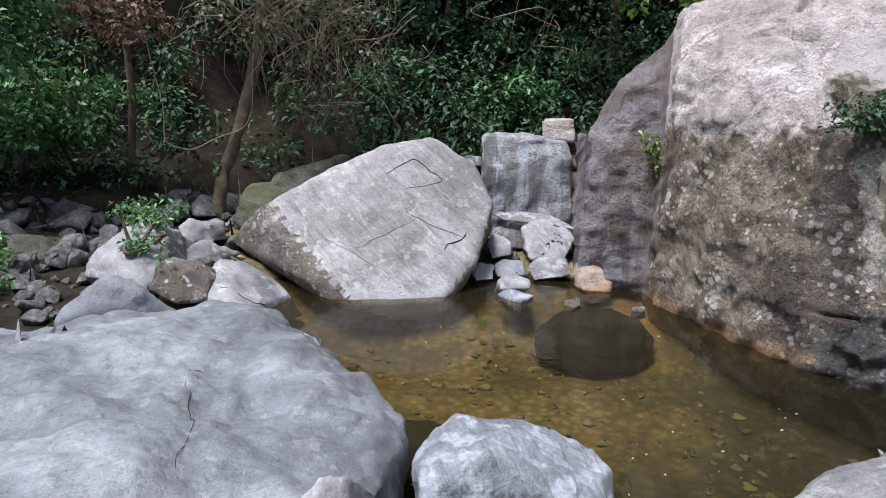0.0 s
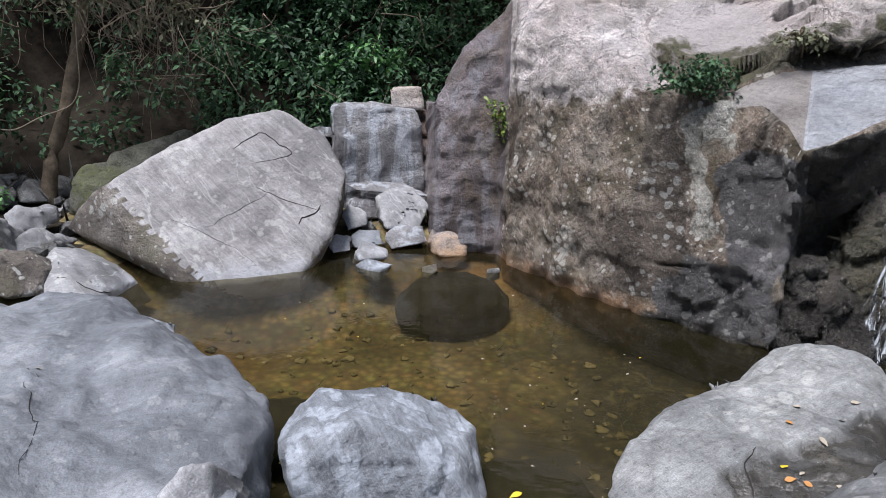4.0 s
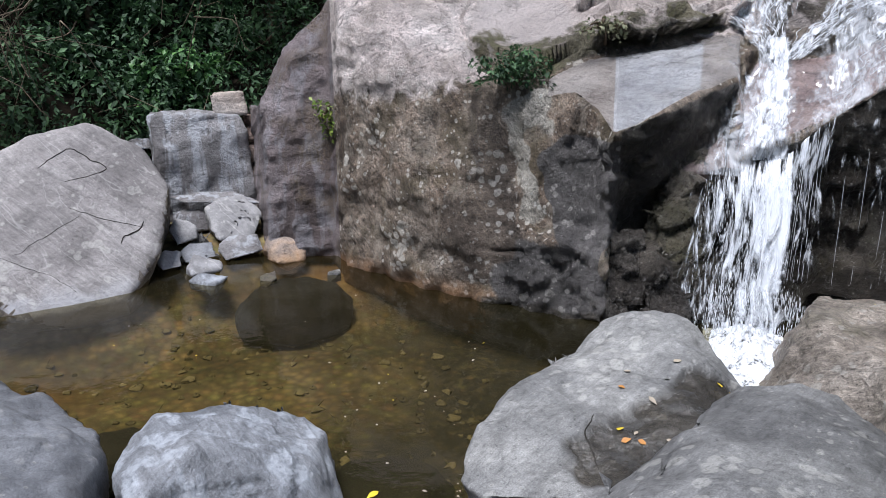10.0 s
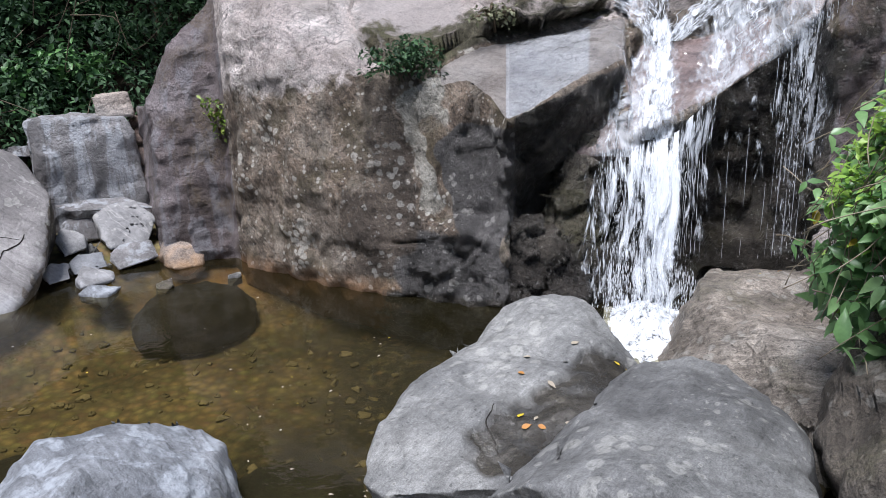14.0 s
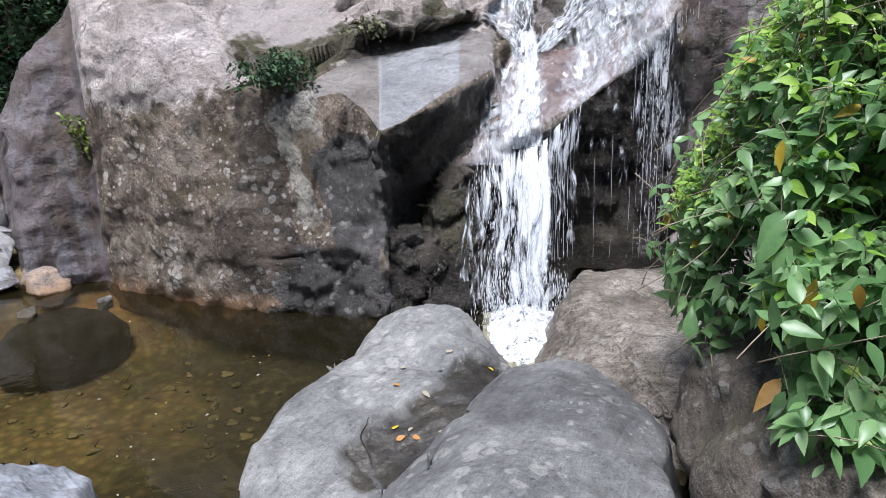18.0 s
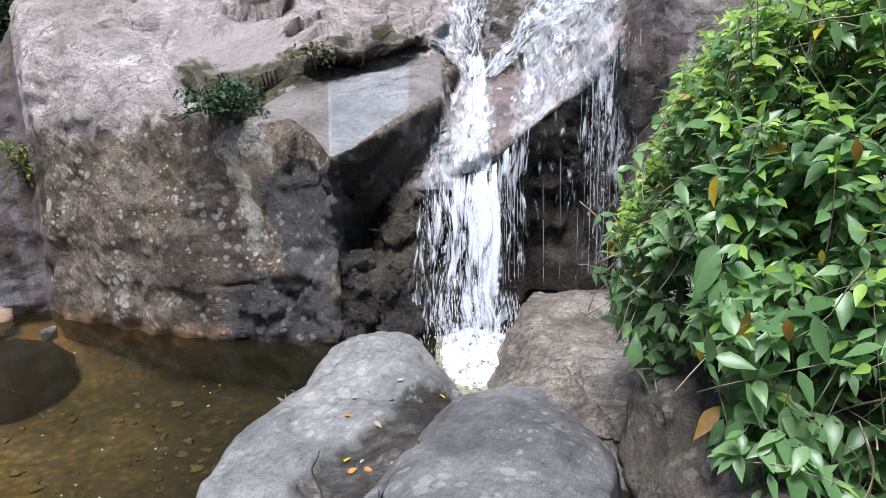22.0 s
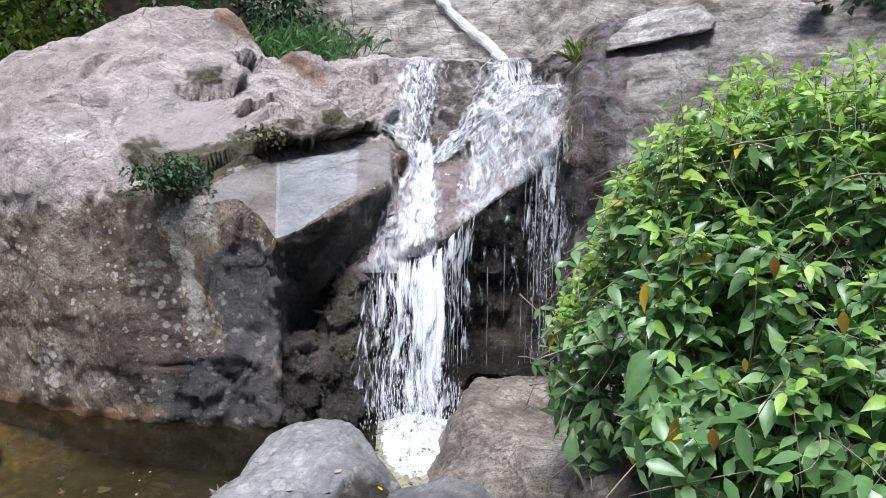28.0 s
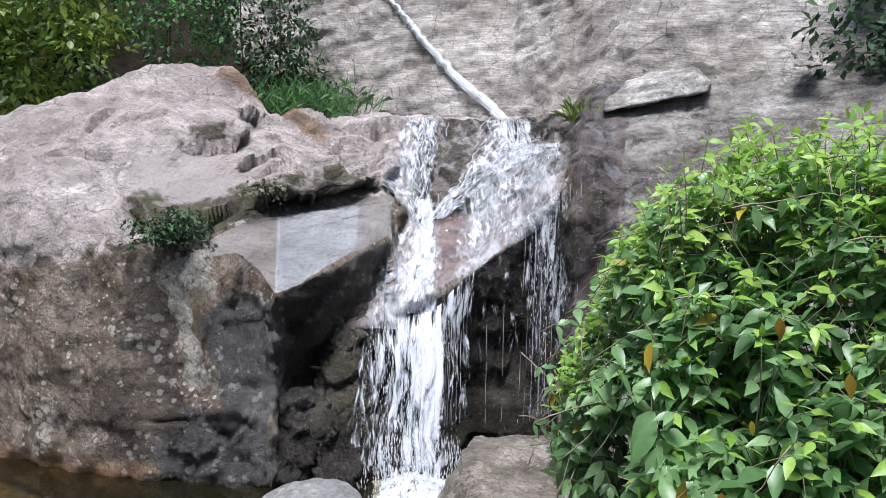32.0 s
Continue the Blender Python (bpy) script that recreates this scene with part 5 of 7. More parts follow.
# ---- leaves ----
def leaf_mat(name, dark, mid, light, rough=0.5, trans=0.25):
    m, n, l, b = nodes_of(name)
    g = n.new("ShaderNodeNewGeometry")
    o = n.new("ShaderNodeObjectInfo")
    ad = n.new("ShaderNodeMath")
    ad.operation = "ADD"
    l.new(g.outputs["Random Per Island"], ad.inputs[0])
    l.new(o.outputs["Random"], ad.inputs[1])
    fr = n.new("ShaderNodeMath")
    fr.operation = "FRACT"
    l.new(ad.outputs[0], fr.inputs[0])
    c = ramp(n, l, fr.outputs[0], [(0.0, dark), (0.55, mid), (1.0, light)]).outputs[0]
    co = mapped(n, l)
    t = tex_noise(n, l, co, 40, 4, 0.6)
    c = mix(n, l, 0.5, c, ramp(n, l, t.outputs[0], [(0.3, (0.7, 0.7, 0.7)), (0.7, (1.25, 1.25, 1.2))]).outputs[0], "MULTIPLY")
    l.new(c, b.inputs["Base Color"])
    b.inputs["Roughness"].default_value = rough
    b.inputs["Specular IOR Level"].default_value = 0.6
    tl = n.new("ShaderNodeBsdfTranslucent")
    l.new(c, tl.inputs[0])
    mx = n.new("ShaderNodeMixShader")
    mx.inputs[0].default_value = trans
    l.new(b.outputs[0], mx.inputs[1])
    l.new(tl.outputs[0], mx.inputs[2])
    l.new(mx.outputs[0], n["Material Output"].inputs["Surface"])
    return m


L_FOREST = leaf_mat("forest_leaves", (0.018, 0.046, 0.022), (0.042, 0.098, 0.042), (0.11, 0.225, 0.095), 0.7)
L_BRIGHT = leaf_mat("lit_leaves", (0.045, 0.115, 0.04), (0.085, 0.215, 0.07), (0.17, 0.36, 0.11))
L_YELLOW = leaf_mat("yellow_green_leaves", (0.07, 0.13, 0.02), (0.16, 0.26, 0.04), (0.33, 0.42, 0.07))
L_DEAD = leaf_mat("withered_brown_leaves", (0.16, 0.09, 0.06), (0.30, 0.19, 0.14), (0.45, 0.32, 0.25), 0.8)
L_GREY = leaf_mat("dull_olive_leaves", (0.08, 0.092, 0.05), (0.17, 0.18, 0.10), (0.29, 0.29, 0.18), 0.7)
rng = np.random.default_rng(7)


def leaf_cloud(centres, radii, per, size, rng, droop=0.5, flat=0.7, narrow=0.27):
    """Pointed folded leaves scattered through soft clumps; returns vertices and triangles."""
    c = np.repeat(np.asarray(centres, float), per, 0)
    r = np.repeat(np.asarray(radii, float), per)
    n = len(c)
    d = rng.normal(size=(n, 3))
    d /= np.linalg.norm(d, axis=1)[:, None]
    rad = r * rng.uniform(0.25, 1.0, n) ** 0.6
    p = c + d * rad[:, None] * np.array([1, 1, flat])
    # the blade points outwards and down, its face up and out
    tip = d * np.array([1, 1, 0.3]) + rng.normal(size=(n, 3)) * 0.7 + np.array([0, 0, -droop])
    tip /= np.linalg.norm(tip, axis=1)[:, None]
    up = np.array([0, 0, 1.0]) + rng.normal(size=(n, 3)) * 0.45
    side = np.cross(tip, up)
    side /= np.linalg.norm(side, axis=1)[:, None] + 1e-9
    nor = np.cross(side, tip)
    s = size * rng.uniform(0.55, 1.35, n)[:, None]
    v = np.empty((n, 4, 3))
    v[:, 0] = p
    v[:, 1] = p + tip * s * 0.5 + side * s * narrow + nor * s * 0.08
    v[:, 2] = p + tip * s - nor * s * 0.10
    v[:, 3] = p + tip * s * 0.5 - side * s * narrow + nor * s * 0.08
    k = np.arange(n)[:, None] * 4
    f = np.concatenate([k + [0, 1, 2], k + [0, 2, 3]], 1).reshape(-1, 3)
    return v.reshape(-1, 3), f


def tri_object(name, v, f, mat, parent=None):
    me = bpy.data.meshes.new(name)
    v, f = np.asarray(v, np.float32), np.asarray(f, np.int32)
    me.vertices.add(len(v))
    me.vertices.foreach_set("co", v.ravel())
    me.loops.add(f.size)
    me.loops.foreach_set("vertex_index", f.ravel())
    me.polygons.add(len(f))
    me.polygons.foreach_set("loop_start", np.arange(0, f.size, 3, dtype=np.int32))
    me.polygons.foreach_set("loop_total", np.full(len(f), 3, np.int32))
    me.update(calc_edges=True)
    me.validate()
    me.materials.append(mat)
    ob = new(name, me)
    if parent:
        ob.parent = parent
    return ob


def limb(name, points, r0, r1, mat, parent, n=14, sides=7, wob=0.0, seed=0):
    c = spline(points, n)
    if wob:
        for i in range(n):
            c[i] += wob * np.array(noise.noise_vector(Vector(c[i] * 2.3) + Vector((seed, 0, 0))))
    v, f = tube(c, np.linspace(r0, r1, n), sides)
    return mesh_object(name, v, f, mat, parent)


def join_tubes(name, curves, mat, parent=None, sides=4):
    vs, fs, o = [], [], 0
    for c, r in curves:
        v, f = tube(c, r, sides)
        vs += v
        fs += [tuple(i + o for i in q) for q in f]
        o += len(v)
    return mesh_object(name, vs, fs, mat, parent)


def bush_thing(name, base, blobs, per, size, mat, label, category="shrub", group="", droop=0.5, stems=5):
    """A shrub on its base: a few stems and a crown of loose leaf clumps (x, y, z, radius)."""
    e = tagged(new(name), label, category, group)
    e.location = base
    cs = np.array([b[:3] for b in blobs], float) - np.array(base)
    v, f = leaf_cloud(cs, [b[3] for b in blobs], per, size, rng, droop)
    tri_object("crown", v, f, mat, e)
    for k in range(stems):
        q = cs[k % len(cs)]
        limb("stem", [(0, 0, 0), tuple(q * 0.5 + rng.normal(size=3) * 0.06), tuple(q)], 0.022, 0.006, M_BARK, e, 7, 5)
    return e


def scatter_blobs(az0, az1, d0, d1, z0, z1, n, r0, r1):
    out = []
    for _ in range(n):
        p = polar(rng.uniform(az0, az1), rng.uniform(d0, d1), rng.uniform(z0, z1))
        out.append((*p, rng.uniform(r0, r1)))
    return out


# the wooded hillside behind the boulders
HILL = [
    (-62.0, [(8.6, -0.1), (9.6, 0.5), (11.5, 1.6), (13.0, 3.4), (15.0, 7.5), (18.0, 12.0)]),
    (-38.0, [(8.8, -0.1), (10.0, 0.4), (11.5, 1.2), (13.0, 3.0), (15.0, 7.5), (18.0, 12.0)]),
    (-20.0, [(8.8, -0.1), (10.2, 0.4), (11.4, 1.0), (12.6, 3.0), (14.0, 7.5), (17.0, 12.0)]),
    (-8.0, [(8.8, -0.1), (9.8, 0.5), (11.0, 1.3), (12.0, 3.0), (13.5, 7.5), (16.0, 12.0)]),
    (10.0, [(9.4, 0.1), (10.0, 0.7), (11.0, 1.5), (12.0, 3.0), (13.5, 7.5), (16.0, 12.0)]),
    (24.0, [(10.0, 0.6), (10.6, 1.5), (11.4, 2.4), (12.4, 4.0), (13.8, 7.5), (16.0, 12.0)]),
    (40.0, [(10.8, 2.4), (11.4, 3.4), (12.0, 4.2), (12.8, 5.5), (14.0, 8.5), (16.0, 12.0)]),
]
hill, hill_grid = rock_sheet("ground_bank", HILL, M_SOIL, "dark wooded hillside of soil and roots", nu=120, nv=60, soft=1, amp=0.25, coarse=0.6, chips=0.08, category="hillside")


def hill_point(az, f):
    i = (az - HILL[0][0]) / (HILL[-1][0] - HILL[0][0]) * (hill_grid.shape[0] - 1)
    return hill_grid[int(round(min(max(i, 0), hill_grid.shape[0] - 1))), int(f * (hill_grid.shape[1] - 1))]


# undergrowth: uncounted leaves over the slope
cen, rad = [], []
for _ in range(1700):
    a, f = rng.uniform(-60, 24), rng.uniform(0.10, 0.62)
    if -18 < a < -5 and f < 0.30 and rng.uniform() < 0.7:
        continue
    p = hill_point(a, f)
    out = -p / np.linalg.norm(p) * rng.uniform(0.05, 0.7)
    cen.append(p + out * np.array([1, 1, 0]) + np.array([0, 0, rng.uniform(0, 0.35)]))
    rad.append(rng.uniform(0.18, 0.45))
v, f = leaf_cloud(cen, rad, 64, 0.095, rng, 0.4, 0.7, 0.25)
tagged(tri_object("undergrowth", v, f, L_FOREST), "dense dark green broad-leaved undergrowth on the slope", "undergrowth", kind="stuff")

# an added canopy above it, out of view, put there to shade the slope
cen, rad = [], []
for _ in range(300):
    a, d = rng.uniform(-19, 14), rng.uniform(10.8, 16)
    cen.append(polar(a, d, 3.9 + (d - 9) * 0.35 + rng.uniform(0, 2.2)))
    rad.append(rng.uniform(0.4, 0.9))
v, f = leaf_cloud(cen, rad, 34, 0.24, rng, 0.2)
tagged(tri_object("tree_canopy", v, f, L_FOREST), "added dark green canopy above the view that shades the slope", "foliage", kind="stuff")

# single shrubs that stand out
for a0, a1, d0, d1, z0, z1, n, r0, r1, per, sz, mat, lab in (
        (-32, -26, 9.6, 10.4, 0.7, 1.75, 26, 0.16, 0.34, 60, 0.10, L_BRIGHT, "bright green feathery shrub at the forest edge"),
        (-27, -22, 9.8, 10.4, 0.9, 1.7, 20, 0.16, 0.30, 60, 0.10, L_BRIGHT, "light green shrub under the trees"),
        (3, 9, 10.2, 11.0, 1.0, 1.9, 24, 0.15, 0.32, 60, 0.11, L_BRIGHT, "broad-leaved green shrub behind the rock block"),
        (-2, 5, 10.6, 11.2, 1.3, 2.6, 26, 0.18, 0.36, 55, 0.11, L_FOREST, "dark green shrub hanging down the slope"),
        (6, 12, 11.0, 11.8, 1.5, 2.6, 20, 0.18, 0.34, 55, 0.11, L_FOREST, "dense dark shrub above the stones")):
    b = scatter_blobs(a0, a1, d0, d1, z0, z1, n, r0, r1)
    g = polar((a0 + a1) / 2, (d0 + d1) / 2 + 0.4, z0 - 0.5)
    bush_thing("shrub", tuple(g), b, per, sz, mat, lab)

# trees with trunks
def tree(points, r0, r1, blobs, per, size, mat, label, limbs=(), bark=M_BARK):
    base = points[0]
    e = tagged(new("tree"), label, "tree")
    e.location = base
    rel = [tuple(np.array(p) - np.array(base)) for p in points]
    limb("trunk", rel, r0, r1, bark, e, 18, 9, 0.03)
    for k, q in enumerate(limbs):
        limb("limb", [tuple(np.array(p) - np.array(base)) for p in q], r1 * 0.8, 0.006, bark, e, 10, 5, 0.05, k)
    if blobs:
        v, f = leaf_cloud(np.array([b[:3] for b in blobs]) - np.array(base), [b[3] for b in blobs], per, size, rng)
        tri_object("crown", v, f, mat, e)
    return e


def pl(*q):
    return [tuple(polar(*p)) for p in q]


tree(pl((-16.0, 9.0, 0.0), (-15.6, 9.1, 0.5), (-14.2, 9.2, 1.2), (-12.6, 9.4, 2.2), (-12.0, 9.6, 3.6), (-11.5, 9.8, 5.2)), 0.085, 0.06,
     scatter_blobs(-16.5, -5, 8.9, 9.7, 2.0, 3.3, 46, 0.15, 0.38), 60, 0.07, L_GREY,
     "leaning bare-trunked tree with thin olive foliage and hanging vines",
     [pl((-12.6, 9.4, 2.2), (-15, 9.3, 2.6), (-17.5, 9.2, 2.5)), pl((-12.2, 9.5, 2.9), (-9.5, 9.4, 3.1), (-7, 9.3, 2.4)), pl((-12, 9.6, 3.4), (-14, 9.4, 3.8), (-16, 9.2, 3.2))])
tree(pl((-30.5, 8.7, 0.1), (-30.4, 8.8, 1.2), (-30.2, 9.0, 2.4), (-30, 9.2, 4.5)), 0.06, 0.04, scatter_blobs(-34, -25, 8.6, 9.6, 1.9, 3.6, 55, 0.2, 0.45), 70, 0.10, L_BRIGHT,
     "slender dark tree at the forest edge")
tree(pl((-21.5, 10.0, 0.6), (-21.0, 10.0, 1.6), (-21.6, 10.0, 2.6), (-22, 10.0, 4.5)), 0.05, 0.035, scatter_blobs(-25, -19.5, 9.0, 9.7, 2.1, 2.9, 30, 0.14, 0.32), 60, 0.085, L_DEAD,
     "tree with a clump of withered reddish brown leaves")
tree(pl((1.0, 11.2, 1.2), (0.8, 11.1, 2.4), (1.2, 11.0, 4.5)), 0.06, 0.04, scatter_blobs(-3, 6, 10.6, 11.4, 2.6, 4.4, 40, 0.2, 0.5), 55, 0.11, L_FOREST, "slim forest tree on the slope")
tree(pl((12.5, 11.5, 1.8), (12.6, 11.3, 3.0), (12.2, 10.6, 4.6)), 0.07, 0.04, scatter_blobs(8.5, 14.5, 9.6, 10.6, 2.75, 3.6, 26, 0.15, 0.3), 50, 0.10, L_YELLOW, "tree with hanging yellow-green leaves above the rocks")

# hanging roots and vines
vine = tagged(new("vine"), "pale looping vine hanging from the leaning tree", "vine")
limb("stem", pl((-20.5, 9.2, 2.5), (-20.0, 9.1, 2.0), (-19.2, 9.05, 1.6), (-19.4, 9.0, 1.12), (-17.7, 9.0, 0.98), (-15.8, 9.05, 1.1), (-13.8, 9.1, 1.27), (-13.2, 9.1, 1.7), (-13.0, 9.15, 2.6)), 0.008, 0.006, M_VINE, vine, 46, 6, 0.06)
curves = []
for k in range(160):
    a = rng.normal(-10.0, 3.0)
    z1 = rng.uniform(2.3, 3.6)
    drop = rng.uniform(0.3, 1.3) * (1.6 if k % 6 == 0 else 1)
    d = rng.uniform(8.7, 9.3)
    c = spline(pl((a + rng.uniform(-4, 4), d, z1), (a + rng.uniform(-2, 2), d - 0.1, z1 - drop * 0.35), (a + rng.uniform(-2.5, 2.5), d - 0.2, z1 - drop)), 12)
    c = c + np.array([noise.noise_vector(Vector(q * 3.1)) for q in c]) * 0.16
    r = rng.uniform(0.003, 0.008)
    curves.append((c, np.linspace(r, r * 0.4, 12)))
tagged(join_tubes("hanging_roots", curves, M_ROOT), "tangle of dry hanging roots and twigs", "roots", kind="stuff")
curves = []
for k in range(70):
    a, d = rng.uniform(-32, 10), rng.uniform(9.4, 11)
    z1 = rng.uniform(0.9, 3.0)
    q = polar(a, d, z1)
    c = spline([q, q + Vector(rng.normal(size=3) * 0.3) + Vector((0, 0, 0.1)), q + Vector(rng.normal(size=3) * 0.6)], 9)
    r = rng.uniform(0.004, 0.012)
    curves.append((c, np.linspace(r, r * 0.4, 9)))
tagged(join_tubes("twigs", curves, M_ROOT), "thin pale twigs among the leaves", "twigs", kind="stuff")

# sunlit growth above the great rock
for a0, a1, d0, d1, z0, z1, n, r0, r1, per, sz, mat, lab in (
        (17.5, 25, 9.4, 10.6, 2.7, 5.6, 60, 0.2, 0.42, 60, 0.12, L_YELLOW, "leafy yellow-green tree growing behind the great rock"),
        (24.5, 33, 10.2, 11.4, 3.4, 5.6, 44, 0.2, 0.45, 70, 0.09, L_BRIGHT, "soft green bushes on the bank above the rock"),
        (32, 38.5, 10.2, 11.0, 3.2, 5.2, 40, 0.2, 0.42, 70, 0.085, L_FOREST, "shaded green bush at the cliff foot")):
    b = scatter_blobs(a0, a1, d0, d1, z0, z1, n, r0, r1)
    bush_thing("bush", tuple(polar((a0 + a1) / 2, d1, z0 - 0.8)), b, per, sz, mat, lab, "bush")


def grass_tuft(base, n, h, spread, mat, label, lean=(0, 0, 0), kind=""):
    p0 = np.repeat([base], n, 0) + rng.normal(size=(n, 3)) * np.array([spread, spread, spread * 0.3])
    d = rng.normal(size=(n, 3)) * 0.45 + np.array([0, 0, 1.0]) + np.array(lean)
    d /= np.linalg.norm(d, axis=1)[:, None]
    s = h * rng.uniform(0.5, 1.2, n)[:, None]
    side = np.cross(d, rng.normal(size=(n, 3)))
    side /= np.linalg.norm(side, axis=1)[:, None]
    w = 0.022 * s
    v = np.stack([p0 - side * w, p0 + side * w, p0 + d * s * 0.6 + side * w * 0.8, p0 + d * s + np.array([0, 0, -0.25]) * s], 1)
    k = np.arange(n)[:, None] * 4
    f = np.concatenate([k + [0, 1, 2], k + [0, 2, 3]], 1).reshape(-1, 3)
    return tagged(tri_object("grass", v.reshape(-1, 3), f, mat), label, "grass", kind=kind)


grass_tuft(tuple(polar(37.5, 10.2, 3.05)), 1500, 0.26, 0.42, L_BRIGHT, "long green grass at the foot of the cliff", (-0.2, -0.3, 0), "stuff")
grass_tuft(tuple(polar(60.6, 7.75, 2.80)), 260, 0.22, 0.14, L_YELLOW, "tuft of bright grass on the cliff ledge", (0, 0, 0), "stuff")
grass_tuft(tuple(polar(58.4, 7.8, 2.82)), 120, 0.25, 0.08, L_YELLOW, "thin dry grass on the cliff ledge", (0, 0, 0), "stuff")
cen = [polar(rng.uniform(74, 95), rng.uniform(7.2, 8.0), rng.uniform(2.9, 5.0)) for _ in range(70)]
v, f = leaf_cloud(cen, rng.uniform(0.2, 0.4, 70), 60, 0.10, rng)
tagged(tri_object("cliff_shrubs", v, f, L_FOREST), "dark shrubs hanging from the cliff", "shrubs", kind="stuff")

# ---- the falls ----
def froth_mat(name, low, high, stretch=(26, 26, 3.0), alpha=1.0):
    m, n, l, b = nodes_of(name)
    co = mapped(n, l, stretch)
    t = tex_noise(n, l, co, 1.0, 5, 0.65, 0.3)
    a = ramp(n, l, t.outputs[0], [(low, (0, 0, 0)), (high, (alpha,) * 3)]).outputs[0]
    b.inputs["Base Color"].default_value = (0.86, 0.89, 0.93, 1)
    b.inputs["Roughness"].default_value = 0.35
    b.inputs["Subsurface Weight"].default_value = 0.0
    tr = n.new("ShaderNodeBsdfTransparent")
    mx = n.new("ShaderNodeMixShader")
    l.new(a, mx.inputs[0])
    l.new(tr.outputs[0], mx.inputs[1])
    l.new(b.outputs[0], mx.inputs[2])
    l.new(mx.outputs[0], n["Material Output"].inputs["Surface"])
    return m


def fall_mat(name, low, high, stretch, stretch2, alpha=0.96, twist=0.7, second=0.75):
    """White water broken into threads along its fall; the attribute thin opens it further."""
    m, n, l, b = nodes_of(name)
    fl_ = n.new("ShaderNodeAttribute")
    fl_.attribute_name = "flow"

    def stretched(k):
        mp = n.new("ShaderNodeMapping")
        mp.inputs["Scale"].default_value = k
        l.new(fl_.outputs["Vector"], mp.inputs["Vector"])
        return mp.outputs[0]

    t1 = tex_noise(n, l, stretched(stretch), 1.0, 5, 0.66, twist)
    t2 = tex_noise(n, l, stretched(stretch2), 1.0, 4, 0.65, twist * 0.5)
    s = n.new("ShaderNodeMath")
    s.operation = "MULTIPLY_ADD"
    l.new(t2.outputs[0], s.inputs[0])
    s.inputs[1].default_value = second
    l.new(t1.outputs[0], s.inputs[2])
    at = n.new("ShaderNodeAttribute")
    at.attribute_name = "thin"
    d = n.new("ShaderNodeMath")
    d.operation = "SUBTRACT"
    l.new(s.outputs[0], d.inputs[0])
    l.new(at.outputs["Fac"], d.inputs[1])
    a = n.new("ShaderNodeMapRange")
    a.interpolation_type = "SMOOTHSTEP"
    a.inputs["From Min"].default_value, a.inputs["From Max"].default_value = low, high
    a.inputs["To Max"].default_value = alpha
    l.new(d.outputs[0], a.inputs["Value"])
    b.inputs["Base Color"].default_value = (0.81, 0.845, 0.895, 1)
    b.inputs["Roughness"].default_value = 0.3
    bp = n.new("ShaderNodeBump")
    bp.inputs["Strength"].default_value = 0.6
    bp.inputs["Distance"].default_value = 0.03
    l.new(s.outputs[0], bp.inputs["Height"])
    l.new(bp.outputs[0], b.inputs["Normal"])
    tr = n.new("ShaderNodeBsdfTransparent")
    mx = n.new("ShaderNodeMixShader")
    l.new(a.outputs[0], mx.inputs[0])
    l.new(tr.outputs[0], mx.inputs[1])
    l.new(b.outputs[0], mx.inputs[2])
    l.new(mx.outputs[0], n["Material Output"].inputs["Surface"])
    return m


M_VEIL = fall_mat("thin_water_veil", 0.84, 1.16, (8, 1, 2.4), (26, 1, 6), 0.85, 1.5)
M_FROTH = fall_mat("white_water", 0.72, 1.06, (7, 1, 2.6), (26, 1, 7), 0.96, 1.5)
M_CURTAIN = fall_mat("falling_curtain", 0.83, 1.03, (8, 1, 1.9), (27, 1, 4.2), 0.95, 1.5)
M_THREADS = fall_mat("falling_threads", 0.98, 1.22, (16, 1, 0.9), (60, 1, 2.6), 0.5, 0.9)
M_SHEEN = fall_mat("thin_sheen", 0.60, 1.16, (6, 1, 3), (22, 1, 6), 0.55, 1.6)
M_DROP = froth_mat("falling_water", 0.15, 0.3, (9, 9, 9), 0.55)
M_CHUTE = fall_mat("chute_water", 0.62, 0.98, (34, 1, 1.3), (90, 1, 3.2), 0.9, 0.5)
M_FOAM = fall_mat("foam", 0.60, 0.92, (9, 9, 9), (36, 36, 36), 0.97)



def set_flow(ob, thin, flow):
    at = ob.data.attributes.new("thin", "FLOAT", "POINT")
    at.data.foreach_set("value", thin)
    at = ob.data.attributes.new("flow", "FLOAT_VECTOR", "POINT")
    at.data.foreach_set("vector", [c for q in flow for c in q])


AZ0, AZ1 = GREAT[0][0], GREAT[-1][0]


def rock_at(az, z, out=0.03):
    """The rock's surface at a bearing and height, from the top of its profile down, a little way off it."""
    u = (az - AZ0) / (AZ1 - AZ0) * (great_grid.shape[0] - 1)
    i = int(min(max(u, 0), great_grid.shape[0] - 2))
    f = u - i
    col = great_grid[i] * (1 - f) + great_grid[i + 1] * f
    j = len(col) - 1
    while j > 0 and col[j, 2] > z:
        j -= 1
    k = min(j + 1, len(col) - 1)
    dz = col[k, 2] - col[j, 2]
    w = 0 if abs(dz) < 1e-6 else min(1, max(0, (z - col[j, 2]) / dz))
    p = Vector(col[j] * (1 - w) + col[k] * w)
    r = Vector((p.x, p.y, 0)).normalized()
    lip = float(np.interp(z, [1.06, 1.12, 1.62], [5.95, 5.97, 6.58]))
    if 41.4 < az < 46.6 and 0.9 < z < 1.62 and p.xy.length > lip:
        p = Vector((r.x * lip, r.y * lip, z))
    return p - r * out + Vector((0, 0, out * 0.7))


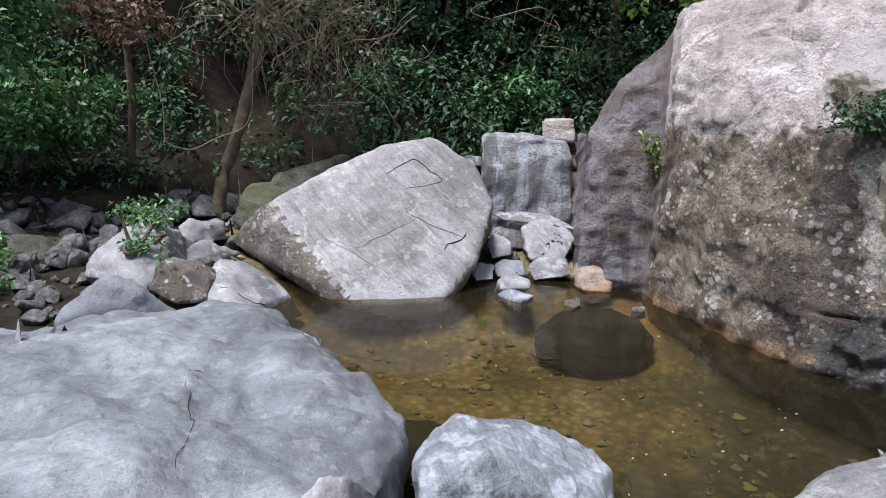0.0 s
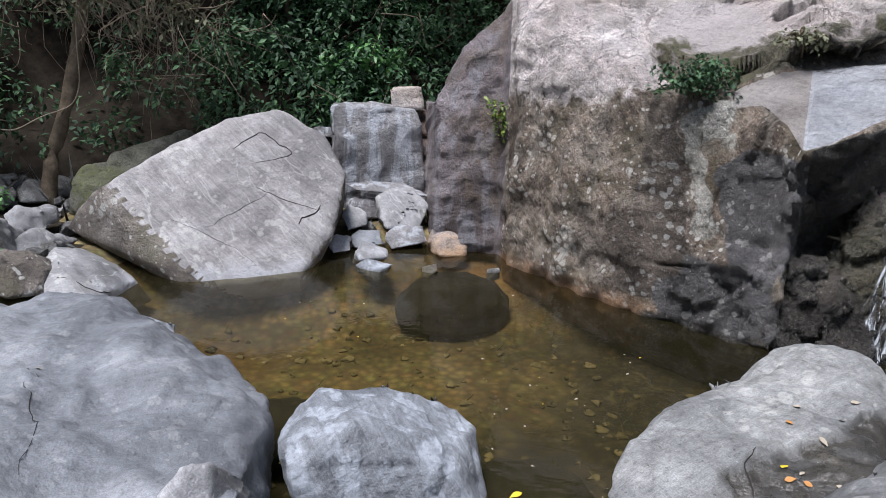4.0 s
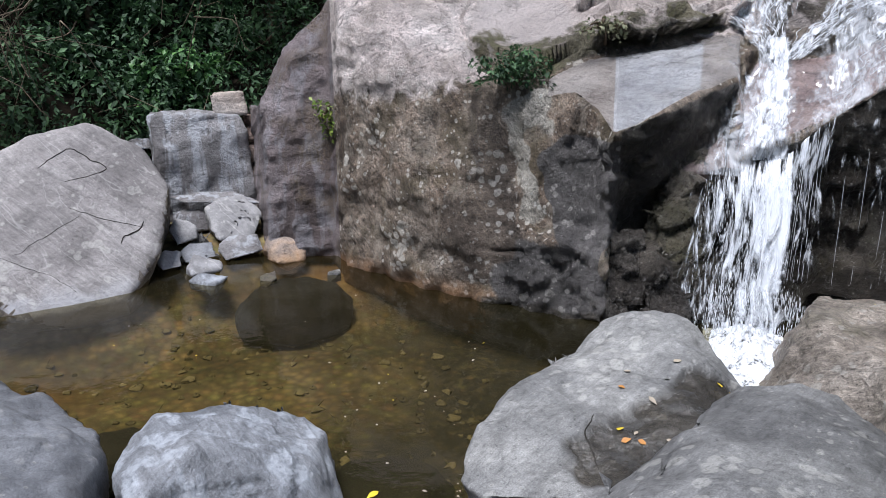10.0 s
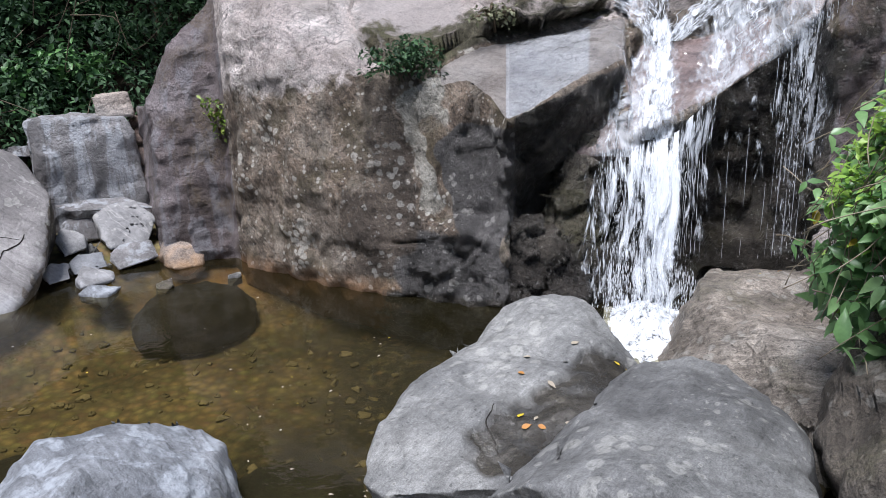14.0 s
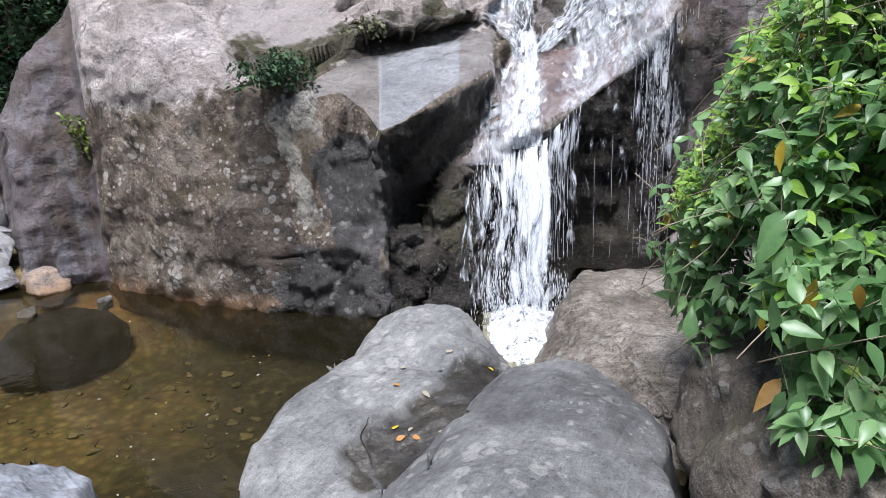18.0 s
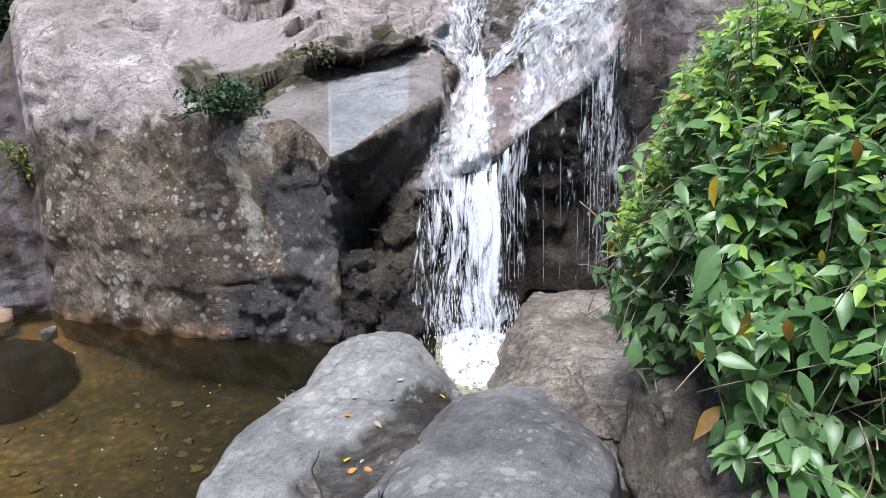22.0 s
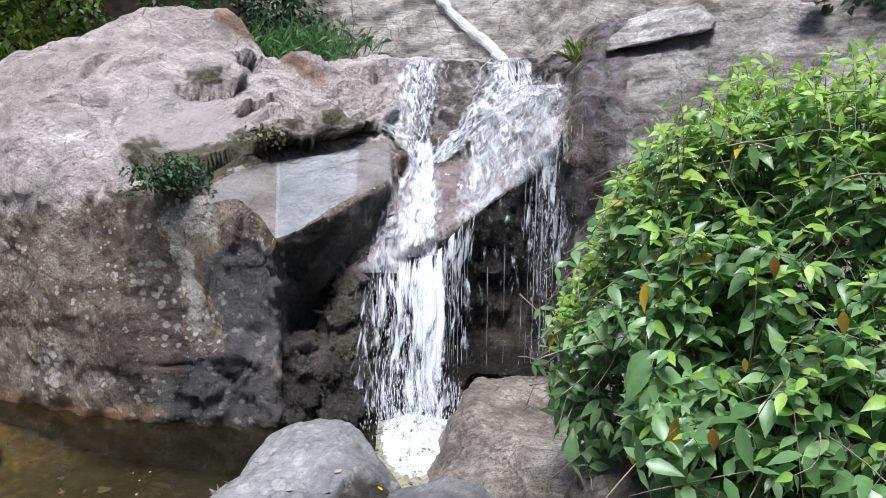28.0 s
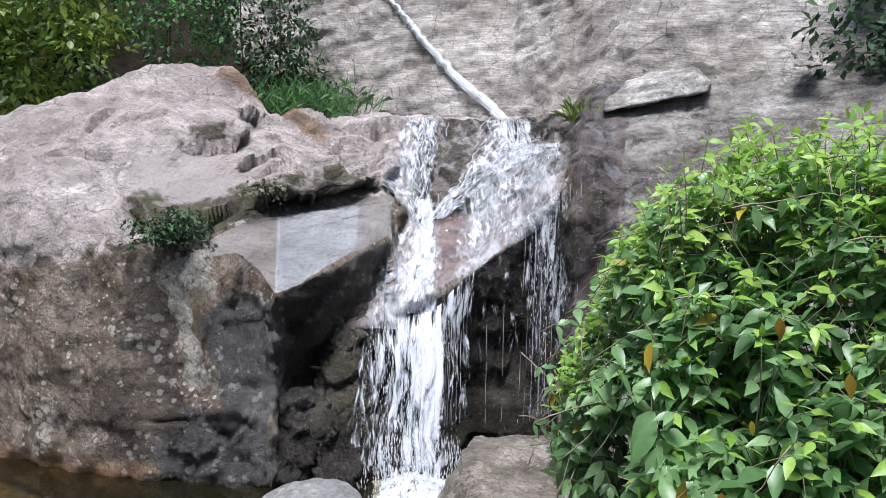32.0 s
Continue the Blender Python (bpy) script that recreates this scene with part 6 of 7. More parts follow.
def strand_set(name, routes, count, r0, r1, mat, parent, seed, spread=0.5, out=0.03, steps=8):
    """Threads of water running down the rock along routes of (bearing, height)."""
    g = np.random.default_rng(seed)
    curves = []
    for _ in range(count):
        route = routes[g.integers(len(routes))]
        off = g.normal() * spread
        az = np.array([q[0] for q in route])
        zz = np.array([q[1] for q in route])
        wid = np.array([q[2] for q in route])
        s0 = g.uniform(0, 0.93)
        s1 = min(1.0, s0 + g.uniform(0.03, 0.16))
        u = np.linspace(s0, s1, steps) * (len(route) - 1)
        a = np.interp(u, range(len(route)), az) + off * np.interp(u, range(len(route)), wid)
        h = np.interp(u, range(len(route)), zz)
        o = out + abs(g.normal()) * 0.03
        pts = [rock_at(a[i] + 0.5 * noise.noise(Vector((a[i] * 3, h[i] * 9, off * 4))), h[i], o) for i in range(steps)]
        r = g.uniform(r0, r1)
        rr = r * np.sin(np.linspace(0.15, math.pi - 0.15, steps)) ** 0.5
        curves.append((pts, rr))
    return join_tubes(name, curves, mat, parent)


def veil(name, left, right, z_top, z_bot, mat, parent, out=0.025, nu=26, nv=34, bulge=0.02, hem=None, open_=0.0):
    """A skin of water over the rock between two edges, given as bearings at heights."""
    zs = np.linspace(z_top, z_bot, nv)
    lz, rz = sorted(left, key=lambda q: q[1]), sorted(right, key=lambda q: q[1])
    v, th, fw = [], [], []
    for i in range(nu):
        run, last = 0.0, None
        foot = z_bot if hem is None else hem[0] + (hem[1] - hem[0]) * i / (nu - 1)
        for z in np.linspace(z_top, foot, nv):
            a0 = np.interp(z, [q[1] for q in lz], [q[0] for q in lz])
            a1 = np.interp(z, [q[1] for q in rz], [q[0] for q in rz])
            a = a0 + (a1 - a0) * i / (nu - 1)
            p = rock_at(a, z, out)
            w = bulge * fbm(Vector((a * 1.5, z * 4, out * 50)), 3)
            r = Vector((p.x, p.y, 0)).normalized()
            run += (p - last).length if last else 0.0
            last = p
            fw.append((a * 0.115, out * 31.0, run))
            v.append(p - r * w)
            th.append(open_ + 0.26 * max(0.0, abs(i / (nu - 1) - 0.5) * 2 - 0.6) / 0.4)
    ob = mesh_object(name, v, grid_faces(nu, nv), mat, parent)
    set_flow(ob, th, fw)
    return ob


falls = tagged(new("waterfall"), "white waterfall splitting over dark rock into the pool", "waterfall")
# upper left cascade, right cascade, spreading sheet, tongue and its stream
UL = ([(45.1, 2.86), (44.2, 2.4), (44.3, 2.15), (46.0, 1.88)], [(48.7, 2.86), (48.9, 2.5), (48.3, 2.2), (47.9, 1.88)])
UR = ([(51.7, 2.88), (50.7, 2.55), (49.2, 2.15), (47.4, 1.86)], [(54.5, 2.88), (56.6, 2.5), (53.0, 2.25), (49.0, 1.86)])
FAN = ([(52.4, 2.56), (50.9, 2.3), (49.6, 2.0), (48.8, 1.3)], [(57.9, 2.56), (58.0, 2.3), (58.1, 2.1), (58.2, 1.4)])
TON = ([(46.4, 1.95), (45.4, 1.75), (43.6, 1.45), (42.6, 1.12)], [(48.2, 1.95), (48.6, 1.75), (49.3, 1.5), (49.6, 1.2)])
STR = ([(46.6, 1.95), (46.5, 1.7), (46.1, 1.5), (45.8, 1.15)], [(48.2, 1.95), (48.3, 1.7), (48.7, 1.5), (48.9, 1.2)])
for k, (o, bl) in enumerate(((0.02, 0.03), (0.06, 0.06))):
    veil("cascade", *UL, 2.87, 1.88, M_VEIL, falls, o, 34, 44, bl)
    veil("cascade", *UR, 2.89, 1.86, M_FROTH if k == 0 else M_VEIL, falls, o + 0.01, 34, 44, bl, None, 0.02)
veil("cascade", *UL, 2.87, 1.88, M_FROTH, falls, 0.04, 34, 44, 0.05, None, 0.10)
veil("spreading_sheet", *FAN, 2.56, 1.6, M_SHEEN, falls, 0.035, 44, 44, 0.03, (1.30, 2.02), 0.0)
veil("spreading_sheet", *FAN, 2.56, 1.6, M_VEIL, falls, 0.065, 44, 44, 0.05, (1.34, 2.02), 0.02)
veil("tongue", *TON, 1.97, 1.06, M_SHEEN, falls, 0.03, 34, 40, 0.02, None, 0.03)
veil("tongue", *TON, 1.97, 1.06, M_VEIL, falls, 0.05, 34, 40, 0.03)
veil("stream", *STR, 1.98, 1.15, M_FROTH, falls, 0.07, 30, 44, 0.05)
veil("stream", *STR, 1.98, 1.15, M_FROTH, falls, 0.10, 30, 44, 0.06)
for n_, rt, w_, sd in ((90, [(46.8, 2.86, 1.5), (46.4, 2.5, 1.9), (46.4, 2.2, 1.6), (47.0, 1.9, 0.8)], 0.0045, 1), (80, [(53.0, 2.88, 0.9), (53.4, 2.6, 2.2), (51.2, 2.3, 1.5), (49.2, 2.05, 0.9), (48.0, 1.88, 0.6)], 0.005, 2),
                       (70, [(55.4, 2.5, 2.0), (54.8, 2.3, 2.2), (53.4, 2.05, 1.8), (51.8, 1.75, 1.2)], 0.004, 3)):
    tagged(strand_set("runnel", [rt], n_, 0.002, w_, M_DROP, falls, sd, 0.55), kind="stuff")


def curtain(name, a0, a1, top, d_top, reach, spread, thin0, thin1, seed, mat, z_end=0.0, nu=60, nv=60):
    """A falling sheet from a lip, bellying out and fraying towards its foot."""
    v, th, fw = [], [], []
    for i in range(nu):
        q = i / (nu - 1)
        a = a0 + (a1 - a0) * q
        zt = float(np.interp(a, [t[0] for t in top], [t[1] for t in top])) + 0.02
        dt = float(np.interp(a, [t[0] for t in d_top], [t[1] for t in d_top]))
        for j in range(nv):
            f = j / (nv - 1)
            z = zt + (z_end - zt) * f
            w = noise.noise(Vector((a * 2.2, seed, f * 1.5))) * 0.05 + 0.03 * noise.noise(Vector((a * 6, seed, f * 5)))
            sway = (0.55 * noise.noise(Vector((a * 0.9, seed * 1.3, f * 2.2))) + 0.22 * noise.noise(Vector((a * 2.6, seed, f * 6.0)))) * min(1.0, f * 2.5)
            v.append(polar(a + sway + (q - 0.5) * 2 * spread * f, dt - 0.03 - reach * math.sqrt(f) + w * f, z))
            fw.append((a * 0.115, seed * 3.7, z + 0.25 * f))
            edge = max(0.0, abs(q - 0.5) * 2 - 0.6) / 0.4
            th.append(thin0 + (thin1 - thin0) * f + 0.16 * edge + 0.10 * max(0.0, 1 - f / 0.12))
    ob = mesh_object(name, v, grid_faces(nu, nv), mat, falls)
    set_flow(ob, th, fw)
    return ob


def free_fall(name, a0, a1, top, d_top, reach, n, dens, size, seed, spread, z_end=0.02, gap=0.5):
    """Drops and threads falling free from a lip: stretched drops along many arcs."""
    g = np.random.default_rng(seed)
    octv = np.array([(1, 0, 0), (-1, 0, 0), (0, 1, 0), (0, -1, 0), (0, 0, 1), (0, 0, -1)], float)
    octf = np.array([(4, 0, 2), (4, 2, 1), (4, 1, 3), (4, 3, 0), (5, 2, 0), (5, 1, 2), (5, 3, 1), (5, 0, 3)])
    vs, fs, o = [], [], 0
    for _ in range(n):
        if callable(dens):
            while True:
                q = g.uniform()
                if g.uniform() < dens(q):
                    break
        else:
            q = g.uniform()
        a = a0 + (a1 - a0) * q
        zt = np.interp(a, [t[0] for t in top], [t[1] for t in top])
        dt = np.interp(a, [t[0] for t in d_top], [t[1] for t in d_top])
        sl = g.normal() * spread + (q - 0.5) * spread * 2.5
        rc = reach * g.uniform(0.35, 1.15)
        z = zt - g.uniform(0, 0.1)
        while z > z_end:
            f = min(1, (zt - z) / max(zt, 0.3))
            ln = g.uniform(0.02, 0.085) * (1.25 - 0.6 * f) * size
            w = g.uniform(0.0035, 0.0085) * (1.0 + 0.3 * f) * size
            p = np.array(polar(a + sl * f ** 0.8 + 0.10 * g.normal() * f, dt - 0.03 - rc * math.sqrt(max(f, 0)), z))
            sc = np.array([w, w, ln])
            jit = 1 + 0.25 * g.normal(size=(6, 1))
            vv = octv * sc * jit + p
            vv[:, 0] += (vv[:, 2] - z) * g.normal() * 0.06
            vs.append(vv)
            fs.append(octf + o)
            o += 6
            z -= ln * g.uniform(0.9, 1.6) + gap * f * g.uniform(0, 0.12)
    return tagged(tri_object(name, np.concatenate(vs), np.concatenate(fs), M_DROP, falls), kind="stuff")


LIP = [(41.8, 1.03), (44, 1.10), (46, 1.14), (48.8, 1.24), (49.8, 1.33), (50.6, 1.42)]
LIPD = [(41.8, 5.98), (50.2, 6.05)]
curtain("curtain", 41.9, 49.3, LIP, LIPD, 0.30, 0.4, 0.02, 0.05, 1.0, M_CURTAIN)
curtain("curtain", 41.8, 49.6, LIP, LIPD, 0.42, 0.8, 0.05, 0.07, 5.0, M_CURTAIN)
curtain("curtain", 44.0, 48.9, LIP, LIPD, 0.36, 0.10, -0.02, 0.02, 9.0, M_CURTAIN)
curtain("curtain", 46.2, 49.3, LIP, LIPD, 0.48, 0.15, -0.08, -0.02, 13.0, M_CURTAIN)
curtain("curtain", 47.0, 49.1, LIP, LIPD, 0.44, 0.35, -0.14, -0.03, 15.0, M_CURTAIN)
free_fall("falling_spray", 42.8, 49.6, LIP, LIPD, 0.46, 34, lambda q: 0.5 + 0.5 * math.exp(-((q - 0.62) / 0.28) ** 2), 0.45, 11, 0.6, 0.02, 1.8)
NOSE = [(49, 1.30), (51.5, 1.50), (54.5, 1.75), (56, 1.95), (57.5, 2.2), (58.6, 2.25)]
NOSED = [(49, 6.08), (51.5, 6.3), (54.5, 6.4), (57.5, 6.45), (58.6, 6.3)]
curtain("thin_curtain", 48.6, 51.6, NOSE, NOSED, 0.18, 0.4, -0.08, 0.14, 17.0, M_CURTAIN, 0.35)
curtain("thin_curtain", 51.0, 56.0, NOSE, NOSED, 0.10, 0.2, 0.11, 0.20, 19.0, M_CURTAIN, 0.5)
curtain("thin_curtain", 50.0, 54.5, NOSE, NOSED, 0.12, 0.2, 0.12, 0.20, 21.0, M_THREADS, 0.25)
curtain("thin_curtain", 55.2, 59.2, NOSE, NOSED, 0.10, 0.2, -0.03, 0.04, 25.0, M_THREADS, 0.25)
curtain("thin_curtain", 55.6, 59.0, NOSE, NOSED, 0.06, 0.3, 0.02, 0.10, 27.0, M_CURTAIN, 0.3)


def threads(name, a0, a1, count, r0, r1, seed, reach, z_end):
    """Long fine threads of water hanging from the overhang, each broken in a few places."""
    g = np.random.default_rng(seed)
    curves = []
    for _ in range(count):
        a = g.uniform(a0, a1)
        zt = float(np.interp(a, [q[0] for q in NOSE], [q[1] for q in NOSE]))
        dt = float(np.interp(a, [q[0] for q in NOSED], [q[1] for q in NOSED]))
        f = 0.0 if g.uniform() < 0.6 else g.uniform(0, 0.5)
        rc, sl, r = reach * g.uniform(0.2, 1.2), g.normal() * 0.12, g.uniform(r0, r1)
        while f < 1.0:
            e = min(1.0, f + g.uniform(0.12, 0.5))
            u = np.linspace(f, e, 9)
            pts = [polar(a + sl * q + 0.05 * noise.noise(Vector((a * 9, q * 5, seed))), dt - 0.03 - rc * math.sqrt(q), zt + (z_end - zt) * q) for q in u]
            curves.append((pts, r * (0.25 + 0.75 * np.sin(np.linspace(0.1, math.pi - 0.1, 9)))))
            f = e + g.exponential(0.10)
    return tagged(join_tubes(name, curves, M_DROP, falls, 4), kind="stuff")


threads("water_threads", 49.6, 55.6, 5, 0.0010, 0.0024, 31, 0.16, 0.25)
threads("water_threads", 49.4, 51.6, 8, 0.0012, 0.0032, 32, 0.2, 0.3)
threads("water_threads", 55.6, 59.2, 12, 0.0010, 0.0024, 33, 0.14, 0.25)
curtain("veil_curtain", 54.9, 59.4, NOSE, NOSED, 0.12, 0.1, 0.02, 0.10, 29.0, M_VEIL, 0.4)
free_fall("falling_spray", 55.0, 59.0, NOSE, NOSED, 0.16, 22, 1, 0.34, 15, 0.25, 0.3, 2.2)

# foam where it lands
fv = []
for i in range(46):
    for j in range(40):
        a, d = 44.2 + 6.6 * i / 45, 4.35 + 1.25 * j / 39
        e = math.exp(-((a - 47.4) / 2.0) ** 2 - ((d - 5.25) / 0.42) ** 2)
        fv.append(polar(a, d, -0.02 + 0.14 * e + 0.06 * e * fbm(Vector((a * 2, d * 9, 1)), 4)))
set_flow(mesh_object("foam", fv, grid_faces(46, 40), M_FOAM, falls), [0.0] * len(fv), [tuple(q) for q in fv])
free_fall("spray", 44.5, 50.5, [(44, 0.34), (47.4, 0.42), (51, 0.3)], [(44, 5.75), (51, 5.75)], 0.75, 170, 1, 0.45, 16, 1.0, 0.0, 1.0)

# the thin chute on the wall above
def wall_at(az, z, out=0.04):
    u = (az - CLIFF[0][0]) / (CLIFF[-1][0] - CLIFF[0][0]) * (cliff_grid.shape[0] - 1)
    i = int(min(max(u, 0), cliff_grid.shape[0] - 2))
    col = cliff_grid[i]
    j = int(np.argmin(abs(col[:, 2] - z)))
    p = Vector(col[j])
    return p - Vector((p.x, p.y, 0)).normalized() * out


chute = tagged(new("waterfall"), "thin white water chute slanting down the upper wall", "waterfall")
for layer in range(3):
    v, th, fw = [], [], []
    for i in range(12):
        for j in range(60):
            f = j / 59
            a = np.interp(f, [0, 0.4, 0.65, 0.93, 1.0], [43.2, 46.2, 48.5, 51.9, 52.8])
            z = np.interp(f, [0, 0.4, 0.65, 0.93, 1.0], [4.85, 4.15, 3.64, 3.02, 2.86])
            q = i / 11 - 0.5
            wide = (0.022 + 0.045 * f) * (1.0 + 0.35 * noise.noise(Vector((f * 9, layer, 0))))
            p = wall_at(a, z, 0.05 + 0.02 * layer + 0.03 * math.cos(q * 3.1))
            v.append(p + Vector((math.cos(radians(a)), -math.sin(radians(a)), 0.9)).normalized() * q * wide * 2 + Vector((0, 0, 0.01 * noise.noise(Vector((f * 20, q * 3, layer))))))
            th.append(-0.14 + 0.10 * layer + 0.22 * max(0.0, abs(q) * 2 - 0.55))
            fw.append((q * wide * 2 + layer, layer * 5.0, f * 4.5))
    set_flow(mesh_object("chute_water", v, grid_faces(12, 60), M_CHUTE, chute), th, fw)

# ---- the leafy bush on the bank ----
L_BUSH = leaf_mat("bush_leaves", (0.12, 0.25, 0.095), (0.215, 0.40, 0.16), (0.34, 0.53, 0.25), 0.33, 0.45)
L_YOUNG = leaf_mat("young_leaves", (0.22, 0.42, 0.07), (0.34, 0.56, 0.10), (0.46, 0.66, 0.15), 0.42, 0.42)
L_SPOT = leaf_mat("yellowing_leaves", (0.35, 0.24, 0.03), (0.55, 0.40, 0.04), (0.42, 0.22, 0.05), 0.55, 0.3)


def blade(width, fold, bend, wave):
    """One ovate pointed leaf, one unit long, along +y, its face up."""
    prof = [(0.0, 0.02), (0.12, 0.55), (0.32, 1.0), (0.55, 0.88), (0.78, 0.46), (1.0, 0.0)]
    v, f = [], []
    for k, (y, w) in enumerate(prof):
        z = -bend * y * y
        v.append((0, y, z))
        for s in (-1, 1):
            v.append((s * w * width, y + 0.015, z + fold * w + wave * math.sin(k * 1.9 + s) * w))
    for k in range(len(prof) - 1):
        a, b = 3 * k, 3 * k + 3
        f += [(a, a + 2, b + 2, b), (a + 1, a, b, b + 1)]
    return np.array(v), f


BLADES = [blade(0.21, 0.05, 0.18, 0.015), blade(0.24, 0.07, 0.28, 0.02), blade(0.19, 0.03, 0.10, 0.02), blade(0.23, 0.06, 0.35, 0.025)]
LEAF_MESH = {}
for k, (bv, bf) in enumerate(BLADES):
    for mname, mm in (("g", L_BUSH), ("y", L_YOUNG), ("s", L_SPOT)):
        me = bpy.data.meshes.new("leaf")
        me.from_pydata([tuple(q) for q in bv], [], bf)
        me.polygons.foreach_set("use_smooth", [True] * len(me.polygons))
        me.materials.append(mm)
        LEAF_MESH[k, mname] = me

# outline of the bush as bearings and elevations from where one stands
TOP = [(56.0, -17), (56.8, -13.5), (58.6, -9.5), (59.6, -6.2), (61.6, -3.2), (65, 0.3), (69.1, 2.2), (73.1, 2.8), (78, 2.6), (92, 2.0)]
LOW = [(56.0, -20), (56.8, -25), (57.8, -25), (59.8, -24), (63.2, -25), (63.8, -29), (66, -33), (70, -40), (92, -42)]
STAND = Vector((0.15, -0.13, 2.37))


def bush_at(az, el, depth):
    p = polar(az, depth, depth * math.tan(radians(el)))
    return np.array(p + STAND)


def bush_span(az):
    lo, hi = np.interp(az, [q[0] for q in LOW], [q[1] for q in LOW]), np.interp(az, [q[0] for q in TOP], [q[1] for q in TOP])
    return lo, hi + 1.6 * noise.noise(Vector((az * 0.55, 3.0, 0.0)))


def bush_depth(az, el):
    return 2.30 + 0.5 * (el + 30) / 30 + max(0, 64 - az) * 0.12 + 0.22 * noise.noise(Vector((az * 0.16, el * 0.16, 5.0)))


bush = tagged(new("bush"), "dense green leafy bush with pointed leaves spilling over the bank", "bush")
bush.location = (3.3, 0.9, 0.4)
BL = np.array(bush.location)
stems, placed = [], []
br = np.random.default_rng(21)


def put_leaf(p, ld, up, size, kind, depth):
    ld = ld / np.linalg.norm(ld)
    x = np.cross(ld, up)
    x /= np.linalg.norm(x) + 1e-9
    m = np.eye(4)
    m[:3, 0], m[:3, 1], m[:3, 2], m[:3, 3] = x * size, ld * size, np.cross(x, ld) * size, p - BL
    placed.append((m, int(br.integers(4)), kind, depth))


for s in range(2300):
    az = br.uniform(56.3, 90)
    if az > 79 and br.uniform() < 0.6:
        continue
    lo, hi = bush_span(az)
    shoot = s > 2080
    el = lo + (hi - lo) * (br.uniform() ** 0.8 if not shoot else br.uniform(0.90, 1.0))
    top_share = (el - lo) / (hi - lo)
    gap = noise.noise(Vector((az * 0.42, el * 0.42, 1.0))) + 0.5 * noise.noise(Vector((az * 0.9, el * 0.9, 4.0)))
    if not shoot and gap < 0.16 - 0.75 * top_share and br.uniform() < 0.85:
        continue
    if top_share < 0.42 and br.uniform() < 0.33:
        continue
    depth = bush_depth(az, el) + br.uniform(-0.14, 0.36)
    tip = bush_at(az, el, depth)
    outw = np.array(polar(az + br.normal() * 30, -1, 0))
    rise = br.uniform(0.2, 1.1) if top_share > 0.45 else br.uniform(-0.7, 0.5)
    d = outw * br.uniform(0.3, 0.9) + np.array([0, 0, rise]) + br.normal(size=3) * 0.28
    L = br.uniform(0.18, 0.40)
    if shoot:
        d = np.array([0, 0, 1.0]) + outw * br.uniform(-0.2, 0.5) + br.normal(size=3) * 0.30
        L = br.uniform(0.20, 0.34)
        tip = tip + np.array([0, 0, br.uniform(0.0, 0.11)])
    d /= np.linalg.norm(d)
    root = tip - d * L + np.array([0, 0, -0.05])
    mid = (tip + root) / 2 + br.normal(size=3) * 0.02
    back = root - outw * 0.18 + np.array([0, 0, -0.16])
    c = spline([back - BL, root - BL, mid - BL, tip - BL], 9)
    stems.append((c[3:], np.linspace(0.0028, 0.0013, 6)))
    sd = np.cross(d, [0, 0, 1.0] if abs(d[2]) < 0.8 else outw)
    sd /= np.linalg.norm(sd) + 1e-9
    big_leaf = (1.22 - 0.50 * top_share) * (0.85 if az < 60 else 1.0) * br.uniform(0.8, 1.2)
    pairs = br.integers(3, 5)
    for k in range(pairs):
        f = 1 - 0.05 - k * br.uniform(0.17, 0.24)
        p = root + (tip - root) * max(0.0, f)
        turn = br.uniform(-0.5, 0.5)
        cross = np.cross(d, sd)
        for sgn in (-1, 1):
            if br.uniform() < 0.12:
                continue
            axis = sd * math.cos(turn + 1.57 * (k % 2) * 0.7) + cross * math.sin(turn + 1.57 * (k % 2) * 0.7)
            ld = d * br.uniform(0.25, 0.7) + axis * sgn + np.array([0, 0, br.uniform(-0.6, 0.0)]) + outw * 0.30 + br.normal(size=3) * 0.12
            young = (k == 0 and br.uniform() < 0.15 + 0.8 * top_share ** 1.5) or (shoot and k < 3)
            size = 0.112 * big_leaf * br.uniform(0.75, 1.2) * (0.62 if k == 0 else 0.85 if k == 1 else 1.0)
            put_leaf(p, ld, np.array([0, 0, 1.0]) + outw * 0.5 + br.normal(size=3) * 0.3, size, "y" if young else ("s" if br.uniform() < 0.010 else "g"), depth)
    put_leaf(tip, d + np.array([0, 0, -0.3]), np.array([0, 0, 1.0]) + outw * 0.5 + br.normal(size=3) * 0.3, 0.06 * big_leaf, "y" if top_share > 0.5 or br.uniform() < 0.2 else "g", depth)
# single leaves that have turned yellow
for az, el, size in ((67.7, -22.0, 0.075), (75.4, -13.0, 0.08), (70.8, -9.8, 0.07), (62.0, -24.2, 0.06), (69.5, -17.0, 0.05), (59.5, -16.5, 0.045)):
    depth = bush_depth(az, el) - 0.22
    put_leaf(bush_at(az, el, depth), np.array([0.1, -0.1, -1.0]), np.array(polar(az, -1, 0.3)), size, "s", depth)
# the inner leaves, given a darker leaf colour for the shade inside
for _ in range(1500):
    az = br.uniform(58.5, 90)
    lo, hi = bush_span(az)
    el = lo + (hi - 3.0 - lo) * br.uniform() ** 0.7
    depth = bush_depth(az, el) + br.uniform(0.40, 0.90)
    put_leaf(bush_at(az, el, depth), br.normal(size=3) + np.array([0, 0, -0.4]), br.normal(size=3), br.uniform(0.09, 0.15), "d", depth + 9)
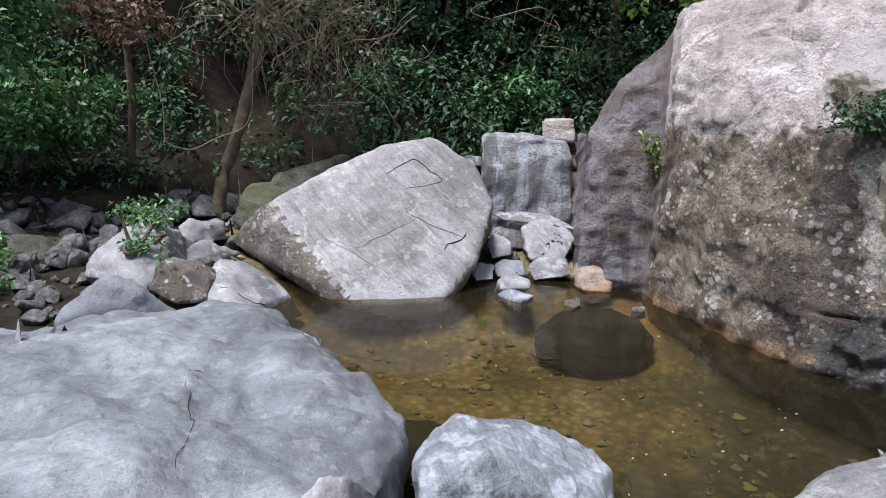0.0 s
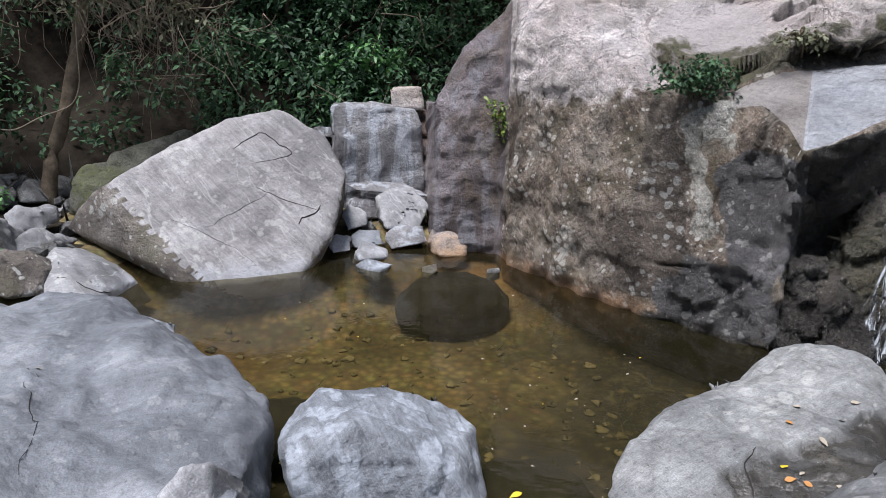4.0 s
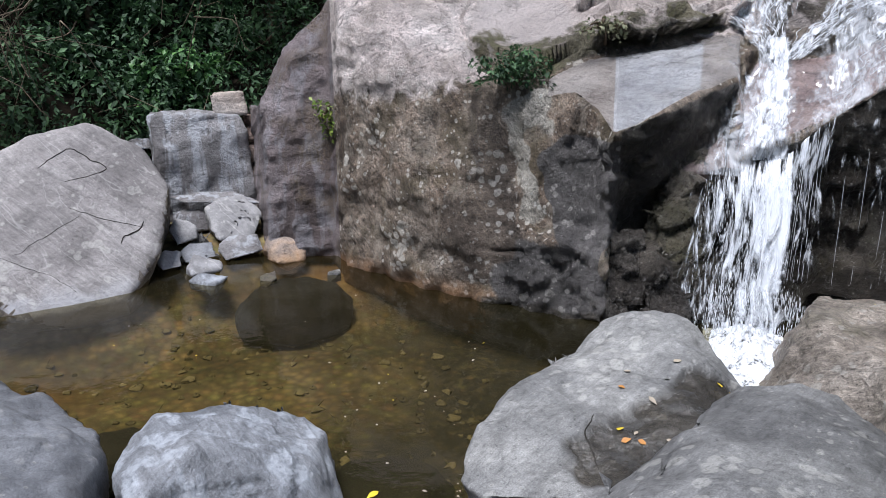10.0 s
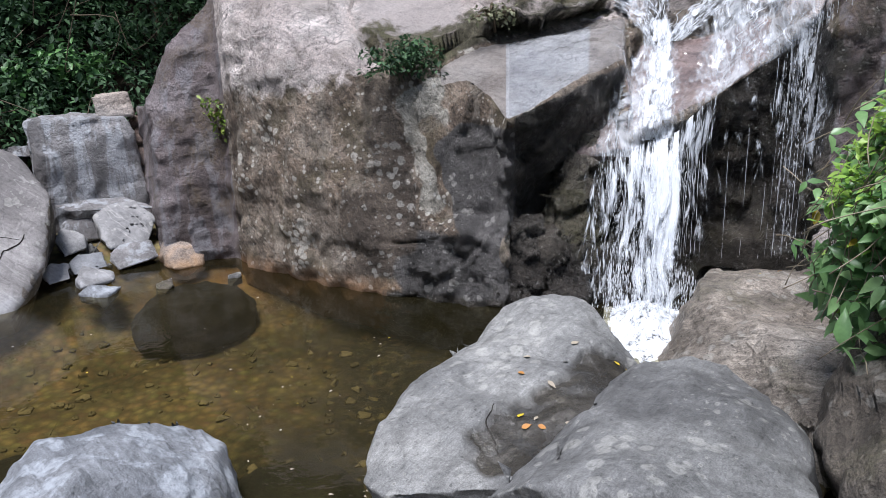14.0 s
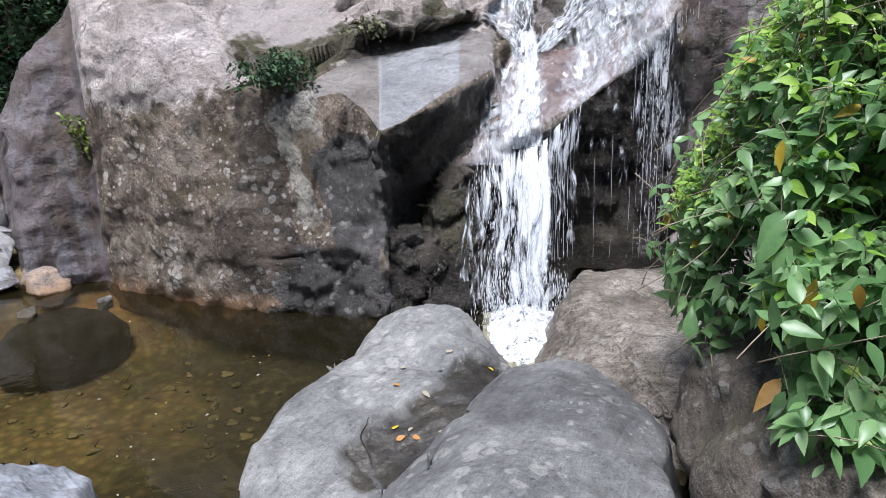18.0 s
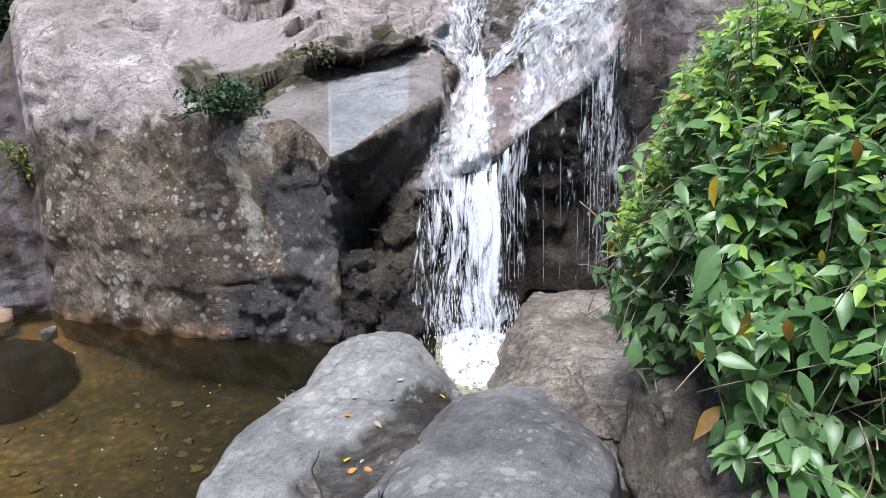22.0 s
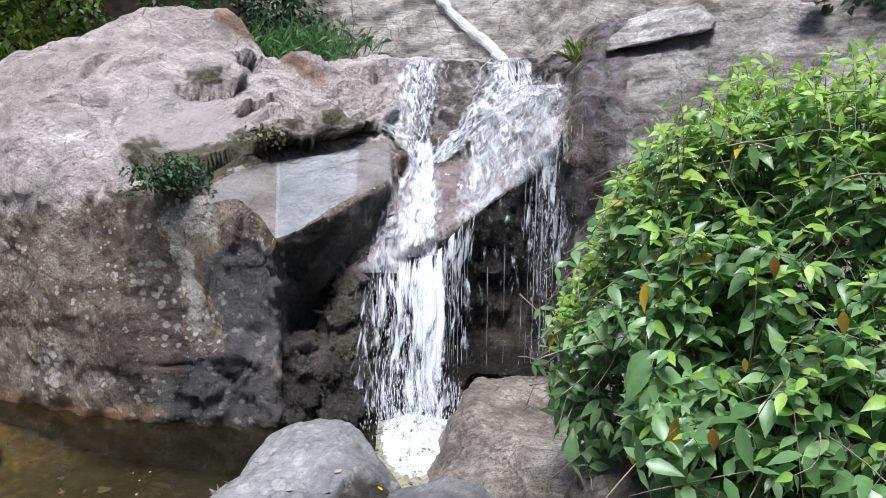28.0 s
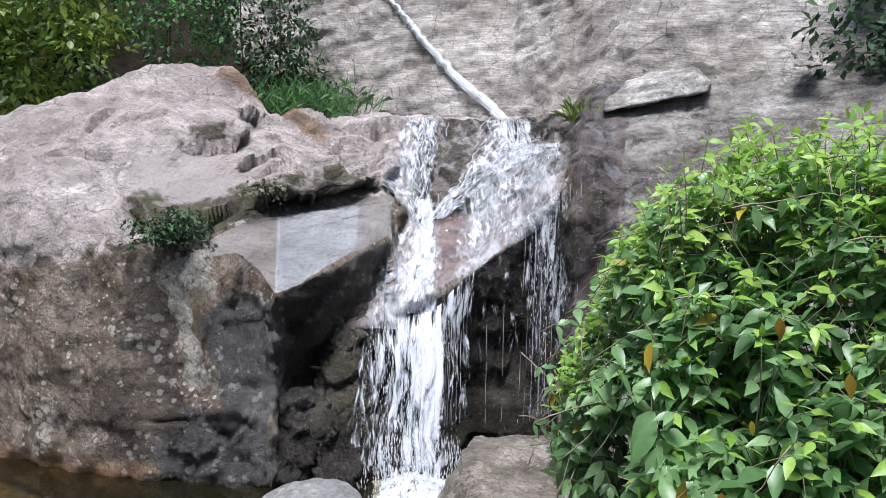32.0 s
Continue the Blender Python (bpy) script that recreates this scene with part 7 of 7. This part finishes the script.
# dry bare stalks hanging through the lower half
for _ in range(120):
    az = br.uniform(63.0, 82)
    lo, hi = bush_span(az)
    el = lo + (hi - lo) * br.uniform(0.10, 0.55)
    depth = bush_depth(az, el) + br.uniform(-0.02, 0.30)
    p = bush_at(az, el, depth)
    q = p + np.array([br.normal() * 0.08, br.normal() * 0.08, -br.uniform(0.10, 0.34)])
    c = spline([p - BL, (p + q) / 2 + br.normal(size=3) * 0.03 - BL, q - BL], 7)
    stems.append((c, np.linspace(0.0034, 0.0016, 7)))
tagged(join_tubes("stem_tangle", stems, M_VINE, bush, 4), kind="stuff")
placed.sort(key=lambda q: q[3])
for m, k, kind, _ in placed[:300]:
    ob = new("leaf", LEAF_MESH[k, kind])
    ob.parent = bush
    ob.matrix_basis = Matrix(m.tolist())
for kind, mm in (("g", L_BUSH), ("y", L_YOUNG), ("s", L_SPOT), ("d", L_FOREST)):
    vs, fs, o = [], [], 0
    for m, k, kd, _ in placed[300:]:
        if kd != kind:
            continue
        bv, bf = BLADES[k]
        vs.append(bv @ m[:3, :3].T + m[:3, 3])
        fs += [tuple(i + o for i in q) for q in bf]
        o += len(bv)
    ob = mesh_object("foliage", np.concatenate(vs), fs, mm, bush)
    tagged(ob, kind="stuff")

# small white flower heads on the bush
fl = []
for _ in range(110):
    az = br.uniform(58.5, 70)
    lo, hi = bush_span(az)
    el = hi - br.uniform(0.5, 7)
    fl.append(bush_at(az, el, bush_depth(az, el) - br.uniform(0.08, 0.22)) - BL)
M_FLOWER = simple_mat("white_flowers", (0.6, 0.62, 0.5), (0.85, 0.85, 0.78), 30)
v, f = leaf_cloud(fl, [0.008] * len(fl), 5, 0.008, br)
tagged(tri_object("flower_sprinkle", v, f, M_FLOWER, bush), kind="stuff")

# the little shrub growing from the great rock, and tufts in its cracks
def rock_shrub(az, z, w, h, n, size, mat, label, out=0.05):
    p = rock_at(az, z, out)
    base = tuple(p + Vector((p.x, p.y, 0)).normalized() * 0.1)
    blobs = []
    for _ in range(n):
        q = p + Vector((br.normal() * w, br.normal() * w * 0.4 - 0.08, br.normal() * h))
        blobs.append((*q, 0.06))
    return bush_thing("shrub", base, blobs, 10, size, mat, label, "shrub", stems=6)


rock_shrub(29.0, 1.78, 0.15, 0.065, 95, 0.045, L_FOREST, "small dark green shrub rooted in the rock face", 0.08)
rock_shrub(15.6, 1.28, 0.05, 0.11, 16, 0.05, L_YELLOW, "yellowish little plant in the rock groove", 0.06)
rock_shrub(15.2, 2.25, 0.10, 0.07, 18, 0.05, L_YELLOW, "low green creeper on the rock's shoulder", 0.04)
rock_shrub(35.6, 2.1, 0.08, 0.04, 14, 0.045, L_GREY, "dry little plant on the rock ledge", 0.04)

# ---- a wet hollow in the rounded boulder ----
def hollow(ob, start, end, radius, deep):
    """A wet trough worn into a rock along a line, with a sharp uneven rim."""
    a, e = Vector(start), Vector(end) - Vector(start)
    val = []
    for v in ob.data.vertices:
        q = Vector((v.co.x, v.co.y))
        t = max(0.0, min(1.0, (q - a).dot(e) / e.dot(e)))
        d = (q - a - e * t).length / radius + 0.30 * noise.noise(v.co * 5) + 0.15 * noise.noise(v.co * 14)
        w = max(0.0, min(1.0, (1.0 - d) / 0.25)) if v.co.z > 0 else 0.0
        v.co.z -= deep * w * (0.8 + 0.4 * noise.noise(v.co * 9))
        val.append(0.9 * w)
    at = ob.data.attributes.new("wet", "FLOAT", "POINT")
    at.data.foreach_set("value", val)


hollow(fga, (1.72, 2.20), (2.55, 2.44), 0.23, 0.035)

# ---- cracks ----
for pts, w in (([(-0.49, 7.28, 1.05), (-0.41, 7.29, 1.14), (-0.22, 7.3, 1.26), (-0.06, 7.3, 1.14), (0.05, 7.3, 1.03), (0.0, 7.3, 0.95), (-0.3, 7.29, 0.83)], 0.009),
               ([(-0.26, 7.0, 0.76), (-0.05, 7.0, 0.6), (0.27, 6.99, 0.47)], 0.006),
               ([(0.31, 6.99, 0.55), (0.24, 7.0, 0.44), (0.11, 7.0, 0.36), (0.06, 7.0, 0.27)], 0.012),
               ([(-1.02, 6.72, 0.57), (-0.67, 6.77, 0.27), (-0.31, 6.7, 0.0)], 0.004),
               ([(-0.74, 6.96, 0.24), (-0.21, 7.0, 0.63)], 0.004)):
    crack(big, pts, w)
crack(left, [(-1.19, 3.4, 0.75), (-1.21, 3.3, 0.62), (-1.14, 3.1, 0.66), (-1.05, 2.9, 0.7), (-1.0, 2.5, 0.7)], 0.004)
crack(fga, [(1.80, 2.50, 0.47), (1.70, 2.42, 0.48), (1.67, 2.34, 0.47), (1.62, 2.22, 0.46)], 0.007)
crack(rockc, [(-1.76, 5.95, 0.28), (-1.57, 6.0, 0.12), (-1.22, 6.08, 0.15)], 0.008)

# ---- stones on the bank ----
STONE_SHAPES = []
for k in range(7):
    g = np.random.default_rng(60 + k)
    bm = bmesh.new()
    for _ in range(13):
        d = g.normal(size=3)
        d /= np.linalg.norm(d)
        bm.verts.new(tuple(d * np.array([1.0, g.uniform(0.65, 0.95), g.uniform(0.5, 0.8)]) * g.uniform(0.75, 1.05)))
    res = bmesh.ops.convex_hull(bm, input=bm.verts)
    bmesh.ops.delete(bm, geom=list({q for q in res["geom_interior"] + res["geom_unused"] if isinstance(q, bmesh.types.BMVert)}), context="VERTS")
    bmesh.ops.bevel(bm, geom=bm.edges[:], offset=0.10, segments=2, profile=0.6, affect="EDGES")
    bmesh.ops.triangulate(bm, faces=bm.faces[:])
    for v in bm.verts:
        v.co += v.co.normalized() * 0.06 * noise.noise(v.co * 2.5)
    me = bpy.data.meshes.new("stone")
    bm.to_mesh(me)
    bm.free()
    me.polygons.foreach_set("use_smooth", [True] * len(me.polygons))
    me.materials.append(M_GRAVEL)
    STONE_SHAPES.append(me)


def support_tree():
    vs, fs, src, o = [], [], [], 0
    for ob in scene.objects:
        kind = ob.name.split(".")[0]
        if ob.type == "MESH" and ob.parent is None and kind in ("boulder", "rock_face", "ground", "ground_bank"):
            me = ob.data
            vs += [tuple(v.co) for v in me.vertices]
            fs += [tuple(i + o for i in q.vertices) for q in me.polygons]
            src += [kind] * len(me.polygons)
            o += len(me.vertices)
    return BVHTree.FromPolygons(vs, fs), src


SUPPORT = support_tree()


def top_under(x, y, z=3.0):
    """The first rock or ground below a point: place, normal and kind."""
    p, nr, i, _ = SUPPORT[0].ray_cast(Vector((x, y, z)), Vector((0, 0, -1)))
    if p is None:
        return None
    return p, nr if nr.z > 0 else -nr, SUPPORT[1][i]


sr = np.random.default_rng(33)
spots = []
for _ in range(230):
    spots.append((sr.uniform(-33, -12), sr.uniform(5.4, 9.6), sr.uniform(0.035, 0.15)))
for _ in range(40):
    spots.append((sr.uniform(-30, -13), sr.uniform(7.0, 9.4), sr.uniform(0.14, 0.30)))
for _ in range(50):
    spots.append((sr.uniform(2.5, 11), sr.uniform(7.3, 9.4), sr.uniform(0.04, 0.13)))
for az, d, s in spots:
    q = polar(az, d, 0)
    hit = top_under(q.x, q.y, 1.6)
    if not hit or hit[2] in ("boulder", "rock_face"):
        continue
    ob = new("stone", STONE_SHAPES[int(sr.integers(7))])
    ob.matrix_basis = Matrix.Translation(hit[0] + Vector((0, 0, s * 0.25))) @ Euler(tuple(sr.uniform(-0.5, 0.5, 3) + np.array([0, 0, sr.uniform(0, 6)]))).to_matrix().to_4x4() @ Matrix.Diagonal((s, s, s, 1))
    tagged(ob, "weathered grey stone lying on the stony bank", "stone", "bank stones")

# drowned rocks under the surface
def oval(cx, cy, rx, ry, top, low, n=11, seed=0):
    g = np.random.default_rng(seed)
    out = []
    for k in range(n):
        w = 2 * math.pi * k / n
        j = g.uniform(0.85, 1.1)
        out += [(cx + rx * j * math.cos(w) * 0.72, cy + ry * j * math.sin(w) * 0.72, top), (cx + rx * j * math.cos(w), cy + ry * j * math.sin(w), (top + low) / 2), (cx + rx * j * math.cos(w) * 0.9, cy + ry * j * math.sin(w) * 0.9, low)]
    return out


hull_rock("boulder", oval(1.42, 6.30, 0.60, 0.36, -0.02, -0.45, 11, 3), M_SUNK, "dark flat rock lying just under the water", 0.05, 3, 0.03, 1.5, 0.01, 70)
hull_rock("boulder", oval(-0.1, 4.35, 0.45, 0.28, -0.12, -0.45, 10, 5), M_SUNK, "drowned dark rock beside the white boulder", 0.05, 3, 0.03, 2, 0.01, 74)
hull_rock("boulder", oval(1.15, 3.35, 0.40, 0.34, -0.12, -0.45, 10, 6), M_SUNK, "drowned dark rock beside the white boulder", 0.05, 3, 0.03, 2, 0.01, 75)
hull_rock("stone", [(1.73, 6.38, 0.03), (1.86, 6.41, 0.035), (1.84, 6.33, 0.02), (1.70, 6.33, -0.1), (1.88, 6.45, -0.1)], M_GRAVEL, "tip of a grey stone just above the water", 0.03, 1, 0.005, 3, 0.005, 72, category="stone")
hull_rock("stone", [(1.15, 6.5, 0.04), (1.3, 6.55, 0.05), (1.28, 6.4, 0.03), (1.12, 6.4, -0.1), (1.33, 6.6, -0.1)], M_BROWN, "small brown stone at the waterline", 0.03, 1, 0.005, 3, 0.005, 73, category="stone")
# pebbles on the bed
pv, pf, o = [], [], 0
shapes = [(np.array([v.co for v in me.vertices]), [tuple(f.vertices) for f in me.polygons]) for me in STONE_SHAPES[:4]]
for _ in range(520):
    a, d = sr.uniform(-14, 40), sr.uniform(3.0, 7.0)
    q = polar(a, d, 0)
    hit = top_under(q.x, q.y, 1.5)
    if not hit or hit[2] != "ground" or hit[0].z > -0.02:
        continue
    s = sr.uniform(0.02, 0.07)
    sv, sf = shapes[int(sr.integers(4))]
    c, w = math.cos(sr.uniform(0, 6)), math.sin(sr.uniform(0, 6))
    rv = np.stack([sv[:, 0] * c - sv[:, 1] * w, sv[:, 0] * w + sv[:, 1] * c, sv[:, 2] * 0.8], 1) * s + np.array(hit[0])
    pv.append(rv)
    pf += [tuple(i + o for i in q2) for q2 in sf]
    o += len(sv)
tagged(tri_object("bed_pebbles", np.concatenate(pv), pf, M_PEBBLE), "brown and yellowish pebbles on the pool bed", "pebbles", kind="stuff")

# ---- fallen and floating leaves ----
def fallen_leaf(x, y, size, mat, label, z=None, group="fallen leaves"):
    if z is None:
        hit = top_under(x, y, 1.2)
        if not hit:
            return
        p, nr = hit[0], hit[1]
    else:
        p, nr = Vector((x, y, z)), Vector((0, 0, 1))
    bv, bf = BLADES[int(sr.integers(4))]
    me = bpy.data.meshes.new("leaf")
    size *= 0.75
    me.from_pydata([(q[0] * size * 1.3, q[1] * size, q[2] * size * 0.5) for q in bv], [], bf)
    me.materials.append(mat)
    ob = new("fallen_leaf", me)
    q = nr.to_track_quat("Z", "Y").to_matrix().to_4x4()
    ob.matrix_basis = Matrix.Translation(p + nr * 0.008) @ q @ pose(0, 0, 0, 0, 0, sr.uniform(0, 360))
    return tagged(ob, label, "leaf", group)


L_FALLEN = simple_mat("fallen_yellow_leaf", (0.60, 0.42, 0.02), (0.75, 0.60, 0.05), 30, 0.5)
L_PALE = simple_mat("fallen_pale_leaf", (0.30, 0.24, 0.17), (0.52, 0.46, 0.38), 30, 0.6)
L_ORANGE = simple_mat("fallen_orange_leaf", (0.40, 0.16, 0.04), (0.55, 0.28, 0.08), 30, 0.6)
for x, y, s, mm, lab in ((1.83, 2.36, 0.07, L_FALLEN, "yellow leaf fallen on the grey boulder"), (2.62, 2.52, 0.075, L_FALLEN, "bright yellow leaf in the gap between boulders"), (2.60, 2.55, 0.06, L_FALLEN, "bright yellow leaf in the gap between boulders"),
                         (1.80, 2.30, 0.06, L_ORANGE, "orange-brown leaf fallen on the boulder"), (1.86, 2.27, 0.055, L_ORANGE, "orange-brown leaf fallen on the boulder"), (1.9, 2.32, 0.05, L_PALE, "dry pale leaf on the boulder"),
                         (2.2, 2.75, 0.07, L_PALE, "dry pale leaf on the boulder"), (2.1, 2.5, 0.07, L_PALE, "dry pale leaf on the boulder"), (2.3, 2.6, 0.06, L_PALE, "dry pale leaf on the boulder"), (2.05, 2.65, 0.06, L_ORANGE, "orange-brown leaf fallen on the boulder"),
                         (2.42, 2.7, 0.07, L_PALE, "dry pale leaf on the boulder"), (1.95, 2.2, 0.05, L_PALE, "dry pale leaf on the boulder"), (-1.2, 3.4, 0.045, L_PALE, "small dry leaf on the smooth boulder"), (-2.1, 3.6, 0.05, L_PALE, "small dry leaf on the smooth boulder"),
                         (4.3, 3.0, 0.08, L_FALLEN, "yellow leaf on the pale rock"), (4.4, 2.9, 0.06, L_ORANGE, "orange-brown leaf fallen on the rock")):
    fallen_leaf(x, y, s, mm, lab)
for _ in range(60):
    a, d = sr.uniform(-3, 40), sr.uniform(2.9, 6.2)
    if sr.uniform() < 0.45:
        a, d = sr.normal(22, 6), sr.uniform(2.9, 4.6)
    q = polar(a, d, 0)
    hit = top_under(q.x, q.y, 1.5)
    if hit and hit[0].z < -0.03:
        fallen_leaf(q.x, q.y, sr.uniform(0.012, 0.035), L_PALE if sr.uniform() < 0.85 else L_FALLEN, "small leaf floating on the pool", 0.004, "floating leaves")
fallen_leaf(0.98, 3.05, 0.09, L_FALLEN, "yellow leaf floating on the pool", 0.005, "floating leaves")

# weeds on the bank
for a, d, n, h in ((-20.5, 6.9, 16, 0.1), (-22, 6.6, 14, 0.1), (-30.5, 7.3, 30, 0.16), (-31.5, 6.8, 26, 0.14), (-21.5, 7.4, 20, 0.14)):
    q = polar(a, d, 0)
    hit = top_under(q.x, q.y, 1.6)
    z = hit[0].z if hit else 0.1
    bl = [(q.x + sr.normal() * 0.10, q.y + sr.normal() * 0.10, z + 0.05 + abs(sr.normal()) * h, 0.06) for _ in range(n)]
    bush_thing("weed", (q.x, q.y, z), bl, 12, 0.05, L_BRIGHT, "fresh green weed growing between the stones", "weed", "weeds", stems=4)

# an added, unseen bank behind, which closes the gorge and cuts its light
BACK = [(100.0, [(7.5, 0.0), (9.0, 2.0), (11.0, 5.0), (14.0, 9.0)]), (160.0, [(9.0, 0.2), (11.0, 1.6), (14.0, 4.0), (18.0, 7.0)]), (230.0, [(9.0, 0.2), (12.0, 1.6), (15.0, 4.0), (19.0, 7.0)]), (298.0, [(8.6, 0.0), (10.0, 1.4), (12.5, 4.0), (16.0, 9.0)])]
rock_sheet("ground_bank", BACK, M_SOIL, "added unseen wooded bank that blocks light from behind", nu=90, nv=40, soft=1, amp=0.3, coarse=0.5, chips=0.1, category="hillside")
cen = [polar(sr.uniform(102, 297), sr.uniform(9.5, 14), sr.uniform(1.0, 5.5)) for _ in range(260)]
v, f = leaf_cloud(cen, sr.uniform(0.4, 1.0, 260), 30, 0.25, sr)
tagged(tri_object("undergrowth", v, f, L_FOREST), "added unseen trees and shrubs on the bank behind", "undergrowth", kind="stuff")
